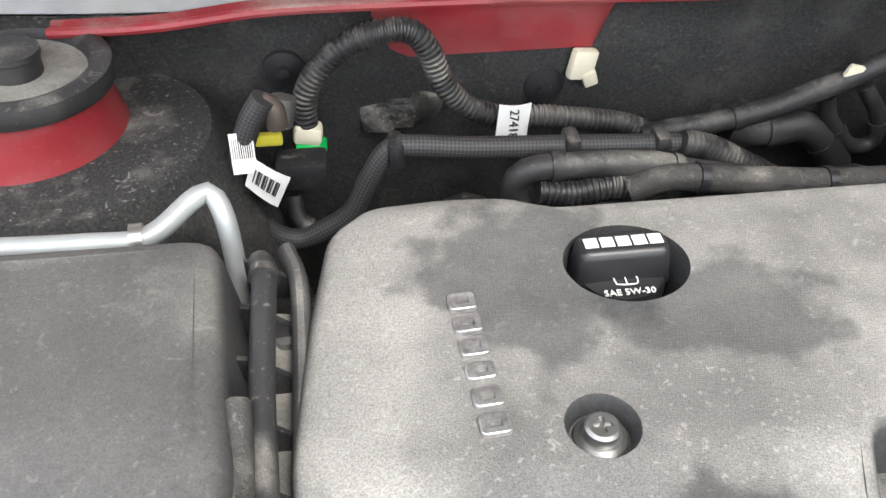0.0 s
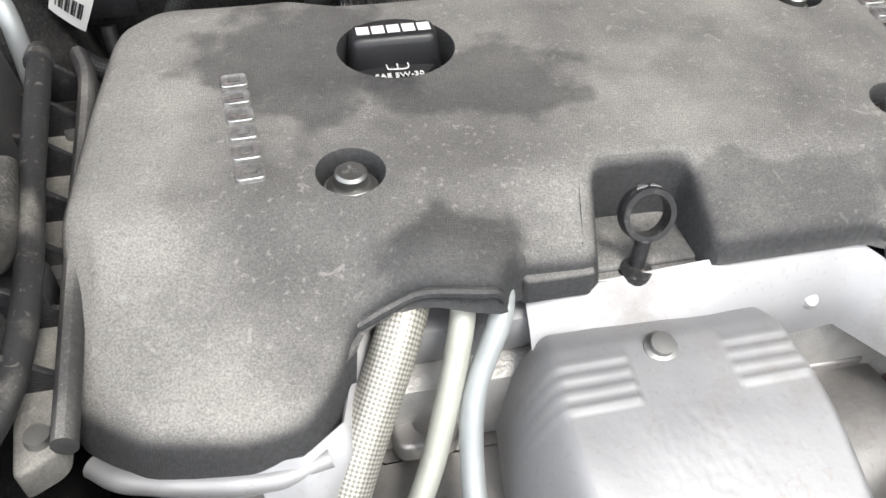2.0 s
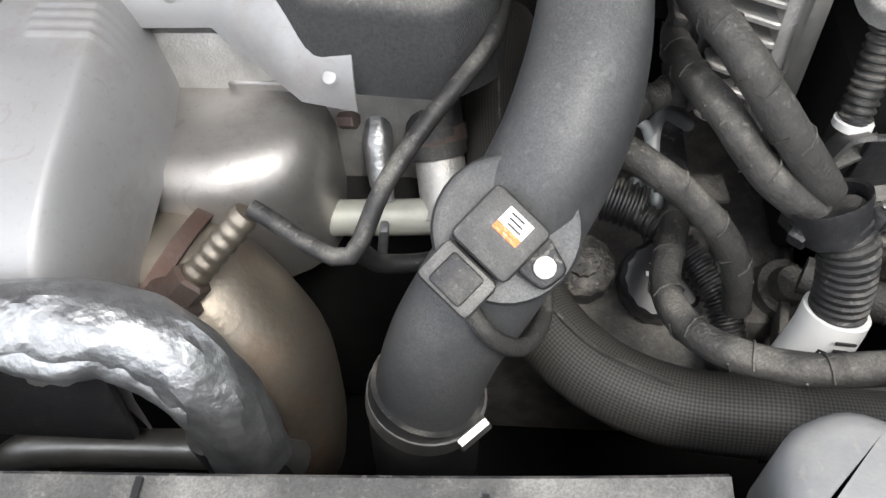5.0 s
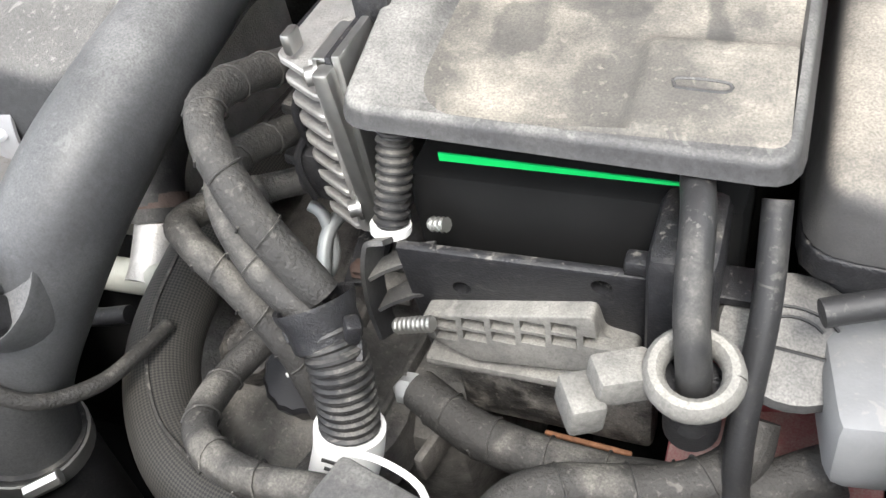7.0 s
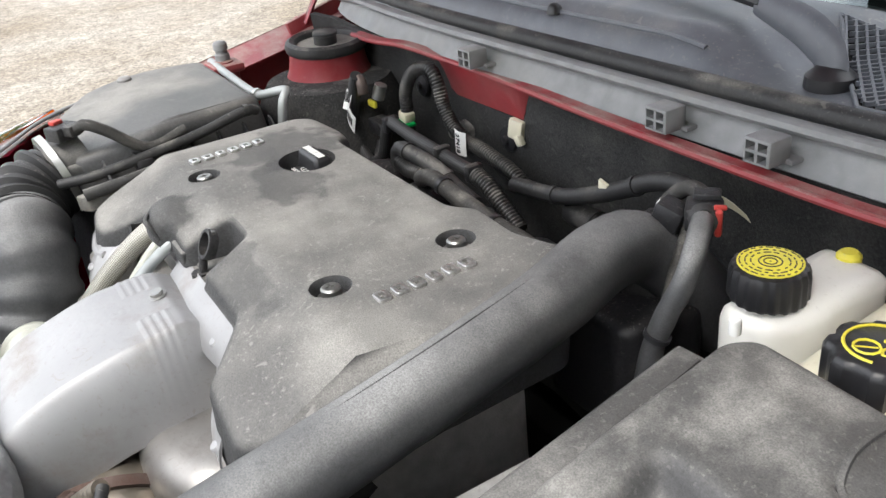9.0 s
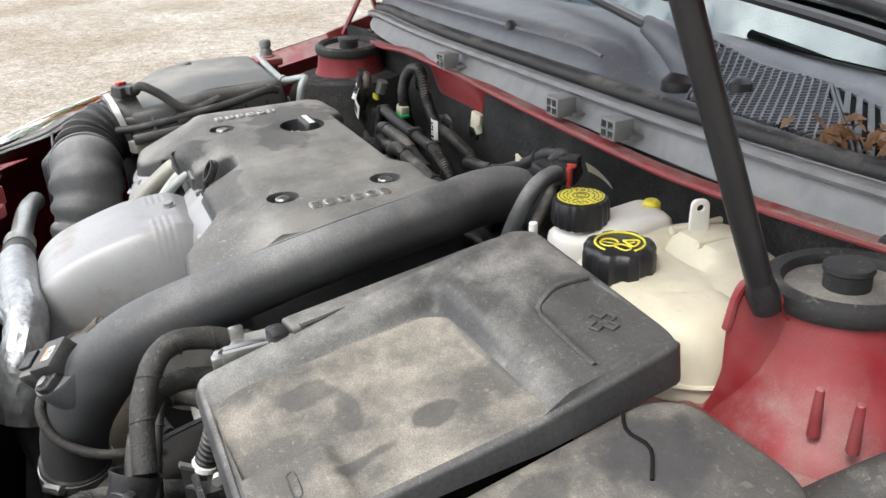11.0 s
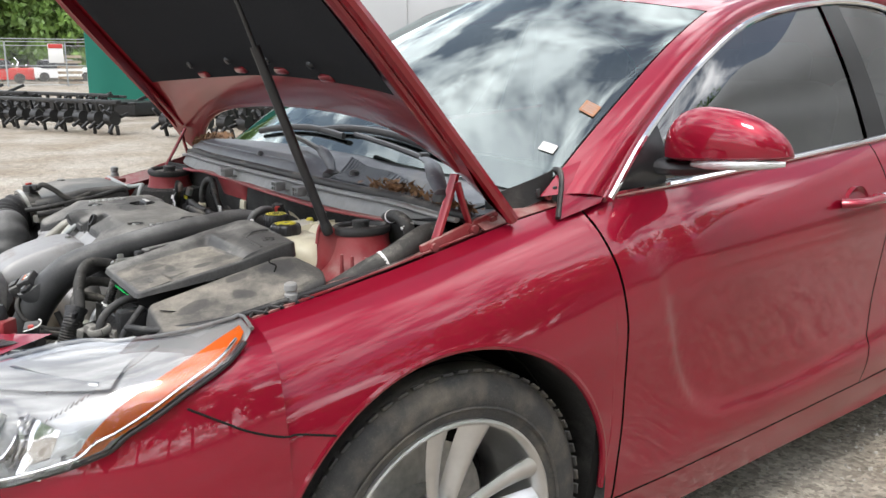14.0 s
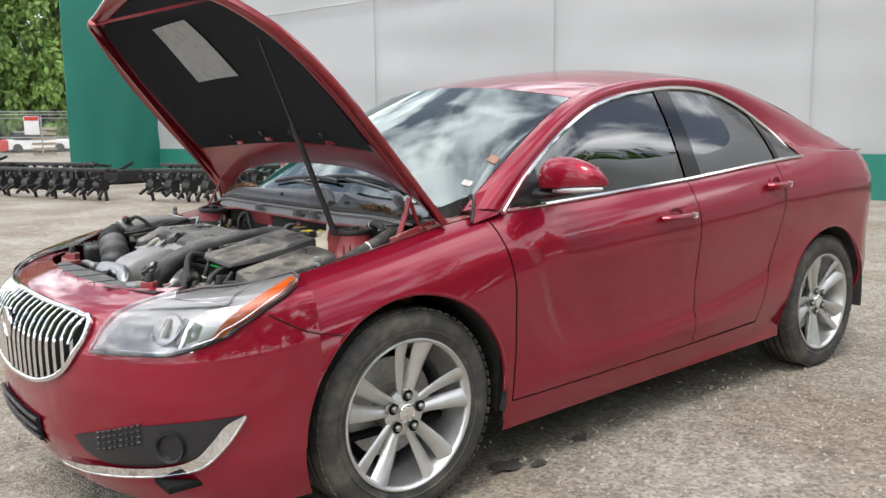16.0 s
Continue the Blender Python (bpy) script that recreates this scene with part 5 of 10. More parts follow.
# wheels
def wheel(at, label):
    e = thing("road_wheel", label, "wheel", group="alloy wheels")
    R = 0.336
    tyre_prof = [(0.232, -0.10), (0.25, -0.108), (0.285, -0.117), (0.31, -0.112), (0.327, -0.098), (R - 0.002, -0.085), (R, -0.06), (R + 0.001, 0), (R, 0.06), (R - 0.002, 0.085), (0.327, 0.098), (0.31, 0.112), (0.285, 0.117), (0.25, 0.108), (0.232, 0.10)]
    tyre = part("tyre", lathe_open(tyre_prof, 64), "tyre", e, "worn dusty tyre with scuffed sidewall")
    for h in (-0.055, -0.02, 0.02, 0.055):
        part("tread_groove", lathe_open([(R + 0.0015, h - 0.004), (R + 0.0015, h + 0.004)], 64), "dark", tyre)
    blocks = bmesh.new()
    for k in range(64):
        q = 2 * math.pi * k / 64
        for h0 in (-0.094, 0.094):
            bb = box((0, 0, 0), (0.006, 0.022, 0.022), 0.0015, seg=1)
            bmesh.ops.transform(bb, matrix=Matrix.Rotation(q, 4, "Z") @ Matrix.Translation((R - 0.0065, 0, h0)) @ pose(0, 0, 0, 0, 25 if h0 > 0 else -25, 0), verts=bb.verts)
            me = bpy.data.meshes.new("t")
            bb.to_mesh(me)
            bb.free()
            blocks.from_mesh(me)
            bpy.data.meshes.remove(me)
    tagged(part("tread_block", blocks, "tyre", tyre), kind="stuff")
    part("bead_ring", lathe_open([(0.262, 0.114), (0.266, 0.1175), (0.270, 0.1165)], 64), "tyre", tyre)
    rim = part("rim", lathe_open([(0.243, 0.104), (0.243, 0.112), (0.238, 0.114), (0.232, 0.110), (0.226, 0.098), (0.222, 0.06), (0.20, 0.02), (0.195, -0.06), (0.22, -0.10)], 64), "alloy", e, "silver alloy rim")
    part("brake_disc", lathe([(0.0, 0.0), (0.16, 0.0), (0.162, 0.012), (0.075, 0.014), (0.07, 0.05), (0, 0.05)], Matrix.Translation((0, 0, -0.02)), 40), "cast", e, "grey brake disc")
    # dark disc that stands in for the shade behind the spokes
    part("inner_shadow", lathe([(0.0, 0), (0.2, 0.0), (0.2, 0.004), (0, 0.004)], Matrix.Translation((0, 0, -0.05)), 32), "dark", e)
    for k in range(5):
        q0 = 2 * math.pi * k / 5 + 0.31
        for off, tw in ((-0.185, 0), (0.185, 0)):
            def spoke(u, v):
                r = 0.045 + 0.188 * u
                q = q0 + off * (1.25 - 0.25 * u) + 0.10 * u * (1 - u)
                wdt = (0.0165 + 0.0145 * u ** 1.4)
                lat = (v - 0.5) * 2 * wdt
                zz = 0.074 + 0.034 * u ** 1.5 - 0.010 * abs(2 * v - 1) ** 3 + (0.005 * abs(2 * v - 1) if (off > 0) == (v > 0.5) else -0.012 * abs(2 * v - 1))
                return Vector((r * math.cos(q) - lat * math.sin(q), r * math.sin(q) + lat * math.cos(q), zz))
            part("spoke", surf(spoke, 12, 8, 0.022), "alloy", rim)
        q = q0 + math.pi / 5
        part("wheel_nut", lathe([(0, 0), (0.011, 0), (0.011, 0.014), (0.008, 0.019), (0, 0.020)], Matrix.Translation((0.055 * math.cos(q0), 0.055 * math.sin(q0), 0.078)), 6), "bolt", rim)
        part("nut_seat", lathe([(0.0135, 0.0), (0.0165, 0.0015), (0.019, 0.0)], Matrix.Translation((0.055 * math.cos(q0), 0.055 * math.sin(q0), 0.084)), 16), "dark", rim)
    part("hub", lathe([(0, 0.05), (0.07, 0.05), (0.075, 0.07), (0.06, 0.078), (0.03, 0.080), (0.0, 0.080)], None, 30), "alloy", rim)
    part("centre_cap", lathe([(0.031, 0.078), (0.031, 0.088), (0.028, 0.091), (0.024, 0.089), (0.02, 0.0905), (0, 0.091)], None, 28), "chrome", rim, "round silver centre cap")
    e.matrix_basis = at
    return e


def lathe_open(profile, seg):
    bm = bmesh.new()
    rings = [[bm.verts.new((r * math.cos(2 * math.pi * j / seg), r * math.sin(2 * math.pi * j / seg), h)) for j in range(seg)] for r, h in profile]
    for a, b in zip(rings, rings[1:]):
        for j in range(seg):
            bm.faces.new((a[j], a[(j + 1) % seg], b[(j + 1) % seg], b[j]))
    return bm


w0 = wheel(Matrix.Translation((0.775, AX_F, HUB)) @ pose(0, 0, 0, 0, 90, 0) @ pose(0, 0, 0, 0, 0, 12), "silver five-twin-spoke alloy wheel with a worn dusty tyre")
copy_thing(w0, Matrix.Translation((0.775, AX_R, HUB)) @ pose(0, 0, 0, 0, 90, 0) @ pose(0, 0, 0, 0, 0, 40))
copy_thing(w0, Matrix.Translation((-0.775, AX_F, HUB)) @ pose(0, 0, 0, 0, -90, 0))
copy_thing(w0, Matrix.Translation((-0.775, AX_R, HUB)) @ pose(0, 0, 0, 0, -90, 0))

# ---- raised bonnet ----
HOOD_ANG = 48.0
HOOD_M = Matrix.Translation((0, 0.205, 0.913)) @ pose(0, 0, 0, -HOOD_ANG, 0, 0)
HOOD_W = smooth_line([(0, 0.805), (0.2, 0.80), (0.45, 0.795), (0.65, 0.77), (0.75, 0.735), (0.85, 0.67), (0.95, 0.575), (1.0, 0.50)])


def hood_pt(x, s, lift=0.0):
    """x from -1 to 1 across, s metres from the hinge end. Local: forwards is -y."""
    w = HOOD_W(s)
    crown = 0.082 * (1 - x * x) + 0.02 * math.sin(min(1, max(0, s) / 1.05) * math.pi) * (1 - 0.6 * x * x) - 0.10 * max(0, s - 0.75) ** 2 * 4
    return HOOD_M @ Vector((x * w, -s, crown + lift - 0.012 * abs(x) ** 8))


def hood_s(x, u, a=0.0, b=0.0):
    s0, s1 = 0.165 * (1 - abs(x) ** 5) + a, 0.985 + 0.075 * (1 - x * x) - b
    return s0 + (s1 - s0) * u


hood = thing("bonnet", "red bonnet raised on its gas strut, black liner underneath", "bonnet", at=(0, 0.205, 0.913))
part("outer_skin", surf(lambda u, v: hood_pt(2 * v - 1, hood_s(2 * v - 1, u), 0.022), 30, 40), "paint", hood, "glossy red outer skin")
part("inner_panel", surf(lambda u, v: hood_pt(2 * v - 1, hood_s(2 * v - 1, u), 0.0 - 0.010 * math.sin(math.pi * min(1, 6 * u)) * (1 if u < 0.167 else 0)), 40, 40), "paint_hood", hood, "red inner panel")
part("rim", surf(lambda u, v: hood_pt(1 if u < 0.5 else -1, hood_s(1, (u * 2) % 1.0001), 0.022 * v), 40, 2), "paint_hood", hood)
edge_pts = [hood_pt(1, hood_s(1, k / 20), 0.011) for k in range(21)] + [hood_pt(1 - 2 * k / 20, hood_s(1 - 2 * k / 20, 1), 0.011) for k in range(1, 21)] + [hood_pt(-1, hood_s(-1, 1 - k / 20), 0.011) for k in range(1, 21)] + [hood_pt(-1 + 2 * k / 20, hood_s(-1 + 2 * k / 20, 0), 0.011) for k in range(1, 21)]
part("hem", tube(edge_pts, 0.0125, 8, 0.02), "paint_hood", hood, "folded red edge")
part("liner", surf(lambda u, v: hood_pt((2 * v - 1) * 0.86, hood_s((2 * v - 1) * 0.86, (0.125 + 0.20 * abs((2 * v - 1) * 0.86) ** 4) * (1 - u) + 0.94 * u), -0.012 - 0.012 * min(1, 8 * min(u, 1 - u, v, 1 - v))), 36, 36), "liner", hood, "black felt liner")
for s in (1, -1):
    part("side_channel", tube([hood_pt(s * 0.93, hood_s(0.93, k / 12), -0.006) for k in range(1, 13)], 0.016, 10, 0.02, flat=0.6), "paint_hood", hood)
part("foil_pad", surf(lambda u, v: hood_pt(-0.325 + 0.435 * v, 0.612 + 0.258 * u, -0.0285), 10, 8, 0.002), "galv", hood, "grey heat-reflecting pad, torn at a corner")
for x in (-0.45, -0.15, 0.15, 0.45):
    part("brace_boss", box(hood_pt(x, hood_s(x, 0.15), -0.012), (0.06, 0.02, 0.02), 0.006, (-HOOD_ANG, 0, 0)), "paint_hood", hood)
    part("liner_clip", lathe([(0, 0), (0.011, 0), (0.009, 0.005), (0, 0.006)], HOOD_M @ Matrix.Translation(HOOD_M.inverted() @ hood_pt(x, 0.34, -0.028)) @ pose(0, 0, 0, 180, 0, 0), 14), "plastic_clean", hood)

gs = thing("gas_strut", "black gas strut holding up the bonnet", "gas strut", at=(0.583, -0.078, 0.86))
G0, G1 = Vector((0.583, -0.078, 0.893)), Vector((0.507, -0.297, 1.550))
GM = G0.lerp(G1, 0.52)
part("cylinder", tube([G0, GM], 0.0095, 14, 0.03), "plastic_clean", gs, "black strut cylinder")
part("piston_rod", tube([GM, G1], 0.0042, 12, 0.03), "plastic_clean", gs, "thin dark piston rod")
part("ball_joint", lathe([(0, 0), (0.010, 0.004), (0.0115, 0.018), (0.0095, 0.028), (0, 0.030)], axis_to(G0 - (G1 - G0).normalized() * 0.015, G1), 16), "plastic", gs)
part("ball_joint", lathe([(0, 0), (0.012, 0.004), (0.013, 0.015), (0.008, 0.022), (0, 0.023)], axis_to(G1 - (G1 - G0).normalized() * 0.01, G1 + (G1 - G0)), 16), "plastic", gs)
for s in (1, -1):
    hinge = thing("bonnet_pivot_bracket", "red painted bonnet hinge bolted to the fender rail", "hinge", group="bonnet hinges", at=(s * 0.745, 0.1, 0.87))
    part("base", join(box((s * 0.757, 0.115, 0.885), (0.012, 0.19, 0.035), 0.004, (15, 0, 0)), box((s * 0.742, 0.115, 0.874), (0.035, 0.19, 0.006), 0.002, (15, 0, 0))), "paint_in", hinge)
    part("arm", tube([(s * 0.752, 0.055, 0.872), (s * 0.74, 0.09, 0.935), (s * 0.728, 0.122, 0.998)], 0.011, 8, 0.03, flat=0.5), "paint_hood", hinge)
    part("arm", tube([(s * 0.756, 0.142, 0.892), (s * 0.752, 0.125, 0.94), (s * 0.745, 0.115, 0.985)], 0.010, 8, 0.03, flat=0.5), "paint_hood", hinge)
    for y, z in ((0.045, 0.872), (0.14, 0.896), (0.185, 0.908)):
        part("bolt", lathe([(0, 0), (0.012, 0), (0.012, 0.003), (0.0085, 0.003), (0.0085, 0.010), (0, 0.011)], Matrix.Translation((s * 0.763, y, z)) @ pose(0, 0, 0, 0, s * 90, 0), 8), "paint_in", hinge)


# ---- engine bay: structure ----
def cut(bm, cutters):
    """The solid bm less the cutters."""
    def temp(b):
        me = bpy.data.meshes.new("tmp")
        bmesh.ops.recalc_face_normals(b, faces=b.faces)
        b.to_mesh(me)
        b.free()
        ob = bpy.data.objects.new("tmp", me)
        scene.collection.objects.link(ob)
        return ob
    a = temp(bm)
    tools = [temp(c) for c in cutters]
    for c in tools:
        md = a.modifiers.new("cut", "BOOLEAN")
        md.operation, md.solver, md.object = "DIFFERENCE", "EXACT", c
    out = bmesh.new()
    me = bpy.data.meshes.new_from_object(a.evaluated_get(bpy.context.evaluated_depsgraph_get()))
    out.from_mesh(me)
    bpy.data.meshes.remove(me)
    for ob in (a, *tools):
        d = ob.data
        bpy.data.objects.remove(ob)
        bpy.data.meshes.remove(d)
    return out


def step(a, b, x):
    t = max(0.0, min(1.0, (x - a) / (b - a)))
    return t * t * (3 - 2 * t)


def plate(pts, h, t=0.003, top=None):
    """An upright sheet along points, hanging h below them."""
    n = len(pts) - 1
    path = [Vector(p) for p in pts]

    def f(u, v):
        q = u * n
        k = min(int(q), n - 1)
        p = path[k].lerp(path[k + 1], q - k)
        return p - Vector((0, 0, h * v))
    return surf(f, n * 4, 4, t)


bay = thing("engine_bay", "engine bay tub of a red car, dusty black and red metal", "engine bay", kind="structure", at=(0, -0.2, 0.3))
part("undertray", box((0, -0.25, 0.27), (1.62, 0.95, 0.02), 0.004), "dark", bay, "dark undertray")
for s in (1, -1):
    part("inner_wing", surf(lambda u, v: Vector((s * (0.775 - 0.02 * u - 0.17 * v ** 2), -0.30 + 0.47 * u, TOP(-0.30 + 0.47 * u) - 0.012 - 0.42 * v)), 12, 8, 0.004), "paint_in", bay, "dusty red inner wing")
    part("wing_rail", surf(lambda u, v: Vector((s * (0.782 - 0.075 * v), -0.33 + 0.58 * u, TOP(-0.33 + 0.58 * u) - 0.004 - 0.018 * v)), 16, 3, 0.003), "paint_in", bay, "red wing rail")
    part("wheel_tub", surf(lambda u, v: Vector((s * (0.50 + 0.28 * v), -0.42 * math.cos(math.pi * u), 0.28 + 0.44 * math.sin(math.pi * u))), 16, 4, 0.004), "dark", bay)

# bulkhead with a folded red flange, black insulation below it
bulk = thing("bulkhead", "black insulated bulkhead below a red steel flange", "bulkhead", kind="structure", at=(0, 0.09, 0.4))
part("insulation", surf(lambda u, v: Vector((-0.72 + 1.44 * u, 0.085 + 0.03 * v + 0.012 * noise.noise((u * 9, v * 4, 0)) + 0.004 * noise.noise((u * 34, v * 20, 4)), 0.891 - 0.473 * v)), 40, 16, 0.01), "felt", bulk, "dusty black insulation mat")
part("red_panel", surf(lambda u, v: Vector((-0.275 + 0.185 * u, 0.066 + 0.012 * v, 0.893 - (0.012 + 0.036 * step(0.0, 0.10, u) * step(0.0, 0.05, 1 - u)) * v)), 14, 4, 0.003), "paint_in", bulk, "exposed red painted steel")
FL = [(-0.50, 0.05, 0.892), (-0.427, 0.047, 0.894), (-0.35, 0.052, 0.899), (-0.25, 0.062, 0.894), (-0.13, 0.058, 0.894), (0.05, 0.047, 0.894), (0.31, 0.038, 0.894), (0.41, 0.043, 0.894), (0.52, 0.06, 0.894), (0.60, 0.075, 0.894)]
part("flange", tube(FL, 0.0038, 8, 0.02), "paint_in", bulk, "red flange edge")
part("flange_lip", surf(lambda u, v: (lambda p: Vector((p.x, p.y + 0.014 * v, p.z + 0.003 * v)))(catmull(FL, 8)[int(u * (len(FL) - 1) * 8)]), 60, 2, 0.002), "paint_in", bulk)
for x, z in ((-0.346, 0.838), (-0.138, 0.810)):
    part("insulation_clip", lathe([(0, 0), (0.017, 0.001), (0.016, 0.004), (0.006, 0.006), (0.005, 0.010), (0, 0.011)], Matrix.Translation((x, 0.079, z)) @ pose(0, 0, 0, 90, 0, 0), 18), "plastic_clean", bulk, "round push clip")
part("foam_block", join(box((-0.110, 0.070, 0.832), (0.022, 0.010, 0.026), 0.003, (0, 10, 12)), box((-0.103, 0.068, 0.820), (0.012, 0.008, 0.014), 0.002, (10, -20, 0))), "cream", bulk, "torn yellowed foam")
part("mastic_lump", join(*[box((-0.255 + 0.02 * k, 0.078 + 0.003 * (k % 2), 0.792 + 0.007 * math.sin(k * 2.3)), (0.030, 0.016, 0.026), 0.007, (9 * k, 12 * k, 25 * k)) for k in range(-1, 2)]), "grime", bulk, "dusty lump of sealing mastic")

# scuttle panel under the windscreen
cowl = thing("scuttle_panel", "grey plastic scuttle panel with air-intake mesh under the windscreen", "scuttle", kind="structure", at=(0, 0.15, 0.9))
SEAL_Y = lambda x: 0.082 + 0.06 * (x / 0.75) ** 4


def cowl_z(x, y):
    """The height of the panel: domed on one side, low and flat under the intake mesh."""
    b = WS_BASE(x / 0.775)
    v = max(0.0, min(1.0, (y - SEAL_Y(x)) / (b.y - SEAL_Y(x))))
    dome = line([(0, 0.938), (0.08, 0.962), (0.25, 0.978), (0.6, 0.983), (1, 0.982)])(v)
    flat = line([(0, 0.934), (0.08, 0.940), (0.6, 0.952), (0.85, 0.962), (1, 0.975)])(v)
    k = step(0.10, 0.24, x - 0.5 * (y - 0.15))
    z = dome * (1 - k) + flat * k
    return z - (0.982 - b.z) * v - 0.02 * step(0.55, 0.75, abs(x)) * (1 - v)


def cowl_pt(x, v):
    """x in metres; v from the seal (0) to the glass (1)."""
    b = WS_BASE(x / 0.775)
    y = SEAL_Y(x) + (b.y + 0.012 - SEAL_Y(x)) * v
    return Vector((x, y, cowl_z(x, y)))


part("panel", surf(lambda u, v: cowl_pt(-0.755 + 1.51 * u, v), 90, 30, 0.003), "cowlgrey", cowl, "grey plastic panel")
part("front_wall", surf(lambda u, v: Vector((-0.70 + 1.40 * u, 0.048 + 0.026 * v + 0.05 * (abs(2 * u - 1)) ** 5, 0.894 + 0.038 * v)), 50, 2, 0.004), "greyplastic", cowl, "grey upright lip")
part("ledge", tube([(x, SEAL_Y(x) - 0.020, 0.927 - 0.016 * step(0.55, 0.75, abs(x))) for x in [-0.74 + 1.48 * k / 30 for k in range(31)]], 0.010, 8, 0.02, flat=0.55), "greyplastic", cowl, "grey moulded ledge")
part("seal", tube([(x, SEAL_Y(x) - 0.002, 0.936 - 0.018 * step(0.55, 0.75, abs(x))) for x in [-0.75 + 1.50 * k / 30 for k in range(31)]], 0.010, 10, 0.02), "rubber", cowl, "dusty black bonnet seal")
part("crease", tube([cowl_pt(-0.73 + 0.85 * k / 20, 0.12) + Vector((0, 0, 0.0)) for k in range(21)], 0.003, 6, 0.02), "cowlgrey", cowl)


def bars(poly, dirs, gap, w):
    """Thin bars over the panel inside a plan outline."""
    bm = bmesh.new()
    cx, cy = sum(p[0] for p in poly) / len(poly), sum(p[1] for p in poly) / len(poly)
    for d in dirs:
        dv, nv = Vector((math.cos(d), math.sin(d))), Vector((-math.sin(d), math.cos(d)))
        for k in range(-40, 41):
            pts = [Vector((cx, cy)) + nv * gap * k + dv * (0.006 * j) for j in range(-45, 46)]
            for a, b in zip(pts, pts[1:]):
                if inside(a, poly) and inside(b, poly):
                    ring = [bm.verts.new((q.x + nv.x * s, q.y + nv.y * s, cowl_z(q.x, q.y) + h)) for q in (a, b) for s, h in ((-w, 0.0035), (w, 0.0035), (w, 0.0075), (-w, 0.0075))]
                    for f in ((0, 1, 5, 4), (1, 2, 6, 5), (2, 3, 7, 6), (3, 0, 4, 7)):
                        bm.faces.new([ring[i] for i in f])
    return bm


MESH_A = [(0.178, 0.218), (0.35, 0.226), (0.495, 0.098), (0.285, 0.094)]
LOUVRE = [(0.358, 0.224), (0.498, 0.190), (0.602, 0.105), (0.503, 0.098)]
MESH_B = [(0.506, 0.186), (0.672, 0.112), (0.610, 0.104)]
for nm, poly, dirs, gap, w, lb in (("intake_mesh", MESH_A, (0.9, -0.9), 0.0085, 0.0011, "black honeycomb mesh"), ("intake_mesh", MESH_B, (0.9, -0.9), 0.0085, 0.0011, "black honeycomb mesh"), ("louvre", LOUVRE, (-0.86,), 0.0105, 0.0028, "grey slatted middle part")):
    # a near-black sheet over the uncut panel paints the shade below the bars
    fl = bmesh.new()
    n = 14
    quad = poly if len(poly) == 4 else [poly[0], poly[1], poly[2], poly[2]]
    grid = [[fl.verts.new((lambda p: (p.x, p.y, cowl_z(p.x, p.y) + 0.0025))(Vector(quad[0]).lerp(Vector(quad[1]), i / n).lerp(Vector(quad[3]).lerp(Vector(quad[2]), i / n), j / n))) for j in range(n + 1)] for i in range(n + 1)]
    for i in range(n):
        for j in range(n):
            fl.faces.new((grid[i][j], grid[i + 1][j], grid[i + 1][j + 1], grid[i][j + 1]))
    part("mesh_opening", fl, "dark", cowl, "dark sheet for the shade behind the mesh")
    tagged(part(nm, bars(poly, dirs, gap, w), "cowlgrey", cowl, lb), kind="stuff")
    ring = [(x, y, cowl_z(x, y) + 0.004) for k in range(len(poly)) for x, y in [Vector(poly[k]).lerp(Vector(poly[(k + 1) % len(poly)]), j / 8) for j in range(8)]]
    part("mesh_rim", join(*[tube([a, b], 0.0022, 6, 0.02) for a, b in zip(ring, ring[1:] + ring[:1])]), "cowlgrey", cowl)
part("washer_nozzle", lathe([(0, 0), (0.013, 0), (0.012, 0.012), (0.006, 0.017), (0, 0.018)], Matrix.Translation((0.304, 0.150, cowl_z(0.304, 0.150) + 0.003)), 14), "plastic_clean", cowl)
part("washer_nozzle", lathe([(0, 0), (0.009, 0), (0.008, 0.008), (0.004, 0.012), (0, 0.013)], Matrix.Translation((-0.101, 0.10, cowl_z(-0.101, 0.10))), 14), "plastic_clean", cowl)
for x in (-0.168, 0.150, 0.262):
    cb = thing("wiring_clip_box", "square grey plastic clip box on the scuttle lip", "clip", group="clip boxes on the scuttle", at=(x, 0.055, 0.90))
    bm = cut(box((x, 0.052, 0.915), (0.027, 0.026, 0.023), 0.002), [box((x + dx, 0.038, 0.915 + dz), (0.009, 0.03, 0.0075), 0) for dx in (-0.006, 0.006) for dz in (-0.005, 0.005)])
    part("housing", bm, "greyplastic", cb)
    part("tongue", box((x, 0.066, 0.905), (0.04, 0.014, 0.004), 0.001), "greyplastic", cb)
rng = random.Random(11)
bm = bmesh.new()
for k in range(520):
    if k < 300:
        x, v = rng.uniform(0.45, 0.75), abs(rng.gauss(0.0, 0.09)) + 0.02
        if x < 0.64 and rng.random() < 0.45:
            x, v = rng.gauss(0.53, 0.035), abs(rng.gauss(0.05, 0.10)) + 0.02
    else:
        x, v = rng.gauss(-0.66, 0.04), rng.uniform(0.05, 0.7)
    p = cowl_pt(max(-0.74, min(0.74, x)), max(0.05, v)) + Vector((0, 0, rng.uniform(0.005, 0.02)))
    r = Euler((rng.uniform(-1, 1), rng.uniform(-1, 1), rng.uniform(0, 6))).to_matrix()
    sz = rng.uniform(0.005, 0.016)
    bm.faces.new([bm.verts.new(p + r @ Vector(c) * sz) for c in ((-1, 0, 0), (0, -0.35, 0.12), (1, 0, 0), (0, 0.35, 0.12))])
single("dead_leaves", bm, "leaf", "dry brown leaves and twigs caught along the scuttle", "leaves", kind="stuff", angle=180)


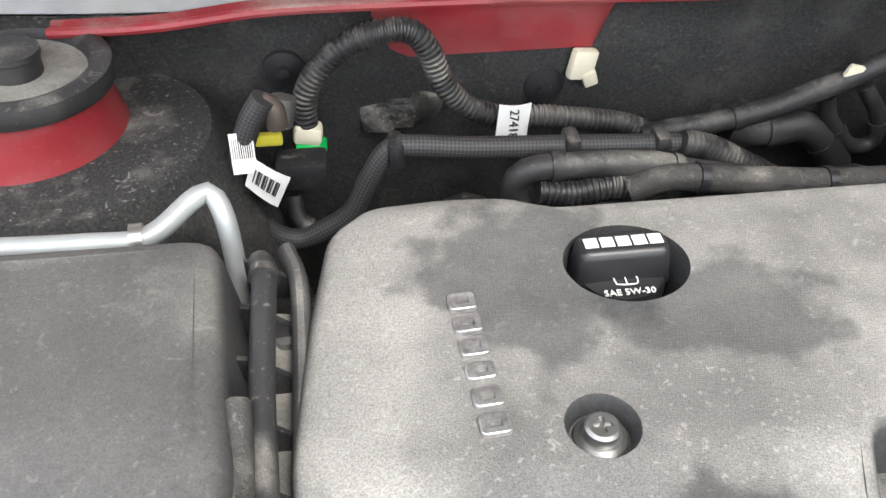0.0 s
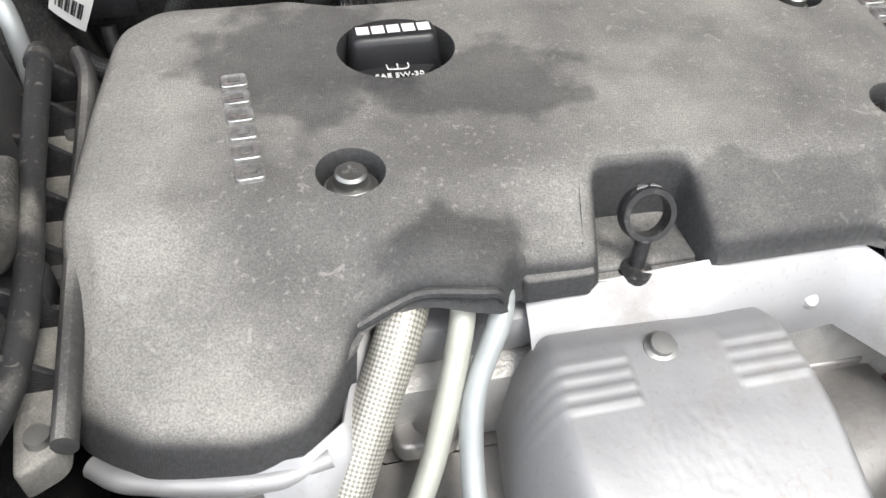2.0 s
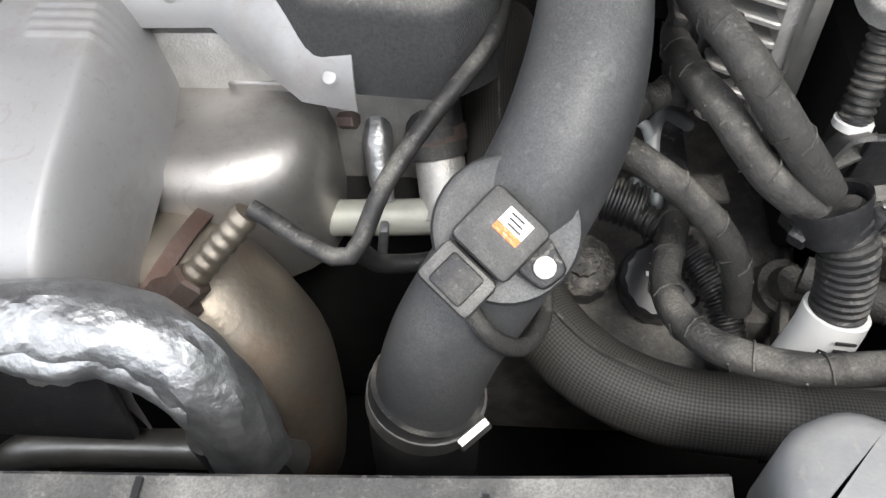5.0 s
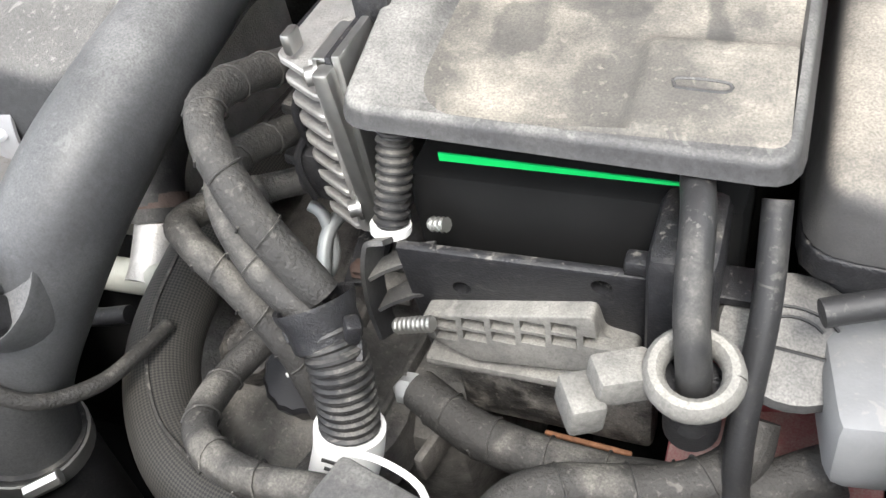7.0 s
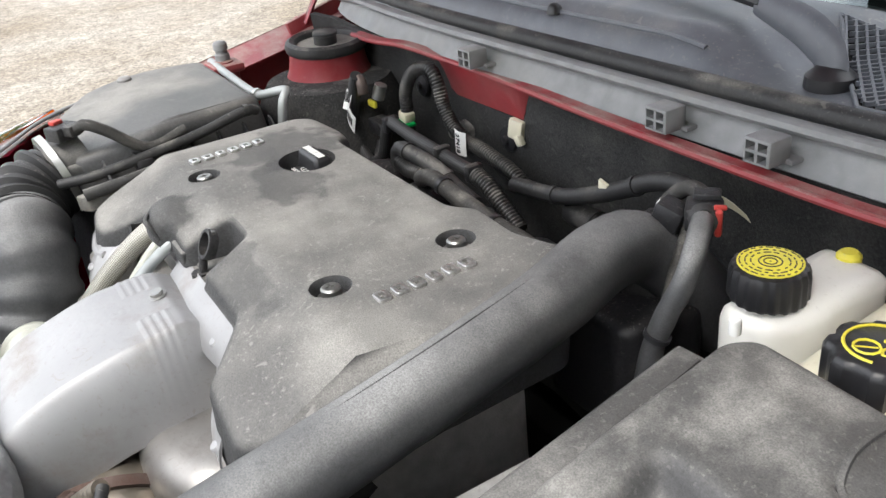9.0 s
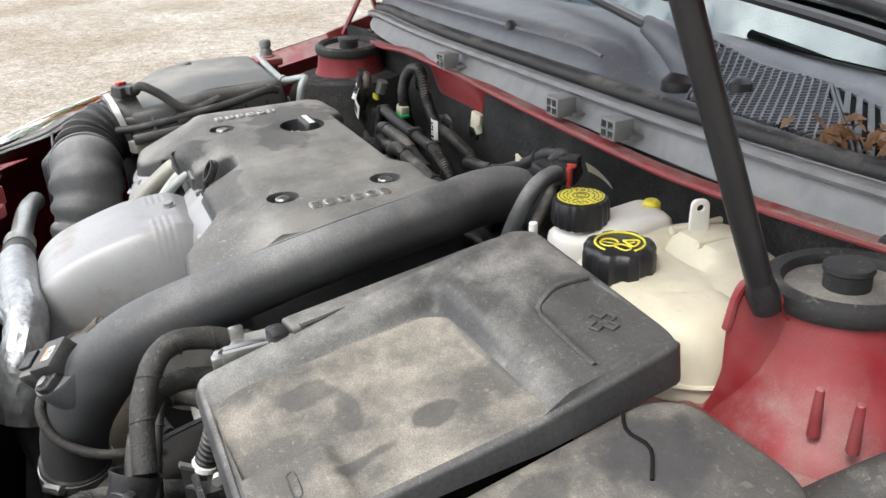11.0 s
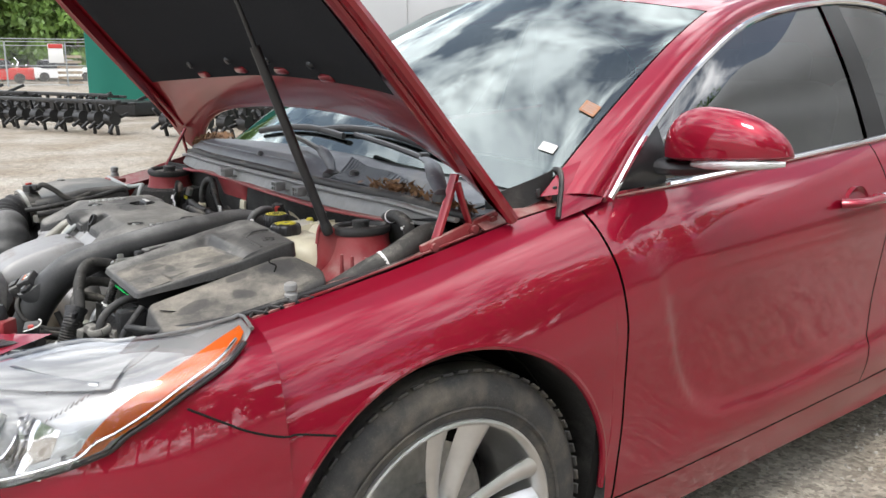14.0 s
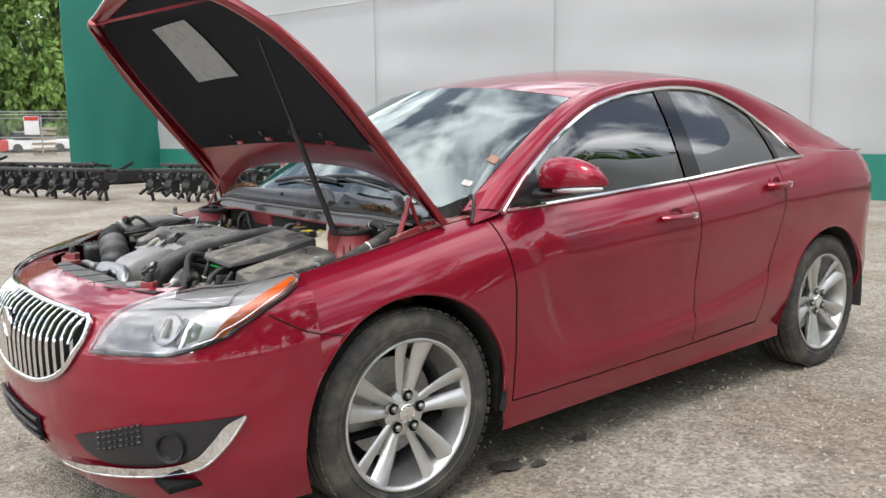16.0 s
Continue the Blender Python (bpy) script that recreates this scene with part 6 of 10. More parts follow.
def wiper(pts, arm_r, blade, label):
    e = thing("wiper", label, "wiper", group="windscreen wipers", at=pts[0])
    part("arm", tube(pts, arm_r, 10, 0.012, flat=0.5), "cowlgrey", e, "dark grey wiper arm")
    part("blade", tube(blade, 0.007, 8, 0.02, flat=1.4), "plastic_clean", e, "black wiper blade")
    part("pivot_cap", lathe([(0, 0), (0.022, 0), (0.021, 0.014), (0.012, 0.022), (0, 0.023)], Matrix.Translation(Vector(pts[0]) - Vector((0, 0, 0.008))), 18), "plastic_clean", e)


def on_glass(x, v, up=0.012):
    return windscreen((x / 0.775 + 1) / 2, v) + Vector((0, -0.006, up))


def glass_at(p):
    """The point of the windscreen nearest to p, as (u, v)."""
    best = min(((windscreen(i / 60, j / 60) - Vector(p)).length, i / 60, j / 60) for i in range(61) for j in range(40))
    return best[1], best[2]


wiper([(0.715, 0.105, 0.955), (0.665, 0.125, 0.98), (0.614, 0.155, 0.995), (0.54, 0.20, 0.998), (0.481, 0.225, 1.0)], [0.014, 0.019, 0.018, 0.015, 0.012],
      [on_glass(0.44, 0.05, 0.016), on_glass(0.25, 0.085, 0.016), on_glass(0.05, 0.085, 0.016), on_glass(-0.10, 0.065, 0.014)], "black wiper arm and blade resting on the windscreen")
part("link", tube([(0.485, 0.223, 1.0), (0.33, 0.238, 1.015), (0.155, 0.245, 1.03)], 0.007, 8, 0.02), "plastic_clean", bpy.data.objects["wiper"], "thin arm end")
part("joint", box((0.481, 0.226, 1.006), (0.03, 0.018, 0.014), 0.003, (0, 0, -25)), "plastic_clean", bpy.data.objects["wiper"])
wiper([(0.236, 0.128, 0.945), (0.232, 0.130, 0.966), (0.20, 0.136, 0.985), (0.14, 0.150, 0.996)], [0.015, 0.018, 0.016, 0.012],
      [on_glass(0.05, 0.05, 0.014), on_glass(-0.15, 0.07, 0.014), on_glass(-0.35, 0.06, 0.014), on_glass(-0.50, 0.04, 0.012)], "black wiper arm and blade resting on the windscreen")
part("link", tube([(0.145, 0.149, 0.996), (-0.02, 0.19, 1.004), (-0.25, 0.245, 1.01)], 0.007, 8, 0.02), "plastic_clean", bpy.data.objects["wiper.001"], "thin arm end")
for (at, w, h, material, lb) in (((0.702, 0.396, 1.036), 0.042, 0.024, "white", "small white barcode sticker inside the glass"), ((0.703, 0.505, 1.131), 0.045, 0.036, "fadedorange", "faded orange service sticker inside the glass")):
    gu, gv = glass_at(at)
    gu = min(gu, 0.955)
    c = windscreen(gu, gv)
    dx = (windscreen(gu + 0.01, gv) - c).normalized()
    dv = (windscreen(gu, gv + 0.01) - c).normalized()
    nn = dx.cross(dv)
    st = thing("windscreen_sticker", lb, "sticker", at=c)
    part("sheet", surf(lambda a, b: c + dx * (a - 0.5) * w + dv * (b - 0.5) * h + nn * 0.003, 2, 2, 0.0006), material, st)
    for k in range(4):
        part("print_bar", surf(lambda a, b: c + dx * (a - 0.5) * w * (0.75 - 0.12 * (k % 2)) + dv * ((b - 0.5) * 0.06 - 0.30 + 0.2 * k) * h + nn * 0.0042, 2, 1), "faintink", st)


# the cabin's rear and the tail are shorter than drawn
REAR = 0.15


def shorten(y):
    return float(np.interp(y, (1.46, 2.38, 3.10, 3.80), (1.46, 2.38 - REAR, 3.10 - REAR, 3.44 - REAR))) if y > 1.46 else y


for ob in [o for o in scene.collection.objects if o.parent is None and o.name.split(".")[0] in ("sedan_car", "cabin_interior")]:
    for child in ob.children_recursive:
        if child.type == "MESH" and child.matrix_basis == Matrix.Identity(4):
            for v in child.data.vertices:
                v.co.y = shorten(v.co.y)
for ob in scene.collection.objects:
    if ob.parent is None and ob.name.startswith("road_wheel") and ob.matrix_basis.translation.y > 1:
        ob.matrix_basis = Matrix.Translation((0, -REAR, 0)) @ ob.matrix_basis

# the outer body sits this far from the drawing's origin
BODY = Matrix.Translation((0.012, 0.017, 0))
for ob in list(scene.collection.objects):
    if ob.parent is None and ob.name.split(".")[0] in ("sedan_car", "headlamp", "radiator_grille", "fog_lamp_panel", "lower_intake", "cabin_interior", "road_wheel", "bonnet", "gas_strut", "bonnet_pivot_bracket", "oil_stain", "wiper", "windscreen_sticker", "scuttle_panel", "dead_leaves"):
        ob.matrix_basis = BODY @ ob.matrix_basis


# ---- strut towers ----
def strut_tower(cx, cy, s):
    e = thing("strut_tower", "red strut tower with a black ribbed top mount", "strut tower", group="strut towers", at=(cx, cy, 0.6))
    mt = Matrix.Translation((cx, cy, 0.0)) @ pose(0, 0, 0, 0, s * -3, 0) @ Matrix.Diagonal((1.0, 1.0, 1, 1) if s > 0 else (1.06, 1.06, 1, 1))
    part("tower", lathe([(0.15, 0.55), (0.132, 0.70), (0.115, 0.775), (0.094, 0.802), (0.080, 0.816), (0.067, 0.831), (0.0585, 0.850), (0.0550, 0.866), (0.0540, 0.880), (0.03, 0.881), (0, 0.881)], mt, 48), "paint_in", e, "dusty red pressed-steel tower")
    part("mount_ring", lathe_open([(0.043, 0.884), (0.046, 0.880), (0.052, 0.877), (0.0575, 0.880), (0.0595, 0.886), (0.0575, 0.893), (0.0515, 0.8965), (0.0455, 0.894), (0.0425, 0.888), (0.043, 0.884)], 48), "rubber", e, "black rubber ring").data.transform(mt)
    part("mount_dish", lathe([(0.047, 0.887), (0.040, 0.884), (0.028, 0.8815), (0.0, 0.8815)], mt, 36), "paledust", e, "dusty sunken dish")
    part("mount_cap", lathe([(0, 0.880), (0.0165, 0.880), (0.0165, 0.899), (0.018, 0.9005), (0.0175, 0.904), (0.0, 0.905)], mt, 28), "rubber", e, "round black cap")
    return e


TL, TR = (0.648, 0.012), (-0.500, 0.004)
towL = strut_tower(*TL, 1)
towR = strut_tower(TR[0] - 0.060, TR[1] + 0.006, -1)
STUDS = ((0.006, -0.075), (0.031, -0.067), (0.054, -0.052), (0.064, -0.030))
for k, (dx, dy) in enumerate(STUDS):
    st = thing("threaded_stud", "short red painted stud on the strut tower", "stud", group="studs on the tower", at=(TL[0] + dx, TL[1] + dy, 0.82))
    part("shaft", rod((TL[0] + dx, TL[1] + dy, 0.815), (TL[0] + dx, TL[1] + dy, 0.853), 0.0045, 0.003, 10), "paint_in", st)
    if k > 1:
        part("nut", lathe([(0, 0), (0.009, 0), (0.009, 0.009), (0, 0.009)], Matrix.Translation((TL[0] + dx, TL[1] + dy, 0.826)), 6), "paint_in", st)
part("inner_skirt", lathe([(0.165, 0.50), (0.152, 0.62), (0.138, 0.72), (0.122, 0.786), (0.107, 0.822), (0.094, 0.842)], Matrix.Translation((TR[0] + 0.012, TR[1] - 0.008, 0.0)), 48), "felt", towR, "black sound-deadening skirt")
part("pin", rod((TR[0] + 0.055, TR[1] - 0.085, 0.795), (TR[0] + 0.05, TR[1] - 0.085, 0.818), 0.0035, seg=8), "redconn", towR, "red pin")
part("skirt_hole", lathe([(0, 0.0), (0.017, 0.0), (0.018, 0.002), (0, 0.003)], Matrix.Translation((TR[0] + 0.066, TR[1] - 0.090, 0.799)) @ pose(0, 0, 0, -28, 20, 0), 18), "paint_in", towR)
tow_plate = single("tower_brace", join(prism(rounded([(0.505, -0.16), (0.56, -0.19), (0.75, -0.17), (0.75, 0.10), (0.50, 0.10)], 0.03), 0.70, 0.792, 0.01), box((0.51, -0.10, 0.74), (0.012, 0.16, 0.10), 0.004)), "paint_in", "dusty red pressed-steel shelf round the strut tower", "body panel", kind="structure")
gb = thing("strut_bracket", "red steel bracket holding the gas strut", "bracket", at=(0.55, -0.06, 0.80))
GB = [(0.577, -0.074), (0.583, -0.067), (0.592, -0.053), (0.604, -0.036), (0.613, -0.014)]
GB_TOP = smooth_line([(0, 0.862), (0.14, 0.890), (0.3, 0.902), (0.5, 0.896), (0.7, 0.874), (1, 0.838)])
GB_PATH = catmull(GB, 8)


def web(u, v):
    """A bent sheet that stands behind the strut's foot and flares out at its base."""
    p = GB_PATH[int(round(u * (len(GB_PATH) - 1)))]
    top = GB_TOP(u)
    out = 0.034 * max(0.0, v - 0.40) ** 1.5
    return Vector((p.x - 0.3 * out * (1 - 2 * u), p.y - out, top + (0.785 - top) * v))


part("web", surf(web, 32, 14, 0.004), "paint_in", gb)
part("rolled_edge", tube([web(k / 32, 0) for k in range(33)], 0.0035, 8, 0.006), "paint_in", gb)
part("foot_flange", prism(rounded([(0.556, -0.105), (0.60, -0.100), (0.640, -0.075), (0.628, -0.06), (0.60, -0.08), (0.556, -0.085)], 0.006), 0.782, 0.794, 0.003), "paint_in", gb)
part("torn_mat", prism(rounded([(0.600, -0.150), (0.655, -0.130), (0.690, -0.145), (0.680, -0.185), (0.61, -0.19)], 0.012), 0.790, 0.797, 0.002), "paint_in", gb, "lifted patch of dusty sealant")

# ---- front panel over the radiator ----
rad = thing("radiator_panel", "grey dusty plastic panel over the radiator", "panel", kind="structure", at=(0, -0.68, 0.7))
part("panel", surf(lambda u, v: Vector((-0.315 + 0.65 * u, -0.748 + (0.103 + 0.0117 * (2 * u - 1)) * v + (0.055 - 0.052 * v) * (2 * u - 1) ** 4, 0.752 + 0.003 * v - 0.012 * (1 - v) ** 3)), 30, 8, 0.004), "dusty", rad, "grey plastic panel")
part("down_edge", surf(lambda u, v: Vector((-0.315 + 0.65 * u, -0.646 + 0.0117 * (2 * u - 1) + 0.003 * (2 * u - 1) ** 4 - 0.004 * v, 0.753 - 0.05 * v)), 20, 3, 0.003), "plastic", rad)
for k in range(4):
    part("panel_joint", box((-0.20 + 0.145 * k, -0.69, 0.7575), (0.003, 0.092, 0.002), 0), "plastic_clean", rad)
part("side_trim", surf(lambda u, v: Vector((0.33 + 0.22 * u, -0.715 + 0.075 * u + (0.055 - 0.02 * u) * v, 0.757 + 0.003 * u)), 10, 4, 0.004), "plastic", rad, "black end trim")
part("end_cap", prism(rounded([(0.352, -0.66), (0.415, -0.655), (0.415, -0.612), (0.385, -0.598), (0.355, -0.612)], 0.014, 4), 0.70, 0.768, 0.012), "greyplastic", rad, "grey moulded end")
part("trim_screw", lathe([(0, 0), (0.008, 0), (0.008, 0.004), (0, 0.005)], Matrix.Translation((0.42, -0.672, 0.757)), 12), "plastic_clean", rad)
for s, lx in ((1, 0.440), (-1, -0.375)):
    br = thing("lamp_support", "dusty red steel lamp support with a bolt", "bracket", group="lamp supports", at=(lx, -0.635, 0.65))
    part("plate", join(prism(rounded([(lx - 0.06, -0.640), (lx + 0.03, -0.665), (lx + 0.06, -0.635), (lx + 0.035, -0.595), (lx - 0.025, -0.600)], 0.012), 0.735, 0.752, 0.004), box((lx - 0.01, -0.625, 0.70), (0.09, 0.006, 0.10), 0.002, (0, 0, s * -8))), "paint_in", br)
    part("post", prism(rounded([(lx - 0.022, -0.612), (lx - 0.005, -0.640), (lx + 0.035, -0.617), (lx + 0.014, -0.592)], 0.003), 0.75, 0.776, 0.003), "paint_in", br)
    part("bolt", lathe([(0, 0), (0.013, 0), (0.013, 0.002), (0.008, 0.002), (0.008, 0.008), (0, 0.009)], Matrix.Translation((lx - 0.05, -0.632, 0.752)), 6), "paint_in", br)
    bs = thing("rubber_stop", "grey rubber bonnet stop on a red bracket", "rubber stop", group="bonnet stops", at=(lx + 0.005, -0.616, 0.776))
    part("body", lathe([(0, 0), (0.0125, 0), (0.013, 0.005), (0.0115, 0.010), (0.0105, 0.02), (0.008, 0.025), (0, 0.026)], Matrix.Translation((lx + 0.005, -0.616, 0.775)), 24), "plastic", bs)
for s in (1, -1):
    for sx, y, lift in (((0.760, -0.222, 0.0),) if s > 0 else ((-0.668, -0.266, 0.022), (-0.626, -0.120, 0.052))):
        bs = thing("rubber_stop", "grey rubber bonnet stop on the wing rail", "rubber stop", group="bonnet stops", at=(sx, y, 0.80))
        if s < 0:
            part("post", prism(rounded([(sx - 0.02, y - 0.018), (sx + 0.018, y - 0.018), (sx + 0.018, y + 0.018), (sx - 0.02, y + 0.018)], 0.006), 0.70, 0.802 + lift, 0.003), "paint_in", bs, "red steel post")
        part("foot", box((sx, y, 0.806 + lift), (0.055, 0.05, 0.014), 0.004), "paint_in", bs, "red steel foot")
        part("collar", lathe([(0, 0), (0.0150, 0), (0.0150, 0.003), (0.012, 0.005), (0, 0.005)], Matrix.Translation((sx, y, 0.812 + lift)), 20), "paint_in", bs)
        part("body", lathe([(0, 0), (0.0115, 0), (0.0115, 0.011), (0.0095, 0.013), (0.0095, 0.017), (0.0115, 0.019), (0.011, 0.028), (0.008, 0.031), (0, 0.032)], Matrix.Translation((sx, y, 0.815 + lift)), 20), "greyplastic", bs, "ringed grey rubber")
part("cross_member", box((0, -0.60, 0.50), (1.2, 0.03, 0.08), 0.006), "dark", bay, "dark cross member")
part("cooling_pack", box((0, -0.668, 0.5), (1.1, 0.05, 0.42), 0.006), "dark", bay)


# ---- engine ----
COVER = [(-0.318, -0.135), (-0.292, -0.110), (-0.245, -0.094), (-0.207, -0.108), (-0.185, -0.128), (0.055, -0.129), (0.08, -0.112), (0.145, -0.116), (0.19, -0.100), (0.235, -0.14), (0.24, -0.25),
         (0.232, -0.385), (0.205, -0.405), (0.125, -0.398), (0.112, -0.385), (0.074, -0.352), (-0.018, -0.352), (-0.020, -0.305), (-0.071, -0.303), (-0.080, -0.352),
         (-0.126, -0.350), (-0.134, -0.366), (-0.150, -0.367), (-0.173, -0.359), (-0.203, -0.361), (-0.212, -0.382), (-0.230, -0.404), (-0.258, -0.408), (-0.303, -0.400), (-0.335, -0.376), (-0.338, -0.28), (-0.330, -0.20)]


def cover_top(x, y):
    z = -0.42 * max(0.0, -0.30 - y) * min(1.0, max(0.0, -0.30 - y) / 0.02)
    z -= 0.012 * max(0.0, min(1.0, (-0.28 - x) / 0.05)) ** 2
    z -= 0.016 * max(0.0, (y + 0.135) / 0.035) ** 2 if x < -0.19 else 0
    q = max(0.0, 1 - ((x + 0.158) / 0.040) ** 2) ** 0.7
    z += 0.016 * q * max(0.0, min(1.0, (-0.312 - y) / 0.03))
    return z


def cover_base(x, y):
    """How far down the edge of the cover reaches."""
    if y > -0.30:
        return 0.775
    if x < -0.207:
        return 0.784
    if x < -0.129:
        return 0.822 + 0.010 * max(0.0, 1 - ((x + 0.165) / 0.035) ** 2)
    if x < -0.018:
        return 0.814
    return 0.820 if x < 0.09 else 0.752


def cover_solid():
    poly = rounded(COVER, 0.009, 3)
    bm = prism(poly, 0.7, 0.8555, 0.009, 0.003, top=cover_top)
    for v in bm.verts:
        if v.co.z < 0.701:
            v.co.z = cover_base(v.co.x, v.co.y)
    bmesh.ops.triangulate(bm, faces=[f for f in bm.faces if len(f.verts) > 6])
    holes = [lathe([(0, 0.80), (0.034, 0.80), (0.037, 0.835), (0.041, 0.858), (0.041, 0.90), (0, 0.90)], Matrix.Translation((-0.153, -0.1845, 0)) @ Matrix.Diagonal((0.87, 0.76, 1, 1)), 40)]
    for x, y in ((-0.195, -0.289), (0.121, -0.164), (0.122, -0.284)):
        holes.append(lathe([(0, 0.8435), (0.0145, 0.8435), (0.0155, 0.851), (0.0185, 0.857), (0.0185, 0.90), (0, 0.90)], Matrix.Translation((x, y, 0)), 28))
    return cut(bm, holes)


cover = thing("engine_cover", "dusty black plastic engine cover with raised lettering plates", "engine cover", at=(-0.05, -0.26, 0.775))
part("shell", cover_solid(), "cover", cover, "dusty black textured plastic shell", angle=30)
part("hose_arch", tube([(-0.203, -0.362, 0.823), (-0.186, -0.361, 0.833), (-0.172, -0.361, 0.839), (-0.150, -0.368, 0.843), (-0.138, -0.367, 0.839), (-0.133, -0.362, 0.826)], 0.0026, 8, 0.006), "cover", cover, "arched lip over the hoses")
part("pocket_floor", prism(rounded([(-0.010, -0.292), (-0.082, -0.292), (-0.086, -0.344), (-0.012, -0.344)], 0.004), 0.795, 0.816, 0.003), "cover", cover, "floor of the dipstick pocket")
part("shelf", prism(rounded([(-0.124, -0.330), (-0.082, -0.330), (-0.082, -0.3545), (-0.120, -0.3545)], 0.004), 0.812, 0.828, 0.003), "cover", cover, "small step beside the dipstick")
for x, y in ((-0.195, -0.289), (0.121, -0.164), (0.122, -0.284)):
    b = thing("cover_bolt", "steel bolt with a washer in a round recess", "bolt", group="engine cover bolts", at=(x, y, 0.832))
    part("washer", lathe([(0, 0), (0.0125, 0), (0.0125, 0.002), (0.010, 0.004), (0, 0.004)], Matrix.Translation((x, y, 0.844)), 20), "bolt", b)
    part("head", cut(lathe([(0, 0), (0.0085, 0), (0.0085, 0.006), (0.007, 0.0075), (0, 0.0075)], Matrix.Translation((x, y, 0.848)), 18), [box((x, y, 0.8565), (0.009, 0.0022, 0.006), 0), box((x, y, 0.8565), (0.0022, 0.009, 0.006), 0)]), "bolt", b)


def plate_mark(c, w, h, m):
    """One raised chrome-edged badge block: a rounded frame with an opening."""
    o = rounded([(c - w / 2, -h / 2), (c + w / 2, -h / 2), (c + w / 2, h / 2), (c - w / 2, h / 2)], 0.003, 3)
    bm = prism(o, 0, 0.003, 0.0008)
    bm = cut(bm, [box((c, 0, 0.002), (w * 0.42, h * 0.5, 0.01), 0)])
    bmesh.ops.transform(bm, matrix=m, verts=bm.verts)
    return bm


M["worn_chrome"] = mat("worn_chrome", (0.55, 0.55, 0.54), 0.28, 0.8, (0.16, 0.15, 0.14), 0.35, scale=200, vary=0.3, dust_scale=70)
for at, rz, n in (((-0.246, -0.245, 0.8555), -87, 6), ((0.166, -0.221, 0.8555), 90, 6)):
    badge = thing("cover_badge", "row of raised chrome-edged blocks on the engine cover", "badge", group="engine cover badges", at=at)
    for k in range(n):
        part("block", plate_mark(-0.039 + 0.0156 * k, 0.0118 if k != 3 else 0.0105, 0.0145, Matrix.Translation(at) @ pose(0, 0, 0, 0, 0, rz)), "worn_chrome", badge)

oil = thing("oil_filler_cap", "black oil filler cap with white print and a grip", "oil cap", at=(-0.153, -0.181, 0.805))
OM = Matrix.Translation((-0.153, -0.179, 0.0))
part("cap", lathe([(0, 0.80), (0.029, 0.80), (0.030, 0.836), (0.028, 0.843), (0, 0.845)], OM @ Matrix.Diagonal((0.88, 0.80, 1, 1)), 40), "plastic_clean", oil)
part("grip", prism(rounded([(-0.026, -0.006), (0.026, -0.006), (0.026, 0.014), (-0.026, 0.014)], 0.006), 0.838, 0.862, 0.005, 0.003, m=OM), "plastic_clean", oil, "raised grip")
part("print_bar", join(*[box((-0.153 - 0.0185 + 0.0092 * k, -0.175, 0.8623), (0.0076, 0.0075, 0.0006), 0) for k in range(5)]), "white", oil, "white printed blocks")
part("print", writing("SAE 5W-30", 0.0062, OM @ Matrix.Translation((0.0, -0.0188, 0.8449))), "white", oil, "white print")
part("book_symbol", join(*[tube([Vector((-0.153 + x, -0.1885 + y, 0.8453)) for x, y in pts], 0.00045, 5, 0.001) for pts in (((-0.006, -0.003), (-0.006, 0.003), (0, 0.0022), (0.006, 0.003), (0.006, -0.003), (0, -0.0038), (-0.006, -0.003)), ((0, 0.0022), (0, -0.0038)))]), "white", oil, "open-book symbol")

dip = thing("dipstick", "black dipstick ring handle", "dipstick", at=(-0.052, -0.305, 0.80))
DM = Matrix.Translation((-0.051, -0.333, 0.843)) @ pose(0, 0, 0, 62, 0, 0)
part("ring", lathe_open([(0.0112, -0.0045), (0.0142, -0.0045), (0.0148, -0.003), (0.0148, 0.003), (0.0142, 0.0045), (0.0112, 0.0045), (0.0112, -0.0045)], 32), "plastic", dip, "flat grey-black ring").data.transform(DM)
part("ring_marks", join(*[prism([(-0.003, 0), (0.003, 0), (0, -0.0045)], 0.0143, 0.0151, 0, m=DM @ pose(0, 0, 0, 0, 0, q) @ pose(0, 0, 0, 90, 0, 0) @ Matrix.Translation((0, 0.0022, -0.0296))) for q in (-14, 14)]), "greyplastic", dip, "two moulded arrows")
part("stem", rod((-0.056, -0.346, 0.80), (-0.053, -0.340, 0.833), 0.0042, seg=12), "plastic", dip)
part("collar", lathe([(0, 0), (0.0085, 0), (0.0085, 0.004), (0, 0.005)], Matrix.Translation((-0.056, -0.346, 0.812)), 16), "plastic", dip)

block = thing("engine", "cast aluminium four-cylinder engine block, mostly hidden", "engine", at=(-0.05, -0.28, 0.3))
part("head", box((-0.05, -0.26, 0.70), (0.50, 0.22, 0.14), 0.015), "cast", block, "cast aluminium cylinder head")
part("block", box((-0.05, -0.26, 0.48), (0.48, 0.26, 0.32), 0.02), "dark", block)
part("gearbox", join(box((0.32, -0.33, 0.50), (0.26, 0.26, 0.2), 0.03), lathe([(0, 0), (0.07, 0), (0.065, 0.03), (0, 0.04)], Matrix.Translation((0.34, -0.45, 0.575)), 24)), "gearcast", block, "dirty cast gearbox housing")
part("gearbox_rib", join(*[box((0.30 + 0.045 * k, -0.415 - 0.008 * (k % 2), 0.598), (0.007, 0.11, 0.024), 0.003, (0, 0, 14 - 9 * k)) for k in range(4)]), "gearcast", block, "cast stiffening ribs")
part("gearbox_boss", lathe([(0, 0), (0.022, 0), (0.020, 0.018), (0.014, 0.020), (0.012, 0.030), (0, 0.031)], Matrix.Translation((0.430, -0.425, 0.590)) @ pose(0, 0, 0, 20, 10, 0), 20), "gearcast", block, "round cast boss")
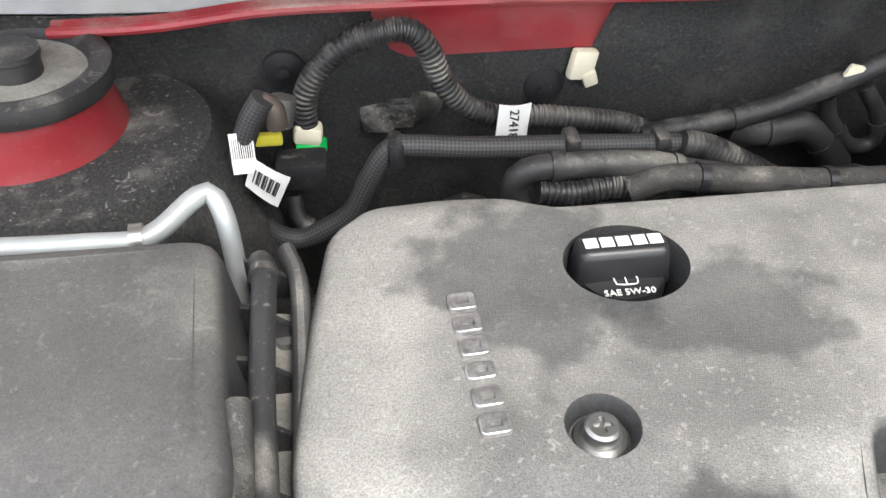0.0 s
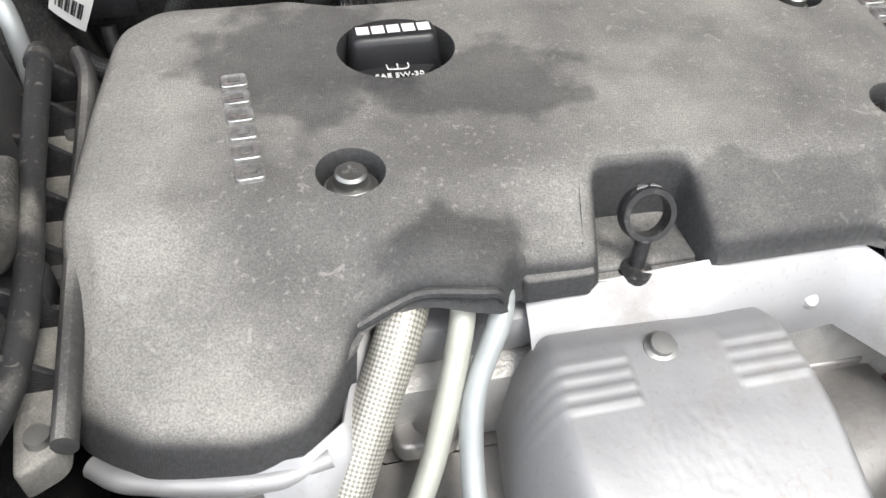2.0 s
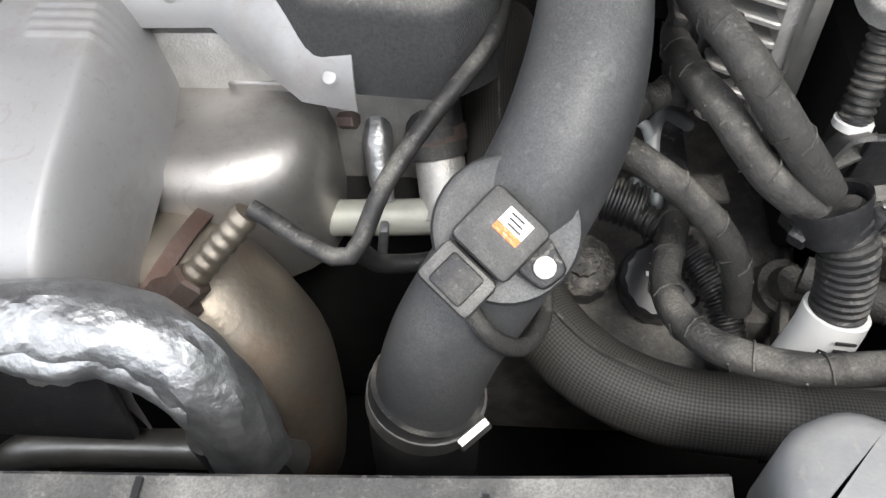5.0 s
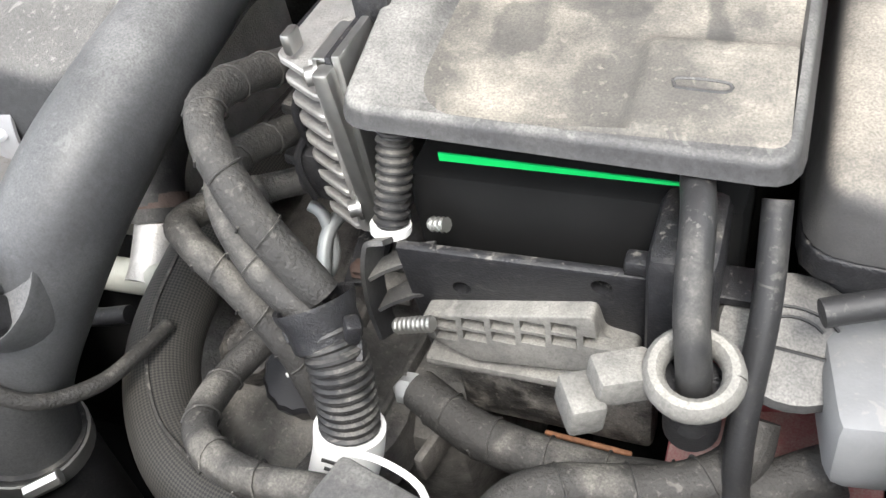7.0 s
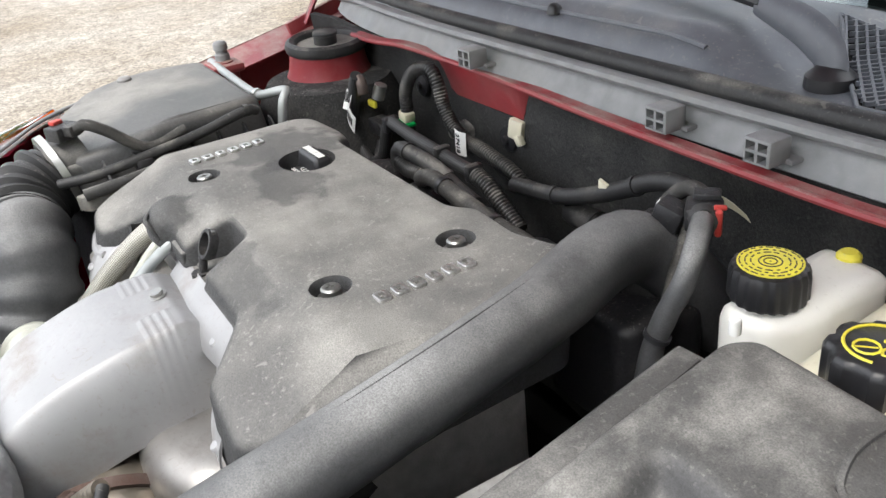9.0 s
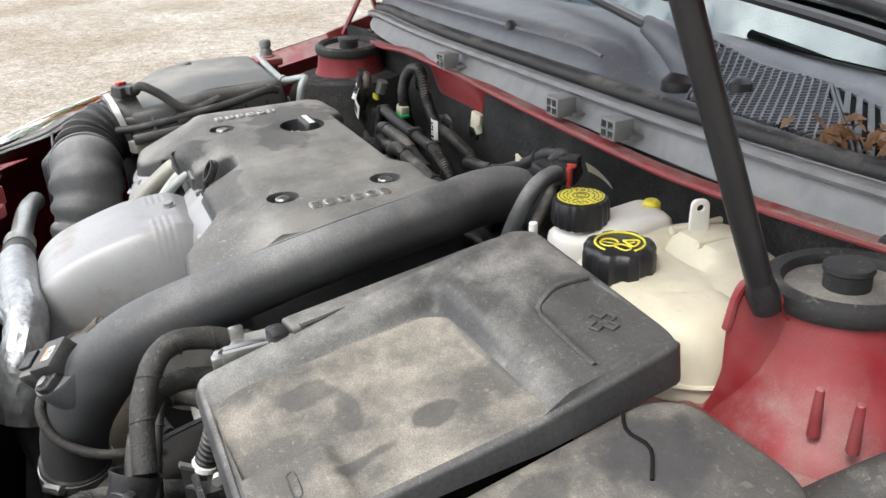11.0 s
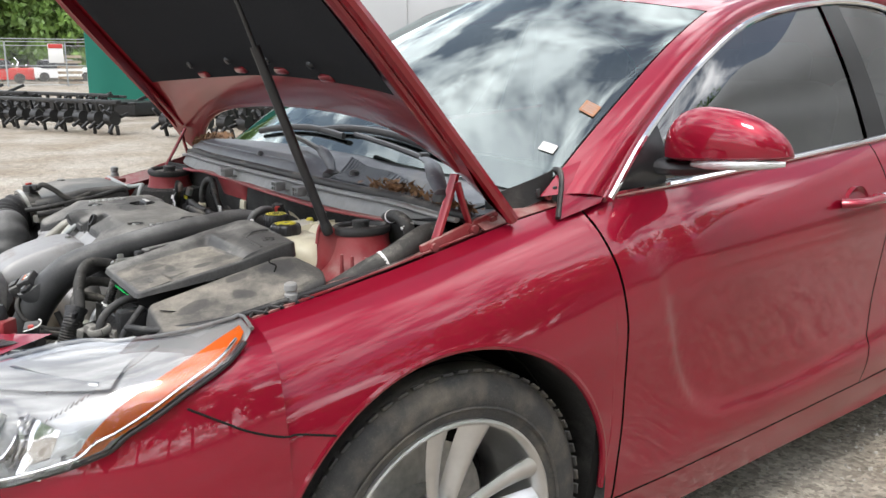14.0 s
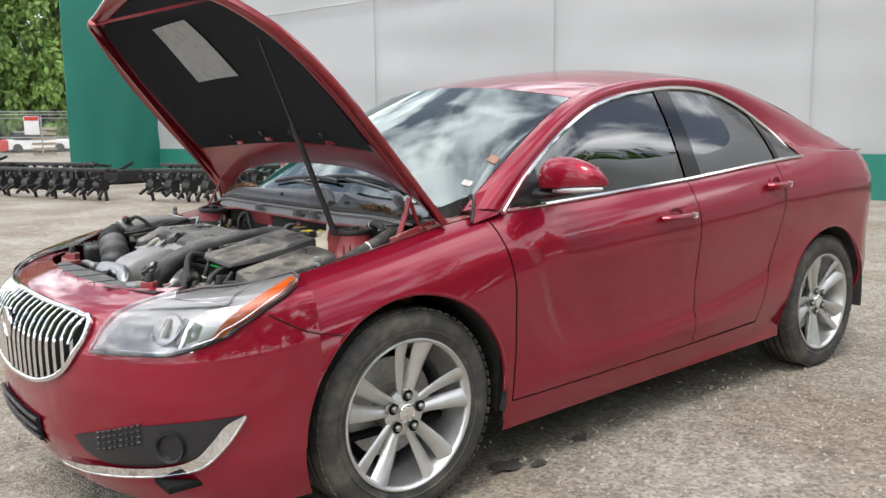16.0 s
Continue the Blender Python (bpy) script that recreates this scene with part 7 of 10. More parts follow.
part("lever_plate", box((0.352, -0.358, 0.654), (0.026, 0.052, 0.006), 0.002, (14, 0, 4)), "plastic", block, "black lever plate")
part("lever_bolt", lathe([(0, 0), (0.0085, 0), (0.0085, 0.002), (0.006, 0.002), (0.006, 0.006), (0, 0.007)], Matrix.Translation((0.351, -0.374, 0.653)) @ pose(0, 0, 0, 14, 0, 0), 6), "rust", block, "brassy bolt")
part("shift_shelf", box((0.376, -0.380, 0.648), (0.030, 0.024, 0.006), 0.002, (0, 4, 6)), "gearcast", block)
part("loop_rod", tube([(0.322, -0.366, 0.700), (0.331, -0.368, 0.694), (0.338, -0.378, 0.672), (0.334, -0.388, 0.660), (0.323, -0.390, 0.664)], 0.0042, 10, 0.005), "galv", block, "bent grey rod")
part("pump_body", lathe([(0, 0), (0.020, 0), (0.021, 0.004), (0.021, 0.026), (0.017, 0.030), (0.010, 0.031), (0.010, 0.036), (0, 0.037)], Matrix.Translation((0.292, -0.430, 0.610)) @ pose(0, 0, 0, 18, 0, 0), 24, (12, 0.001)), "grime", block, "ribbed black pump cap")
part("valve_cover_edge", box((-0.07, -0.33, 0.785), (0.5, 0.05, 0.03), 0.008), "silver", block)
part("intake_manifold", join(*[tube([(-0.22 + 0.1 * k, -0.13, 0.76), (-0.22 + 0.1 * k, -0.05, 0.77), (-0.22 + 0.1 * k, 0.0, 0.70)], 0.028, 12, 0.02) for k in range(4)]), "plastic", block, "black intake runners")

# shield plates below the front edge of the cover
def strip(tops, lows, bulge):
    n = len(tops) - 1

    def at(u, v):
        k = min(n - 1, int(u * n))
        q = u * n - k
        return Vector(tops[k]).lerp(Vector(tops[k + 1]), q).lerp(Vector(lows[k]).lerp(Vector(lows[k + 1]), q), v) + Vector((0, -bulge * math.sin(math.pi * v), 0))
    return surf(at, 6 * n, 8, 0.002)


man = thing("manifold_shield", "bare aluminium shield plate under the engine cover edge", "heat shield", at=(-0.03, -0.37, 0.74))
part("plate", strip([(-0.116, -0.343, 0.812), (-0.10, -0.348, 0.812), (-0.02, -0.350, 0.82), (0.068, -0.350, 0.82), (0.10, -0.378, 0.805), (0.150, -0.392, 0.797)],
                    [(-0.116, -0.378, 0.772), (-0.10, -0.385, 0.765), (-0.02, -0.380, 0.780), (0.060, -0.372, 0.775), (0.116, -0.404, 0.746), (0.150, -0.408, 0.742)], 0.006), "silver", man)
part("corner_plate", strip([(-0.258, -0.407, 0.792), (-0.236, -0.408, 0.794), (-0.216, -0.396, 0.798), (-0.206, -0.366, 0.806), (-0.200, -0.350, 0.812)],
                           [(-0.251, -0.430, 0.752), (-0.231, -0.431, 0.756), (-0.213, -0.409, 0.783), (-0.199, -0.374, 0.796), (-0.192, -0.352, 0.806)], 0.003), "silver", man, "folded corner of the shield")
for p in ((0.136, -0.405, 0.766), (-0.241, -0.4235, 0.773), (0.04, -0.368, 0.796)):
    part("rivet", lathe([(0, 0), (0.0055, 0), (0.004, 0.002), (0, 0.0025)], Matrix.Translation(p) @ pose(0, 0, 0, 35, 0, 0), 12), "silver", man)
part("foil_edge", tube([(-0.332, -0.385, 0.778), (-0.318, -0.396, 0.780), (-0.29, -0.405, 0.782), (-0.25, -0.411, 0.784), (-0.224, -0.407, 0.788)], 0.0055, 10, 0.004, wobble=0.35), "silver", man, "crumpled foil edge")
man2 = thing("exhaust_manifold", "pressed aluminium exhaust manifold cover with heat stains", "exhaust manifold", at=(0, -0.38, 0.62))
part("right_lobe", prism(rounded([(-0.02, -0.34), (0.125, -0.34), (0.125, -0.43), (0.06, -0.46), (-0.02, -0.45)], 0.04, 5), 0.62, 0.725, 0.03), "manifold", man2, "rounded aluminium cover")
part("left_lobe", prism(rounded([(-0.225, -0.35), (-0.09, -0.35), (-0.09, -0.45), (-0.19, -0.455), (-0.225, -0.43)], 0.035, 5), 0.62, 0.722, 0.03), "manifold", man2)
part("back_plate", strip([(-0.205, -0.338, 0.806), (-0.16, -0.336, 0.808), (-0.118, -0.336, 0.806)], [(-0.205, -0.362, 0.715), (-0.16, -0.358, 0.715), (-0.118, -0.358, 0.715)], 0.004), "manifold", man2, "stained flange plate")
part("hole_lug", cut(prism(rounded([(-0.190, -0.350), (-0.154, -0.350), (-0.154, -0.386), (-0.190, -0.386)], 0.010), 0.732, 0.744, 0.003), [lathe([(0, 0.70), (0.0085, 0.70), (0.0085, 0.78), (0, 0.78)], Matrix.Translation((-0.170, -0.371, 0)), 20)]), "manifold", man2, "lug with a bolt hole")
part("lug", prism(rounded([(0.055, -0.335), (0.105, -0.335), (0.105, -0.372), (0.055, -0.372)], 0.010), 0.70, 0.732, 0.003), "manifold", man2)
part("lug_bolt", lathe([(0, 0), (0.010, 0), (0.010, 0.003), (0.0065, 0.003), (0.0065, 0.012), (0, 0.012)], Matrix.Translation((0.082, -0.355, 0.732)), 6), "bolt", man2)
part("thermostat_housing", prism(rounded([(-0.305, -0.37), (-0.245, -0.37), (-0.24, -0.42), (-0.30, -0.42)], 0.012), 0.70, 0.768, 0.008), "cast", block, "cast housing at the block's end")
part("housing_stub", tube([(-0.262, -0.425, 0.728), (-0.225, -0.428, 0.722)], 0.013, 16, 0.008), "cast", block)
part("drain_tube", tube([(-0.200, -0.438, 0.655), (-0.200, -0.438, 0.699)], 0.0065, 12, 0.008), "rubber", block)

# turbo heat shield
def shield(u, v):
    """u across, v from the back edge down over the front."""
    y = smooth_line([(0, -0.366), (0.1, -0.385), (0.3, -0.43), (0.55, -0.495), (0.75, -0.540), (0.88, -0.556), (1, -0.558)])(v)
    z = smooth_line([(0, 0.798), (0.1, 0.806), (0.3, 0.803), (0.55, 0.788), (0.75, 0.765), (0.88, 0.735), (1, 0.675)])(v)
    w = smooth_line([(0, 0.078), (0.3, 0.086), (0.6, 0.082), (1, 0.074)])(v)
    t = 2 * u - 1
    drop = 0.0
    if abs(t) > 0.72:
        q = (abs(t) - 0.72) / 0.28
        drop = 0.085 * q ** 1.5
        x = w * (0.72 + 0.28 * math.sin(q * math.pi / 2) * 0.95) * math.copysign(1, t)
    else:
        x = w * t
    dent = 0.0007 * noise.noise((u * 7, v * 7, 3)) + (0.0011 * math.exp(-((v - 0.13 - 0.035 * (round((v - 0.13) / 0.035))) / 0.012) ** 2) if 0.10 < v < 0.24 and abs(t) > 0.30 else 0)
    if 0.25 < v < 0.8 and abs(t + 0.1) < 0.45:
        dent -= 0.0008 * max(0.0, noise.noise((u * 60, v * 84, 9)) - 0.16) * math.exp(-((t + 0.1) / 0.28) ** 2 - ((v - 0.5) / 0.2) ** 2) * 2.5
    return Vector((-0.052 + x, y, z - drop + dent))


hs = thing("turbo_heat_shield", "domed silver aluminium turbo heat shield with dents and grime", "heat shield", at=(-0.055, -0.46, 0.68))
part("dome", surf(shield, 110, 110, 0.002), "silver", hs, "pressed aluminium dome")
part("shield_bolt", lathe([(0, 0), (0.0088, 0), (0.0088, 0.0012), (0.0062, 0.002), (0.0062, 0.0055), (0, 0.006)], Matrix.Translation((-0.058, -0.389, 0.8055)) @ pose(0, 0, 0, 10, 0, 0), 12), "bolt", hs)
part("lower_plate", box((-0.034, -0.577, 0.682), (0.140, 0.008, 0.060), 0.004, (-8, 0, 0)), "plastic", hs, "dark lower plate")
for p in ((-0.047, -0.577, 0.716), (0.005, -0.577, 0.720)):
    part("lower_bolt", lathe([(0, 0), (0.0085, 0), (0.0085, 0.002), (0.0055, 0.002), (0.0055, 0.006), (0, 0.007)], Matrix.Translation(p) @ pose(0, 0, 0, 60, 0, 0), 8), "bolt", hs)

cat = thing("catalyst_pipe", "heat-stained steel exhaust elbow beside the turbo", "exhaust", at=(0.06, -0.5, 0.5))
part("elbow", tube([(0.0, -0.465, 0.665), (0.04, -0.483, 0.660), (0.068, -0.502, 0.620), (0.078, -0.515, 0.55), (0.08, -0.52, 0.5)], [0.036, 0.050, 0.058, 0.054, 0.045], 30, 0.008), "elbowsteel", cat, "discoloured steel elbow")
part("flange", lathe([(0, 0), (0.062, 0), (0.062, 0.01), (0, 0.012)], axis_to((0.03, -0.485, 0.655), (-0.02, -0.47, 0.68)), 24), "rust", cat)
for dx, dy in ((0.03, -0.04), (0.035, 0.045)):
    part("flange_bolt", rod((0.045 + dx * 0.2, -0.475 + dy, 0.69), (0.06, -0.48 + dy, 0.70), 0.008, seg=6), "bolt", cat)
o2 = thing("oxygen_sensor", "rusty hexagonal oxygen sensor with a grey lead", "oxygen sensor", at=(0.06, -0.50, 0.70))
S0, S1 = Vector((0.052, -0.522, 0.700)), Vector((0.103, -0.489, 0.748))
part("hex", lathe([(0, 0), (0.017, 0), (0.017, 0.008), (0.012, 0.010), (0.0125, 0.022), (0.010, 0.024), (0, 0.024)], axis_to(S0, S1), 6), "rust", o2)
part("barrel", tube([S0.lerp(S1, 0.28), S0.lerp(S1, 0.95)], 0.0085, 14, 0.01, rib=0.0009, pitch=0.008), "elbowsteel", o2, "ringed steel barrel")
part("lead", tube([S1, (0.116, -0.495, 0.744), (0.135, -0.504, 0.736), (0.153, -0.509, 0.732), (0.163, -0.505, 0.740), (0.175, -0.483, 0.760), (0.196, -0.450, 0.775), (0.228, -0.403, 0.790), (0.235, -0.36, 0.785)], 0.0052, 10, 0.01), "rubber", o2, "grey sleeved lead")
wp = thing("coolant_pipe", "plated steel coolant pipe with an elbow fitting", "coolant pipe", at=(0.15, -0.42, 0.62))
part("pipe", tube([(-0.02, -0.418, 0.635), (0.055, -0.412, 0.640), (0.108, -0.409, 0.641), (0.173, -0.410, 0.646), (0.216, -0.412, 0.653)], 0.0128, 16, 0.01), "zinc", wp, "pale plated pipe")
part("fitting", tube([(0.199, -0.416, 0.646), (0.198, -0.398, 0.655), (0.193, -0.374, 0.671)], [0.0165, 0.0175, 0.0170], 18, 0.006), "cast", wp, "cast elbow")
part("hose", tube([(0.193, -0.375, 0.671), (0.187, -0.352, 0.698), (0.182, -0.310, 0.720)], 0.0205, 18, 0.01), "rubber", wp, "black coolant hose")
part("hose_ring", tube([(0.1915, -0.369, 0.677), (0.1895, -0.362, 0.685)], 0.0218, 18, 0.004), "rust", wp, "rusty hose clip")
part("print_bars", join(*[box((0.190, -0.357 + 0.005 * k, 0.7165 + 0.003 * k), (0.003, 0.002, 0.0006), 0, (25, 0, 0)) for k in range(4)]), "white", wp)
part("foil_line", tube([(0.157, -0.404, 0.655), (0.153, -0.384, 0.680), (0.152, -0.354, 0.700), (0.150, -0.300, 0.712)], 0.0095, 12, 0.004, wobble=0.3), "foil", wp, "foil-wrapped line")
part("loom_clip", tube([(0.150, -0.47, 0.69), (0.160, -0.462, 0.664), (0.185, -0.455, 0.655), (0.215, -0.45, 0.660)], 0.0065, 10, 0.006), "rubber", wp, "black branch hose")
part("foil_tab", box((0.163, -0.452, 0.672), (0.006, 0.010, 0.034), 0.002, (0, 8, 0)), "foil", wp)
for dx in (0, 0.022):
    part("engine_stud", rod((0.128 + dx * 0.2, -0.372 + dx, 0.70), (0.140 + dx * 0.2, -0.376 + dx, 0.704), 0.006, seg=6), "rust", wp)
lp = thing("lower_pipe", "bare bent steel pipe low at the front", "pipe", at=(0, -0.6, 0.55))
part("pipe", tube([(-0.078, -0.574, 0.54), (-0.075, -0.574, 0.585), (-0.05, -0.570, 0.60), (0.02, -0.567, 0.602), (0.085, -0.567, 0.604), (0.11, -0.56, 0.58)], 0.0125, 14, 0.01), "alu", lp)

# wastegate actuator
act = thing("wastegate_actuator", "plated steel wastegate canister with a rod", "actuator", at=(-0.21, -0.52, 0.68))
A0, A1 = Vector((-0.248, -0.503, 0.697)), Vector((-0.176, -0.509, 0.712))
part("canister", lathe([(0, 0), (0.028, 0), (0.034, 0.006), (0.035, 0.028), (0.040, 0.030), (0.040, 0.034), (0.035, 0.036), (0.034, 0.060), (0.029, 0.066), (0.022, 0.068), (0.022, 0.084), (0.0, 0.084)], axis_to(A0, A1) @ Matrix.Diagonal((0.92, 0.92, 1, 1)), 36), "zinc", act, "yellowish plated canister")
part("rod", tube([A0.lerp(A1, 1.1), (-0.135, -0.508, 0.722), (-0.11, -0.505, 0.724)], 0.0035, 10, 0.02), "steel", act)
part("bracket", prism(rounded([(-0.03, -0.035), (0.03, -0.035), (0.034, 0.0), (0.075, 0.004), (0.075, 0.018), (0.02, 0.03), (-0.03, 0.03)], 0.008), -0.002, 0.002, 0.001, m=Matrix.Translation((-0.190, -0.500, 0.706)) @ pose(0, 0, 0, 0, 90, 0) @ pose(0, 0, 0, 0, 0, 90)), "zinc", act, "pressed mounting bracket")
part("clip_foot", prism(rounded([(-0.196, -0.446), (-0.168, -0.430), (-0.164, -0.442), (-0.190, -0.462)], 0.004), 0.704, 0.710, 0.002), "zinc", act)
part("cross_tube", tube([(-0.185, -0.456, 0.690), (-0.150, -0.456, 0.690)], 0.0125, 16, 0.008), "cast", act)
part("down_tube", tube([(-0.147, -0.470, 0.700), (-0.148, -0.495, 0.66), (-0.150, -0.52, 0.60)], 0.016, 16, 0.008), "manifold", act)
part("nipple", tube([A0, (-0.256, -0.505, 0.695), (-0.264, -0.512, 0.688)], [0.006, 0.004, 0.0055], 10, 0.004), "steel", act)

# pipes from under the cover
bh = thing("braided_hose", "steel-braided hose with a crimped end", "hose", at=(-0.21, -0.40, 0.72))
part("braid", tube([(-0.172, -0.335, 0.825), (-0.185, -0.365, 0.815), (-0.212, -0.405, 0.775), (-0.233, -0.437, 0.735)], 0.0115, 20, 0.006), "steelbraid", bh, "woven steel braid")
part("ferrule", tube([(-0.233, -0.437, 0.735), (-0.244, -0.454, 0.710)], 0.013, 18, 0.006), "alu", bh, "crimped ferrule")
part("collar", tube([(-0.168, -0.325, 0.827), (-0.174, -0.340, 0.823)], 0.0125, 18, 0.006), "alu", bh)
part("hose_end", tube([(-0.246, -0.457, 0.706), (-0.262, -0.47, 0.685), (-0.29, -0.47, 0.67)], 0.015, 14, 0.01), "rubber", bh, "black rubber end")
for nm, pts, r, mt in (("oil_feed_pipe", [(-0.148, -0.33, 0.825), (-0.152, -0.36, 0.815), (-0.172, -0.40, 0.765), (-0.190, -0.425, 0.728), (-0.192, -0.445, 0.715), (-0.185, -0.46, 0.708)], 0.0065, "zinc"),
                       ("vent_pipe", [(-0.130, -0.34, 0.828), (-0.132, -0.36, 0.815), (-0.151, -0.387, 0.786), (-0.157, -0.42, 0.755), (-0.156, -0.465, 0.722), (-0.143, -0.488, 0.712), (-0.120, -0.505, 0.708), (-0.10, -0.51, 0.70)], 0.0062, "galv")):
    e = thing(nm, "thin bent metal pipe beside the turbo shield", "pipe", group="metal pipes at the turbo", at=pts[0])
    part("pipe", tube(pts, r, 12, 0.008), mt, e)
    part("fitting", lathe([(0, 0), (0.011, 0), (0.012, 0.006), (0.009, 0.010), (0.0095, 0.018), (0, 0.018)], axis_to(pts[-1], pts[-2]), 14), "steel", e)

# foil-wrapped hose along the front
fo = thing("foil_wrapped_hose", "hose in a crumpled silver foil sleeve with an aluminium pipe end", "hose", at=(-0.05, -0.575, 0.72))


def foil_sleeve(pts, r):
    path, _ = resample(catmull(pts, 12), 0.004)
    bm = bmesh.new()
    seg = 30
    rings = []
    for i, p in enumerate(path):
        t = (path[min(i + 1, len(path) - 1)] - path[max(i - 1, 0)]).normalized()
        nx = t.cross(Vector((0, 0, 1))).normalized()
        ny = nx.cross(t)
        ring = []
        for j in range(seg):
            q = 2 * math.pi * j / seg
            e = 0.5 + 0.5 * min(1.0, max(0.0, (p.x + 0.03) / 0.06))
            w = 1.03 + 0.05 * noise.noise(Vector((i * 0.06, math.cos(q) * 1.3, math.sin(q) * 1.3))) + 0.15 * e * abs(noise.noise(Vector((i * 0.16, math.cos(q) * 3, math.sin(q) * 3 + 7)))) + 0.035 * e * noise.noise(Vector((i * 0.5, math.cos(q) * 7, math.sin(q) * 7)))
            ring.append(bm.verts.new(p + (nx * math.cos(q) + ny * math.sin(q)) * r * w + Vector((0, 0, -0.006 * max(0, math.cos(q + 2.3))))))
        rings.append(ring)
    for a, b in zip(rings, rings[1:]):
        for j in range(seg):
            bm.faces.new((a[j], a[(j + 1) % seg], b[(j + 1) % seg], b[j]))
    return bm


part("foil_sleeve", foil_sleeve([(-0.132, -0.577, 0.744), (-0.087, -0.575, 0.748), (-0.024, -0.571, 0.752), (0.029, -0.567, 0.750), (0.058, -0.566, 0.742), (0.082, -0.573, 0.726), (0.096, -0.581, 0.696), (0.104, -0.590, 0.655)], 0.0208), "foil", fo, "crumpled foil sleeve", angle=24)
FLAP_T = [(-0.132, -0.592, 0.757), (-0.087, -0.591, 0.761), (-0.024, -0.587, 0.764), (-0.006, -0.586, 0.764)]
FLAP_B = [(-0.136, -0.606, 0.727), (-0.088, -0.604, 0.731), (-0.026, -0.598, 0.737), (-0.008, -0.588, 0.748)]
FLAP2_T = [(-0.006, -0.586, 0.764), (0.030, -0.583, 0.761), (0.062, -0.580, 0.752), (0.088, -0.586, 0.730)]
FLAP2_B = [(-0.004, -0.587, 0.748), (0.028, -0.592, 0.738), (0.050, -0.586, 0.735), (0.086, -0.599, 0.712)]


def flap(tops, lows):
    a, b = catmull(tops, 10), catmull(lows, 10)

    def f(u, v):
        k = min(len(a) - 1, int(round(u * (len(a) - 1))))
        p = a[k].lerp(b[k], v)
        return p + Vector((0, -0.006 * math.sin(math.pi * v * 0.9), 0.002 * noise.noise(p * 90))) + Vector((0, 0.0035 * noise.noise(p * 55 + Vector((3, 1, 2))) * v, 0.0022 * noise.noise(p * 140) * v))
    return surf(f, 30, 12, 0.0008)


part("foil_flap", flap(FLAP_T, FLAP_B), "foil", fo, "loose hem of the foil sleeve", angle=24)
part("foil_flap", flap(FLAP2_T, FLAP2_B), "foil", fo, "crumpled torn foil", angle=24)
part("stitched_hem", tube([Vector(p) + Vector((0, -0.001, 0.001)) for p in FLAP_B[:3]], 0.0024, 8, 0.0035, wobble=0.5, flat=0.6), "foil", fo, "stitched hem")
part("rubber_hose", tube([(-0.19, -0.578, 0.735), (-0.13, -0.577, 0.742)], 0.0195, 18, 0.01), "rubber", fo, "black rubber hose")
part("crimp", tube([(-0.225, -0.578, 0.732), (-0.185, -0.578, 0.736)], 0.0205, 18, 0.006, wobble=0.05), "alu", fo, "crimped aluminium sleeve")
part("pipe", tube([(-0.44, -0.56, 0.72), (-0.36, -0.57, 0.730), (-0.22, -0.578, 0.733)], 0.0145, 16, 0.01), "alu", fo, "bare aluminium pipe")
part("hose_tail", tube([(0.087, -0.586, 0.68), (0.092, -0.585, 0.62), (0.10, -0.57, 0.55)], 0.016, 14, 0.01), "rubber", fo)

# charge pipe with its sensor
cp = thing("charge_pipe", "large glossy black plastic charge pipe with a clamp and sensor", "charge pipe", at=(0.25, -0.3, 0.6))
CP = [(0.248, 0.035, 0.74), (0.230, 0.002, 0.800), (0.212, -0.040, 0.838), (0.224, -0.092, 0.851), (0.252, -0.162, 0.854), (0.274, -0.254, 0.852), (0.282, -0.34, 0.841), (0.281, -0.42, 0.824), (0.268, -0.475, 0.796), (0.240, -0.510, 0.748), (0.208, -0.534, 0.69), (0.194, -0.543, 0.63), (0.191, -0.547, 0.57)]
part("pipe", tube(CP, [0.028, 0.030, 0.031, 0.030, 0.028, 0.027, 0.027, 0.028, 0.031, 0.032, 0.032, 0.031, 0.030], 36, 0.006), "pipe", cp, "smooth black plastic pipe")
part("mould_seam", tube([Vector(p) + Vector((-0.004, 0, 0.0268)) for p in CP[2:8]], 0.0012, 6, 0.01), "pipe", cp)
part("coupler", tube([(0.1975, -0.541, 0.652), (0.194, -0.543, 0.63), (0.190, -0.548, 0.52)], 0.0345, 28, 0.008), "rubber", cp, "black rubber coupler")
part("clamp", tube([(0.1965, -0.5415, 0.646), (0.1945, -0.5425, 0.634)], 0.0360, 32, 0.004), "steel", cp, "worm-drive hose clamp")
part("clamp_screw", rod((0.216, -0.572, 0.640), (0.232, -0.557, 0.642), 0.0055, seg=8), "steel", cp)
SD = Vector((-0.029, -0.026, -0.018)).normalized()
SN = Vector((0.02, -0.55, 0.80))
SN = (SN - SD * SN.dot(SD)).normalized()
SX = (-SD).cross(SN)
SC = Vector((0.240, -0.508, 0.757)) + SN * 0.028
sm = Matrix(((SX.x, -SD.x, SN.x, SC.x), (SX.y, -SD.y, SN.y, SC.y), (SX.z, -SD.z, SN.z, SC.z), (0, 0, 0, 1))) @ Matrix.Diagonal((0.96, 0.96, 0.96, 1))
seat = part("sensor_seat", lathe([(0, -0.03), (0.035, -0.03), (0.0375, 0.0), (0.036, 0.003), (0.033, 0.0015), (0, 0.0015)], sm, 36), "pipe", cp, "round sensor seat")
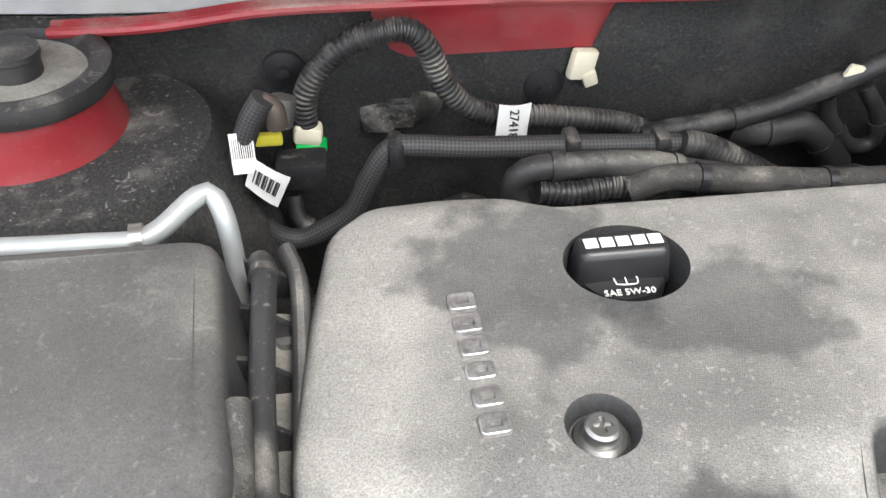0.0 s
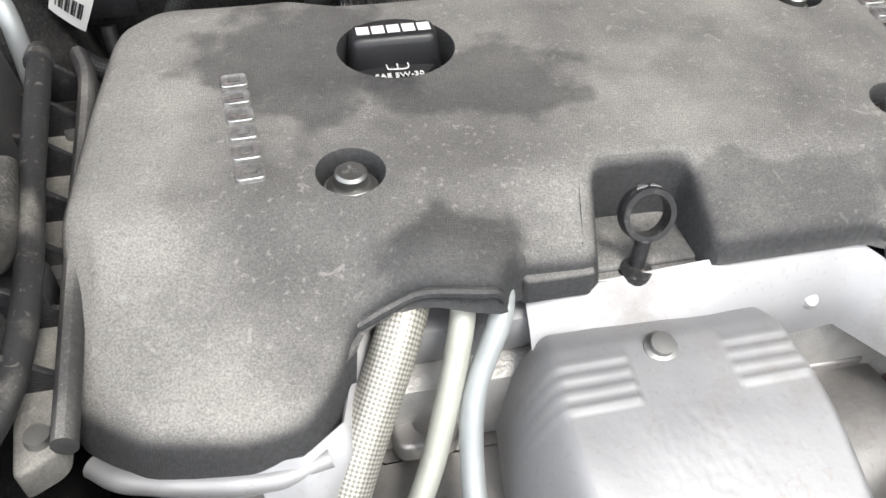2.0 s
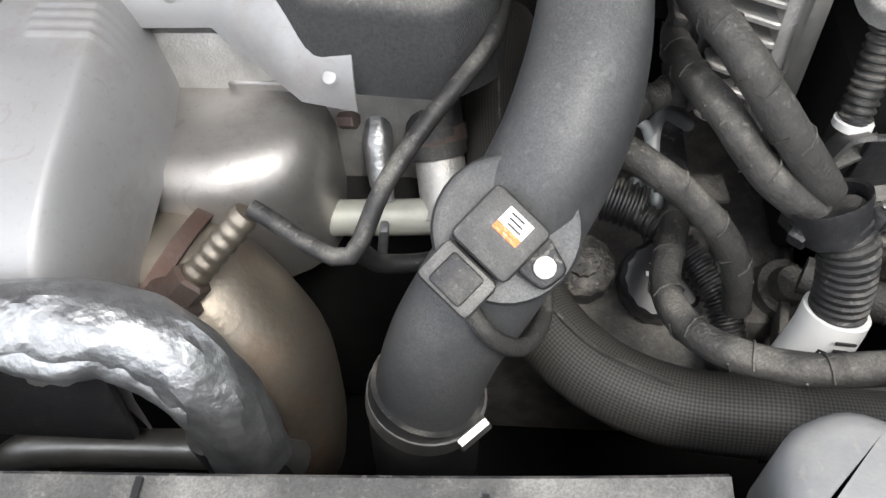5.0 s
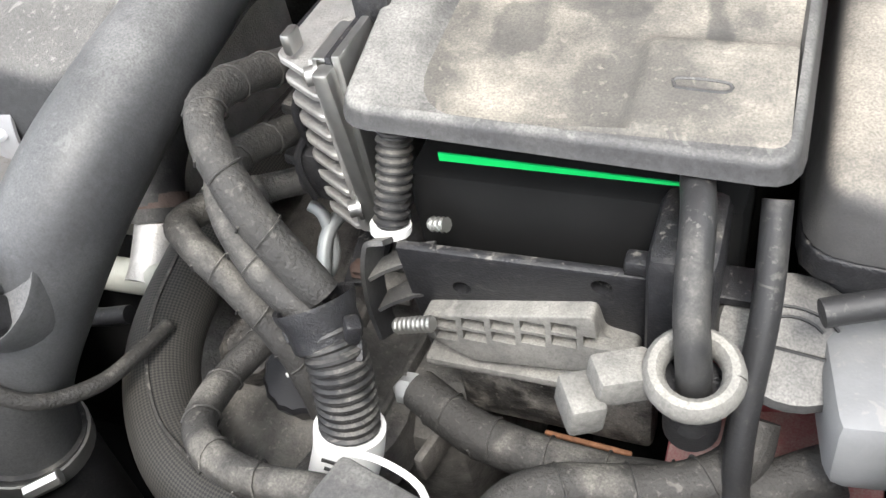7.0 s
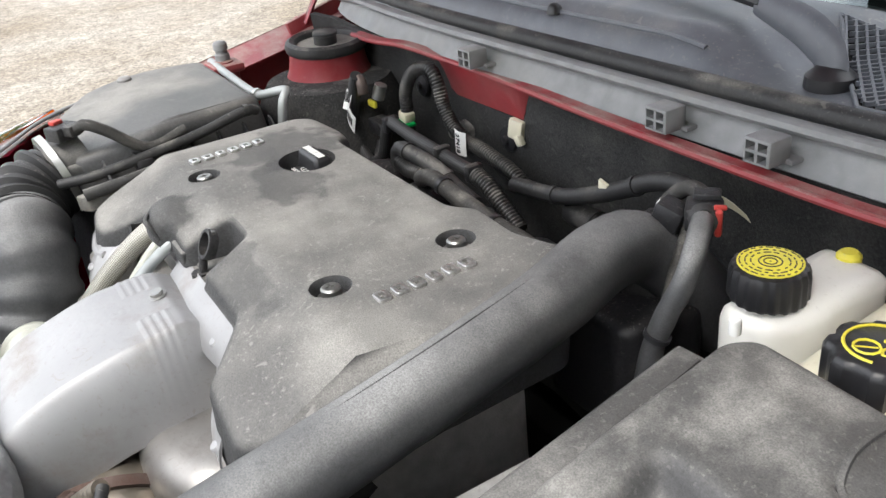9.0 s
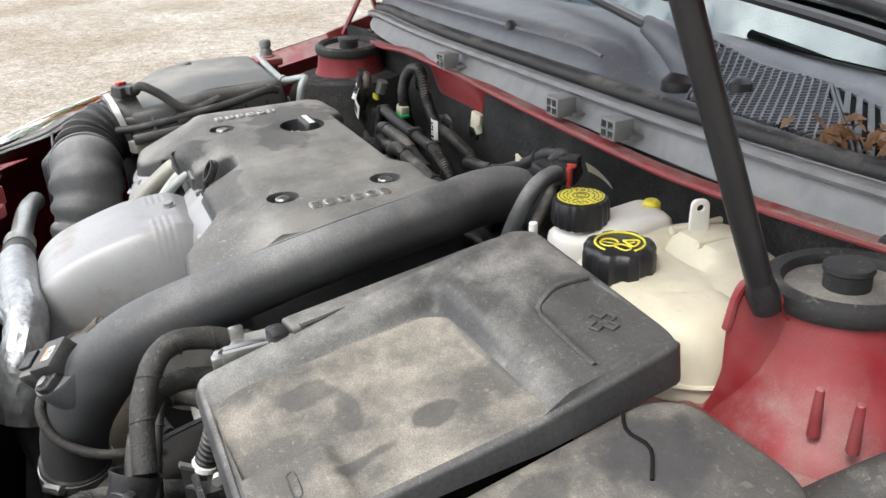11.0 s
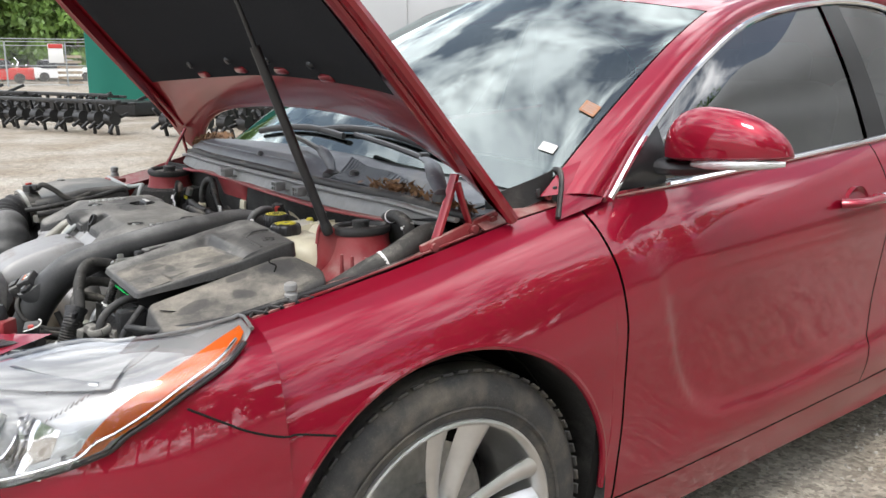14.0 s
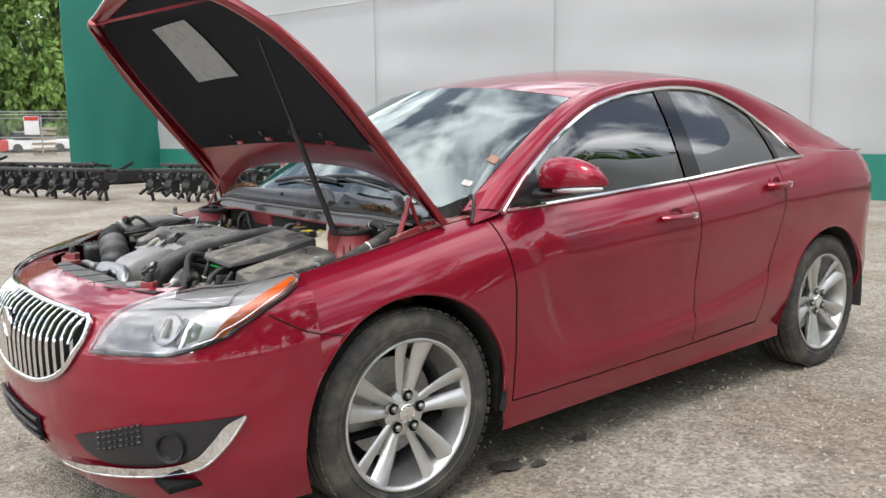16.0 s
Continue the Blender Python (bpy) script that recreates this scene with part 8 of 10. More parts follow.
for nm, bm, mt, lb in (("sensor_body", box((0, -0.004, 0.011), (0.036, 0.034, 0.020), 0.004), "dusty", "dusty black pressure sensor"),
                       ("sensor_plug", box((0.0, -0.034, 0.006), (0.034, 0.024, 0.022), 0.004), "dusty", "dusty black plug"),
                       ("plug_latch", box((0.0, -0.034, 0.0195), (0.020, 0.018, 0.004), 0.0015), "plastic", ""),
                       ("sensor_lug", prism(rounded([(0.016, -0.012), (0.034, -0.010), (0.036, 0.006), (0.016, 0.012)], 0.005), 0.001, 0.010, 0.002), "plastic", ""),
                       ("lug_screw", lathe([(0, 0.01), (0.0055, 0.01), (0.0055, 0.013), (0, 0.0135)], Matrix.Translation((0.026, -0.001, 0)), 12), "bolt", "steel screw"),
                       ("sensor_label", box((0.002, 0.004, 0.0213), (0.015, 0.009, 0.0008), 0), "white", "white label"),
                       ("sensor_stripe", box((0.002, -0.0025, 0.0213), (0.015, 0.0042, 0.0009), 0), "orange", "orange stripe"),
                       ("print_bars", join(*[box((0.001 + 0.001 * k, 0.0065 - 0.0025 * k, 0.0218), (0.008, 0.0009, 0.0004), 0) for k in range(3)]), "ink", "")):
    e = part(nm, bm, mt, cp, lb)
    e.matrix_basis = sm
part("sensor_lead", tube([(0.222, -0.548, 0.752), (0.234, -0.556, 0.735), (0.250, -0.548, 0.712), (0.262, -0.520, 0.694), (0.264, -0.487, 0.684), (0.262, -0.462, 0.676)], 0.0048, 10, 0.006, wobble=0.05), "tape", cp, "taped lead")
part("lead_tie", tube([(0.214, -0.5458, 0.698), (0.217, -0.5445, 0.698)], 0.0066, 10, 0.003), "plastic_clean", cp)

# woven coolant hose
wh = thing("woven_hose", "thick coolant hose in a woven black sleeve", "hose", at=(0.27, -0.45, 0.6))
part("seam", tube([(0.235, -0.22, 0.684), (0.232, -0.32, 0.689), (0.238, -0.40, 0.684), (0.250, -0.465, 0.676), (0.285, -0.515, 0.669), (0.335, -0.543, 0.669)], 0.0014, 5, 0.01), "tape", wh, "sewn sleeve seam")
part("hose", tube([(0.235, -0.22, 0.66), (0.232, -0.32, 0.665), (0.238, -0.40, 0.660), (0.250, -0.465, 0.652), (0.285, -0.515, 0.645), (0.335, -0.543, 0.645), (0.40, -0.552, 0.65), (0.46, -0.55, 0.64)], 0.0235, 30, 0.008), "bigbraid", wh)

# ---- air filter box and its duct ----
ab = thing("air_filter_box", "dusty black plastic air filter housing", "air filter box", at=(-0.52, -0.28, 0.72))
LID = [(-0.372, -0.152), (-0.358, -0.31), (-0.385, -0.405), (-0.47, -0.425), (-0.60, -0.40), (-0.69, -0.33), (-0.71, -0.22), (-0.69, -0.135)]
part("lid", prism(rounded(LID, 0.02, 4), 0.815, 0.868, 0.014, 0.006, top=lambda x, y: -0.03 * max(0, min(1, (-0.27 - y) / 0.16)) ** 1.2 + 0.006 * math.sin((x + 0.5) * 10)), "lid", ab, "dusty grey-black lid")
part("lid_step", prism(rounded([(-0.42, -0.36), (-0.38, -0.30), (-0.38, -0.42), (-0.46, -0.43)], 0.02), 0.80, 0.846, 0.01), "dusty", ab)
part("lower_case", prism(rounded(offset(LID, 0.006), 0.02, 3), 0.62, 0.815, 0.004), "plastic", ab, "black lower case")
part("flange", prism(rounded([(-0.368, -0.16), (-0.336, -0.165), (-0.334, -0.40), (-0.352, -0.41), (-0.362, -0.32)], 0.006), 0.80, 0.818, 0.003), "paledust", ab, "dusty side flange")
part("flange_edge", tube([(-0.342, -0.128, 0.832), (-0.334, -0.165, 0.832), (-0.332, -0.28, 0.830), (-0.331, -0.40, 0.822)], 0.0058, 10, 0.008, flat=1.3), "dusty", ab, "rounded flange edge")
for k in range(7):
    part("flange_rib", prism([(-0.364, 0.816), (-0.334, 0.816), (-0.334, 0.826), (-0.356, 0.846), (-0.364, 0.848)], -0.0015, 0.0015, 0.0005, m=Matrix.Translation((0, -0.150 - 0.036 * k, 0)) @ pose(0, 0, 0, 90, 0, 0)), "plastic", ab)
part("cable_clip", box((-0.347, -0.321, 0.832), (0.016, 0.022, 0.022), 0.004), "plastic", ab, "cable clip")
part("cable_tie", tube([(-0.3495, -0.180, 0.866), (-0.3494, -0.186, 0.8665)], 0.0078, 14, 0.003), "plastic", ab, "cable tie")
for y in (-0.188, -0.30, -0.392):
    part("screw", lathe([(0, 0), (0.006, 0), (0.0055, 0.004), (0, 0.0045)], Matrix.Translation((-0.343, y, 0.818)), 12), "bolt", ab)
part("cable", tube([(-0.352, -0.168, 0.862), (-0.349, -0.185, 0.866), (-0.350, -0.25, 0.852), (-0.347, -0.33, 0.842), (-0.352, -0.38, 0.835), (-0.37, -0.42, 0.83)], 0.0066, 12, 0.008), "rubber", ab, "black cable along the flange")
dc = thing("intake_duct", "black ribbed rubber intake duct with metal band clamps", "intake duct", at=(-0.40, -0.47, 0.7))
part("outlet", tube([(-0.43, -0.375, 0.83), (-0.425, -0.42, 0.822)], 0.046, 28, 0.01), "dusty", dc, "plastic air-meter tube")
part("bellows", tube([(-0.425, -0.418, 0.824), (-0.412, -0.445, 0.814), (-0.390, -0.464, 0.803), (-0.365, -0.472, 0.795)], 0.050, 28, rib=0.007, pitch=0.020), "rubber", dc, "ribbed rubber bellows")
part("duct", tube([(-0.368, -0.471, 0.796), (-0.335, -0.476, 0.785), (-0.308, -0.480, 0.756), (-0.294, -0.490, 0.718), (-0.281, -0.508, 0.675), (-0.272, -0.522, 0.62)], [0.052, 0.054, 0.052, 0.048, 0.045, 0.042], 30, rib=0.005, pitch=0.036), "pipe", dc, "smooth rubber duct")
part("duct_ridge", tube([(-0.340 + 0.002, -0.476 + 0.054 * math.cos(q) * 0.9, 0.787 + 0.055 * math.sin(q)) for q in [-0.6 + 4.2 * k / 14 for k in range(15)]], 0.003, 8, 0.006), "pipe", dc, "moulded ridge")
for p, q in (((-0.4265, -0.407, 0.8255), (-0.4255, -0.416, 0.8235)), ((-0.283, -0.504, 0.684), (-0.280, -0.509, 0.674))):
    part("band_clamp", tube([p, q], 0.0535 if p[2] > 0.75 else 0.047, 28, 0.003), "steel", dc, "steel band clamp")
part("air_meter_plug", join(box((-0.405, -0.395, 0.882), (0.026, 0.034, 0.018), 0.003, (0, 0, 30)), box((-0.388, -0.385, 0.886), (0.016, 0.02, 0.014), 0.003, (0, 0, 30))), "plastic", dc)
part("plug_lock", box((-0.412, -0.399, 0.893), (0.010, 0.014, 0.005), 0.001, (0, 0, 30)), "redconn", dc, "red plug lock")
part("plug_lead", tube([(-0.385, -0.382, 0.885), (-0.372, -0.372, 0.893), (-0.365, -0.35, 0.88), (-0.358, -0.31, 0.85), (-0.36, -0.26, 0.86)], 0.007, 10, 0.008), "tape", dc)
snk = thing("intake_snorkel", "black ribbed plastic intake snorkel", "snorkel", at=(-0.55, -0.52, 0.7))
part("snorkel", prism(rounded([(-0.66, -0.44), (-0.46, -0.455), (-0.47, -0.545), (-0.66, -0.50)], 0.02), 0.68, 0.775, 0.012), "plastic", snk)
for k in range(4):
    part("rib", box((-0.56, -0.46 - 0.02 * k, 0.778 - 0.002 * k), (0.18, 0.004, 0.008), 0.001), "plastic", snk)
rl = thing("refrigerant_line", "thin bare aluminium refrigerant line bent over the filter box", "pipe", at=(-0.45, -0.13, 0.8))
part("line", tube([(-0.66, -0.13, 0.862), (-0.55, -0.137, 0.862), (-0.45, -0.142, 0.862), (-0.415, -0.140, 0.862), (-0.392, -0.118, 0.868), (-0.382, -0.112, 0.868), (-0.374, -0.124, 0.855), (-0.372, -0.135, 0.80)], 0.0062, 12, 0.006), "galv", rl)
part("collar", tube([(-0.4165, -0.1402, 0.862), (-0.4235, -0.1408, 0.862)], 0.0085, 14, 0.004), "steel", rl, "crimped collar")

# ---- lines in front of the bulkhead ----
def labelled(parent, c, rot, size):
    mm = pose(*c, *rot)
    sheet = part("label", box((0, 0, 0), (size[0], size[1], 0.0006), 0), "white", parent, "white barcode label")
    sheet.matrix_basis = mm
    rr = random.Random(int(size[0] * 1e4))
    bars = part("print_bars", join(*[box((-size[0] * 0.4 + size[0] * 0.8 * k / 9, size[1] * 0.12, 0.0007), (size[0] * rr.uniform(0.02, 0.05), size[1] * 0.5, 0.0004), 0) for k in range(10)]), "ink", parent)
    bars.matrix_basis = mm


hl = thing("corrugated_loop", "black corrugated wiring conduit looped before the bulkhead", "conduit", at=(-0.25, 0.03, 0.8))
part("conduit", tube([(-0.332, 0.040, 0.806), (-0.330, 0.040, 0.836), (-0.317, 0.040, 0.859), (-0.295, 0.040, 0.877), (-0.270, 0.040, 0.885), (-0.250, 0.040, 0.884), (-0.237, 0.040, 0.868), (-0.227, 0.040, 0.842), (-0.210, 0.040, 0.821), (-0.184, 0.040, 0.808), (-0.147, 0.040, 0.805), (-0.110, 0.040, 0.799), (-0.077, 0.040, 0.792), (-0.054, 0.040, 0.780)], 0.0095, 14, rib=0.0014, pitch=0.0042), "conduit", hl)
part("plug", box((-0.331, 0.038, 0.805), (0.022, 0.018, 0.016), 0.004, (0, 12, 0)), "cream", hl, "pale plastic plug")
part("plug_seal", box((-0.329, 0.036, 0.796), (0.024, 0.018, 0.005), 0.002, (0, 12, 0)), "green", hl, "green plug lock")
tagb = part("label", surf(lambda u, v: Vector((-0.1865 + 0.025 * u + 0.002 * v, 0.027 + 0.006 * math.sin(math.pi * u) * -0.5, 0.794 + 0.032 * v)), 8, 3, 0.0006), "white", hl, "white part-number label")
part("label_print", writing("27418", 0.0105, Matrix.Translation((-0.1735, 0.0232, 0.810)) @ pose(0, 0, 0, 90, 0, 0) @ pose(0, 0, 0, 0, 0, -90)), "ink", hl, "black number")
bl = thing("heater_line", "braided heater line clipped along the bulkhead", "hose", at=(-0.2, -0.02, 0.82))
part("braid", tube([(-0.354, -0.020, 0.873), (-0.365, -0.020, 0.856), (-0.373, -0.020, 0.835), (-0.380, -0.020, 0.811), (-0.378, -0.020, 0.780), (-0.362, -0.020, 0.756), (-0.343, -0.020, 0.748), (-0.321, -0.020, 0.757), (-0.302, -0.020, 0.771), (-0.287, -0.020, 0.802), (-0.273, -0.020, 0.824), (-0.258, -0.020, 0.827), (-0.214, -0.020, 0.822), (-0.152, -0.020, 0.818), (-0.084, -0.020, 0.814), (-0.053, -0.020, 0.813)], 0.0082, 18, 0.006), "braid", bl, "woven black sleeve")
part("metal_end", tube([(-0.369, -0.016, 0.843), (-0.365, -0.016, 0.854), (-0.357, -0.016, 0.866), (-0.349, -0.016, 0.862), (-0.348, -0.016, 0.848)], 0.0078, 14, 0.004), "rust", bl, "copper-coloured end")
labelled(bl, (-0.372, -0.030, 0.837), (66, 0, 4), (0.016, 0.028))
FLAG = (Vector((-0.374, -0.034, 0.813)), Vector((-0.354, -0.034, 0.793)), Vector((-0.366, -0.034, 0.836)), Vector((-0.342, -0.034, 0.818)))
flag_at = lambda u, v, d: FLAG[0].lerp(FLAG[1], u).lerp(FLAG[2].lerp(FLAG[3], u), v) + Vector((0, -d - 0.003 * math.sin(2.5 * u), 0))
part("flag_label", surf(lambda u, v: flag_at(u, v, 0), 8, 4, 0.0006), "white", bl, "white folded barcode flag")
for k in range(9):
    part("print_bar", surf(lambda u, v: flag_at(0.14 + 0.08 * k + 0.035 * u * (1 + k % 2), 0.30 + 0.45 * v, 0.0011), 1, 2, 0.0002), "ink", bl)
for x in (-0.268, -0.140, -0.072):
    part("line_clip", box((x, -0.02, 0.824 - 0.05 * (x + 0.268)), (0.012, 0.022, 0.022), 0.004), "plastic", bl, "black plastic clip")
part("conduit_tail", tube([(-0.058, -0.026, 0.818), (-0.033, -0.026, 0.810), (-0.005, -0.026, 0.794), (0.022, -0.026, 0.778)], 0.0105, 14, rib=0.0014, pitch=0.0042), "conduit", bl)
conn = thing("wiring_connector", "black wiring connector with a yellow lock", "connector", at=(-0.335, 0.0, 0.79))
part("body", box((-0.336, 0.0, 0.799), (0.038, 0.025, 0.022), 0.003), "plastic", conn)
part("yellow_tag", box((-0.357, 0.0, 0.827), (0.02, 0.006, 0.010), 0.002), "yellow", conn)
part("metal_cap", tube([(-0.348, 0.005, 0.835), (-0.343, 0.01, 0.855)], 0.009, 12, 0.005), "steel", conn)
for pts, r, mt, nm in (([(-0.345, 0.0, 0.775), (-0.34, -0.01, 0.755), (-0.31, -0.02, 0.748), (-0.27, -0.03, 0.75)], 0.006, "rubber", "cable"),
                       ([(-0.184, -0.055, 0.795), (-0.189, -0.055, 0.810), (-0.180, -0.055, 0.824), (-0.152, -0.055, 0.826), (-0.095, -0.055, 0.823), (-0.057, -0.055, 0.812), (-0.017, -0.055, 0.804)], 0.0095, "rubber", "vacuum_hose"),
                       ([(-0.110, -0.068, 0.810), (-0.083, -0.068, 0.819), (-0.036, -0.068, 0.813), (-0.006, -0.068, 0.810), (0.038, -0.068, 0.805), (0.109, -0.068, 0.802)], 0.010, "tape", "wiring_loom"),
                       ([(-0.065, 0.030, 0.785), (-0.042, 0.030, 0.790), (-0.009, 0.030, 0.794), (0.037, 0.030, 0.804), (0.084, 0.030, 0.823), (0.119, 0.030, 0.839), (0.161, 0.030, 0.861), (0.199, 0.030, 0.868), (0.226, 0.024, 0.858)], 0.0092, "rubber", "vacuum_hose"),
                       ([(0.015, 0.050, 0.775), (0.038, 0.050, 0.771), (0.064, 0.050, 0.770), (0.084, 0.050, 0.772), (0.113, 0.050, 0.752), (0.128, 0.050, 0.729)], 0.015, "rubber", "coolant_hose"),
                       ([(0.095, 0.045, 0.803), (0.105, 0.045, 0.780), (0.132, 0.045, 0.751), (0.153, 0.045, 0.752), (0.149, 0.045, 0.779), (0.125, 0.045, 0.811)], 0.007, "rubber", "cable"),
                       ([(0.12, -0.06, 0.78), (0.17, -0.05, 0.79), (0.22, -0.02, 0.79)], 0.012, "tape", "wiring_loom"),
                       ([(-0.29, -0.03, 0.73), (-0.35, -0.12, 0.74), (-0.34, -0.2, 0.76)], 0.010, "rubber", "coolant_hose")):
    e = thing(nm, "black hose or taped cable behind the engine", "cable", group="lines behind the engine", at=pts[0])
    part("line", tube(pts, r, 14, 0.008), mt, e)
    track, _ = resample(catmull(pts, 10), 0.012)
    for k in (len(track) // 4, (2 * len(track)) // 3):
        part("tie" if mt == "tape" else "hose_clip", tube([track[k], track[k].lerp(track[min(k + 1, len(track) - 1)], 0.55)], r + 0.0014, 14, 0.004), "plastic_clean" if mt == "tape" else "rubber", e)
part("ribbed_end", tube([(-0.173, -0.062, 0.811), (-0.148, -0.062, 0.807), (-0.120, -0.062, 0.811), (-0.099, -0.062, 0.807)], 0.0095, 14, rib=0.0014, pitch=0.0042), "conduit", hl)
tagm = thing("paper_tag", "small cream paper tag tied to a hose", "tag", at=(0.085, 0.015, 0.84))
part("tag", box((0.095, 0.026, 0.832), (0.013, 0.004, 0.022), 0.001, (10, 15, 0)), "cream", tagm)
alt = thing("throttle_housing", "dark cast housing with connectors behind the engine", "throttle body", at=(0.2, -0.03, 0.72))
part("housing", prism(rounded([(0.14, -0.09), (0.25, -0.09), (0.26, 0.0), (0.15, 0.02)], 0.02), 0.68, 0.79, 0.012), "plastic", alt)
part("plug", box((0.17, -0.05, 0.80), (0.04, 0.03, 0.025), 0.004), "plastic", alt)
part("pale_plug", box((0.145, -0.065, 0.806), (0.015, 0.02, 0.014), 0.002), "cream", alt)

# loom with the red connector beside the charge pipe
rc = thing("sensor_loom", "black loom with a red connector and a paper tag", "wiring loom", at=(0.27, -0.03, 0.8))
part("connector", join(box((0.252, -0.006, 0.872), (0.030, 0.030, 0.022), 0.004, (0, 0, 40)), box((0.246, 0.004, 0.884), (0.022, 0.016, 0.008), 0.002, (0, 0, 40))), "plastic", rc, "black connector body")
part("boot", tube([(0.258, -0.014, 0.874), (0.272, -0.028, 0.879)], [0.0125, 0.0105], 18, rib=0.0012, pitch=0.0036), "rubber", rc, "ringed rubber boot")
part("red_lock", join(box((0.276, -0.016, 0.876), (0.006, 0.010, 0.022), 0.003, (0, 0, 40)), box((0.272, -0.010, 0.886), (0.010, 0.005, 0.004), 0.0015, (0, 0, 40))), "redconn", rc, "red connector lock")
part("side_connector", box((0.226, -0.016, 0.866), (0.026, 0.024, 0.022), 0.004, (0, 20, 20)), "plastic", rc)
part("socket_ring", lathe([(0.0135, 0), (0.0155, 0.001), (0.0155, 0.006), (0.0130, 0.008), (0, 0.008)], axis_to((0.214, -0.022, 0.852), (0.226, -0.016, 0.866)), 24), "plastic", rc, "round socket ring")
part("main_lead", tube([(0.262, -0.018, 0.875), (0.280, -0.040, 0.884), (0.300, -0.066, 0.886), (0.313, -0.086, 0.880), (0.315, -0.097, 0.865), (0.308, -0.103, 0.843), (0.300, -0.110, 0.805), (0.302, -0.125, 0.74)], 0.0088, 16, 0.005, wobble=0.06), "pipe", rc, "shiny grey sleeve")
part("lead", tube([(0.243, -0.008, 0.864), (0.245, -0.018, 0.848), (0.254, -0.036, 0.832), (0.262, -0.052, 0.814), (0.268, -0.070, 0.785), (0.275, -0.09, 0.73)], 0.0068, 12, 0.006, wobble=0.08), "tape", rc, "taped lead")
part("lead_tie", tube([(0.3035, -0.106, 0.826), (0.3025, -0.107, 0.822)], 0.0105, 14, 0.003), "plastic_clean", rc, "black cable tie")
part("upper_lead", tube([(0.196, -0.002, 0.846), (0.204, 0.006, 0.866), (0.220, 0.010, 0.880), (0.238, 0.006, 0.882), (0.248, 0.000, 0.878)], 0.0072, 12, 0.006), "tape", rc, "bent taped lead")
part("lead_band", tube([(0.200, 0.002, 0.857), (0.202, 0.004, 0.861)], 0.0080, 12, 0.003), "white", rc, "white band")
part("paper_tag", surf(lambda u, v: Vector((0.217 + 0.027 * u - 0.002 * v, 0.048 + 0.015 * u - 0.003 * v, 0.853 - 0.016 * u + 0.003 * math.sin(3 * u) + (0.011 - 0.004 * u) * v)), 8, 3, 0.0006), "cream", rc, "creased cream paper tag")


# ---- battery, fuse box and tanks ----
bc = thing("battery_cover", "dusty black plastic battery cover", "battery cover", at=(0.48, -0.26, 0.78))
BC = [(0.409, -0.430), (0.402, -0.25), (0.402, -0.150), (0.412, -0.135), (0.575, -0.124), (0.600, -0.131), (0.605, -0.25), (0.604, -0.430)]


def bc_top(x, y):
    """The lid falls to the front and to the wing, with a wide tray pressed into it."""
    z = 0.013 - 0.058 * max(0.0, min(1.0, (-0.170 - y) / 0.260)) - 0.075 * (x - 0.50)
    tray_in = step(0.0, 0.016, x - 0.428) * step(0.0, 0.016, -0.230 + 0.05 * (x - 0.43) - y)
    z -= 0.017 * tray_in * (1 - 0.85 * max(0.0, min(1.0, (-0.245 - y) / 0.175))) * (1 - 0.7 * max(0.0, min(1.0, (x - 0.50) / 0.095)))
    z += 0.0062 * tray_in * step(0.0, 0.009, x - 0.531) * step(0.0, 0.009, -0.360 - y)
    z -= 0.0042 * step(0.0, 0.005, x - 0.497) * step(0.0, 0.005, y + 0.195) * step(0.0, 0.01, 0.596 - x)
    return z


def lid_shell():
    poly = rounded(BC, [0.014, 0.01, 0.01, 0.01, 0.012, 0.012, 0.01, 0.014], 4)
    bm = bmesh.new()
    rings = [[bm.verts.new((x, y, 0.872 + bc_top(x, y) - 0.009 - 0.020 * step(-0.36, -0.16, y) * step(0.50, 0.60, x))) for x, y in offset(poly, -0.002)]]
    for k in range(5):
        a = math.pi / 2 * k / 4
        rings.append([bm.verts.new((x, y, 0.872 - 0.0045 + 0.0045 * math.sin(a) + bc_top(x, y))) for x, y in offset(poly, 0.0045 * (1 - math.cos(a)))])
    n = len(poly)
    for a, b in zip(rings, rings[1:]):
        for j in range(n):
            bm.faces.new((a[j], a[(j + 1) % n], b[(j + 1) % n], b[j]))
    fill_cap(bm, rings[-1], 0.872, bc_top, 0.0042, rounded([(0.442, -0.241), (0.5995, -0.235), (0.5990, -0.422), (0.441, -0.424)], [0.022, 0.004, 0.008, 0.03], 6))
    inner = [bm.verts.new((x, y, 0.862 + bc_top(x, y))) for x, y in offset(poly, 0.004)]
    for j in range(n):
        bm.faces.new((rings[0][(j + 1) % n], rings[0][j], inner[j], inner[(j + 1) % n]))
    fill_cap(bm, inner, 0.862, bc_top, 0.009)
    return bm


part("shell", lid_shell(), ["dusty", "tandust"], bc, "dusty black shell with tan dust lying in a wide pressed tray", angle=50)
part("slot", tube([(0.552 + dx, -0.394 + dy, 0.8718 + bc_top(0.552 + dx, -0.394 + dy)) for dx, dy in ((0, -0.0025), (0.020, -0.0025), (0.020, 0.0025), (0, 0.0025), (0, -0.0025))], 0.0009, 6, 0.002), "dusty", bc, "moulded slot")
part("raised_rib", tube([(x, y, 0.8712 + bc_top(x, y)) for x, y in ((0.497, -0.140), (0.4965, -0.155), (0.498, -0.172), (0.503, -0.186), (0.514, -0.193), (0.530, -0.195), (0.556, -0.195), (0.586, -0.194))], 0.0026, 8, 0.006, flat=0.8), "dusty", bc, "raised moulded rib")
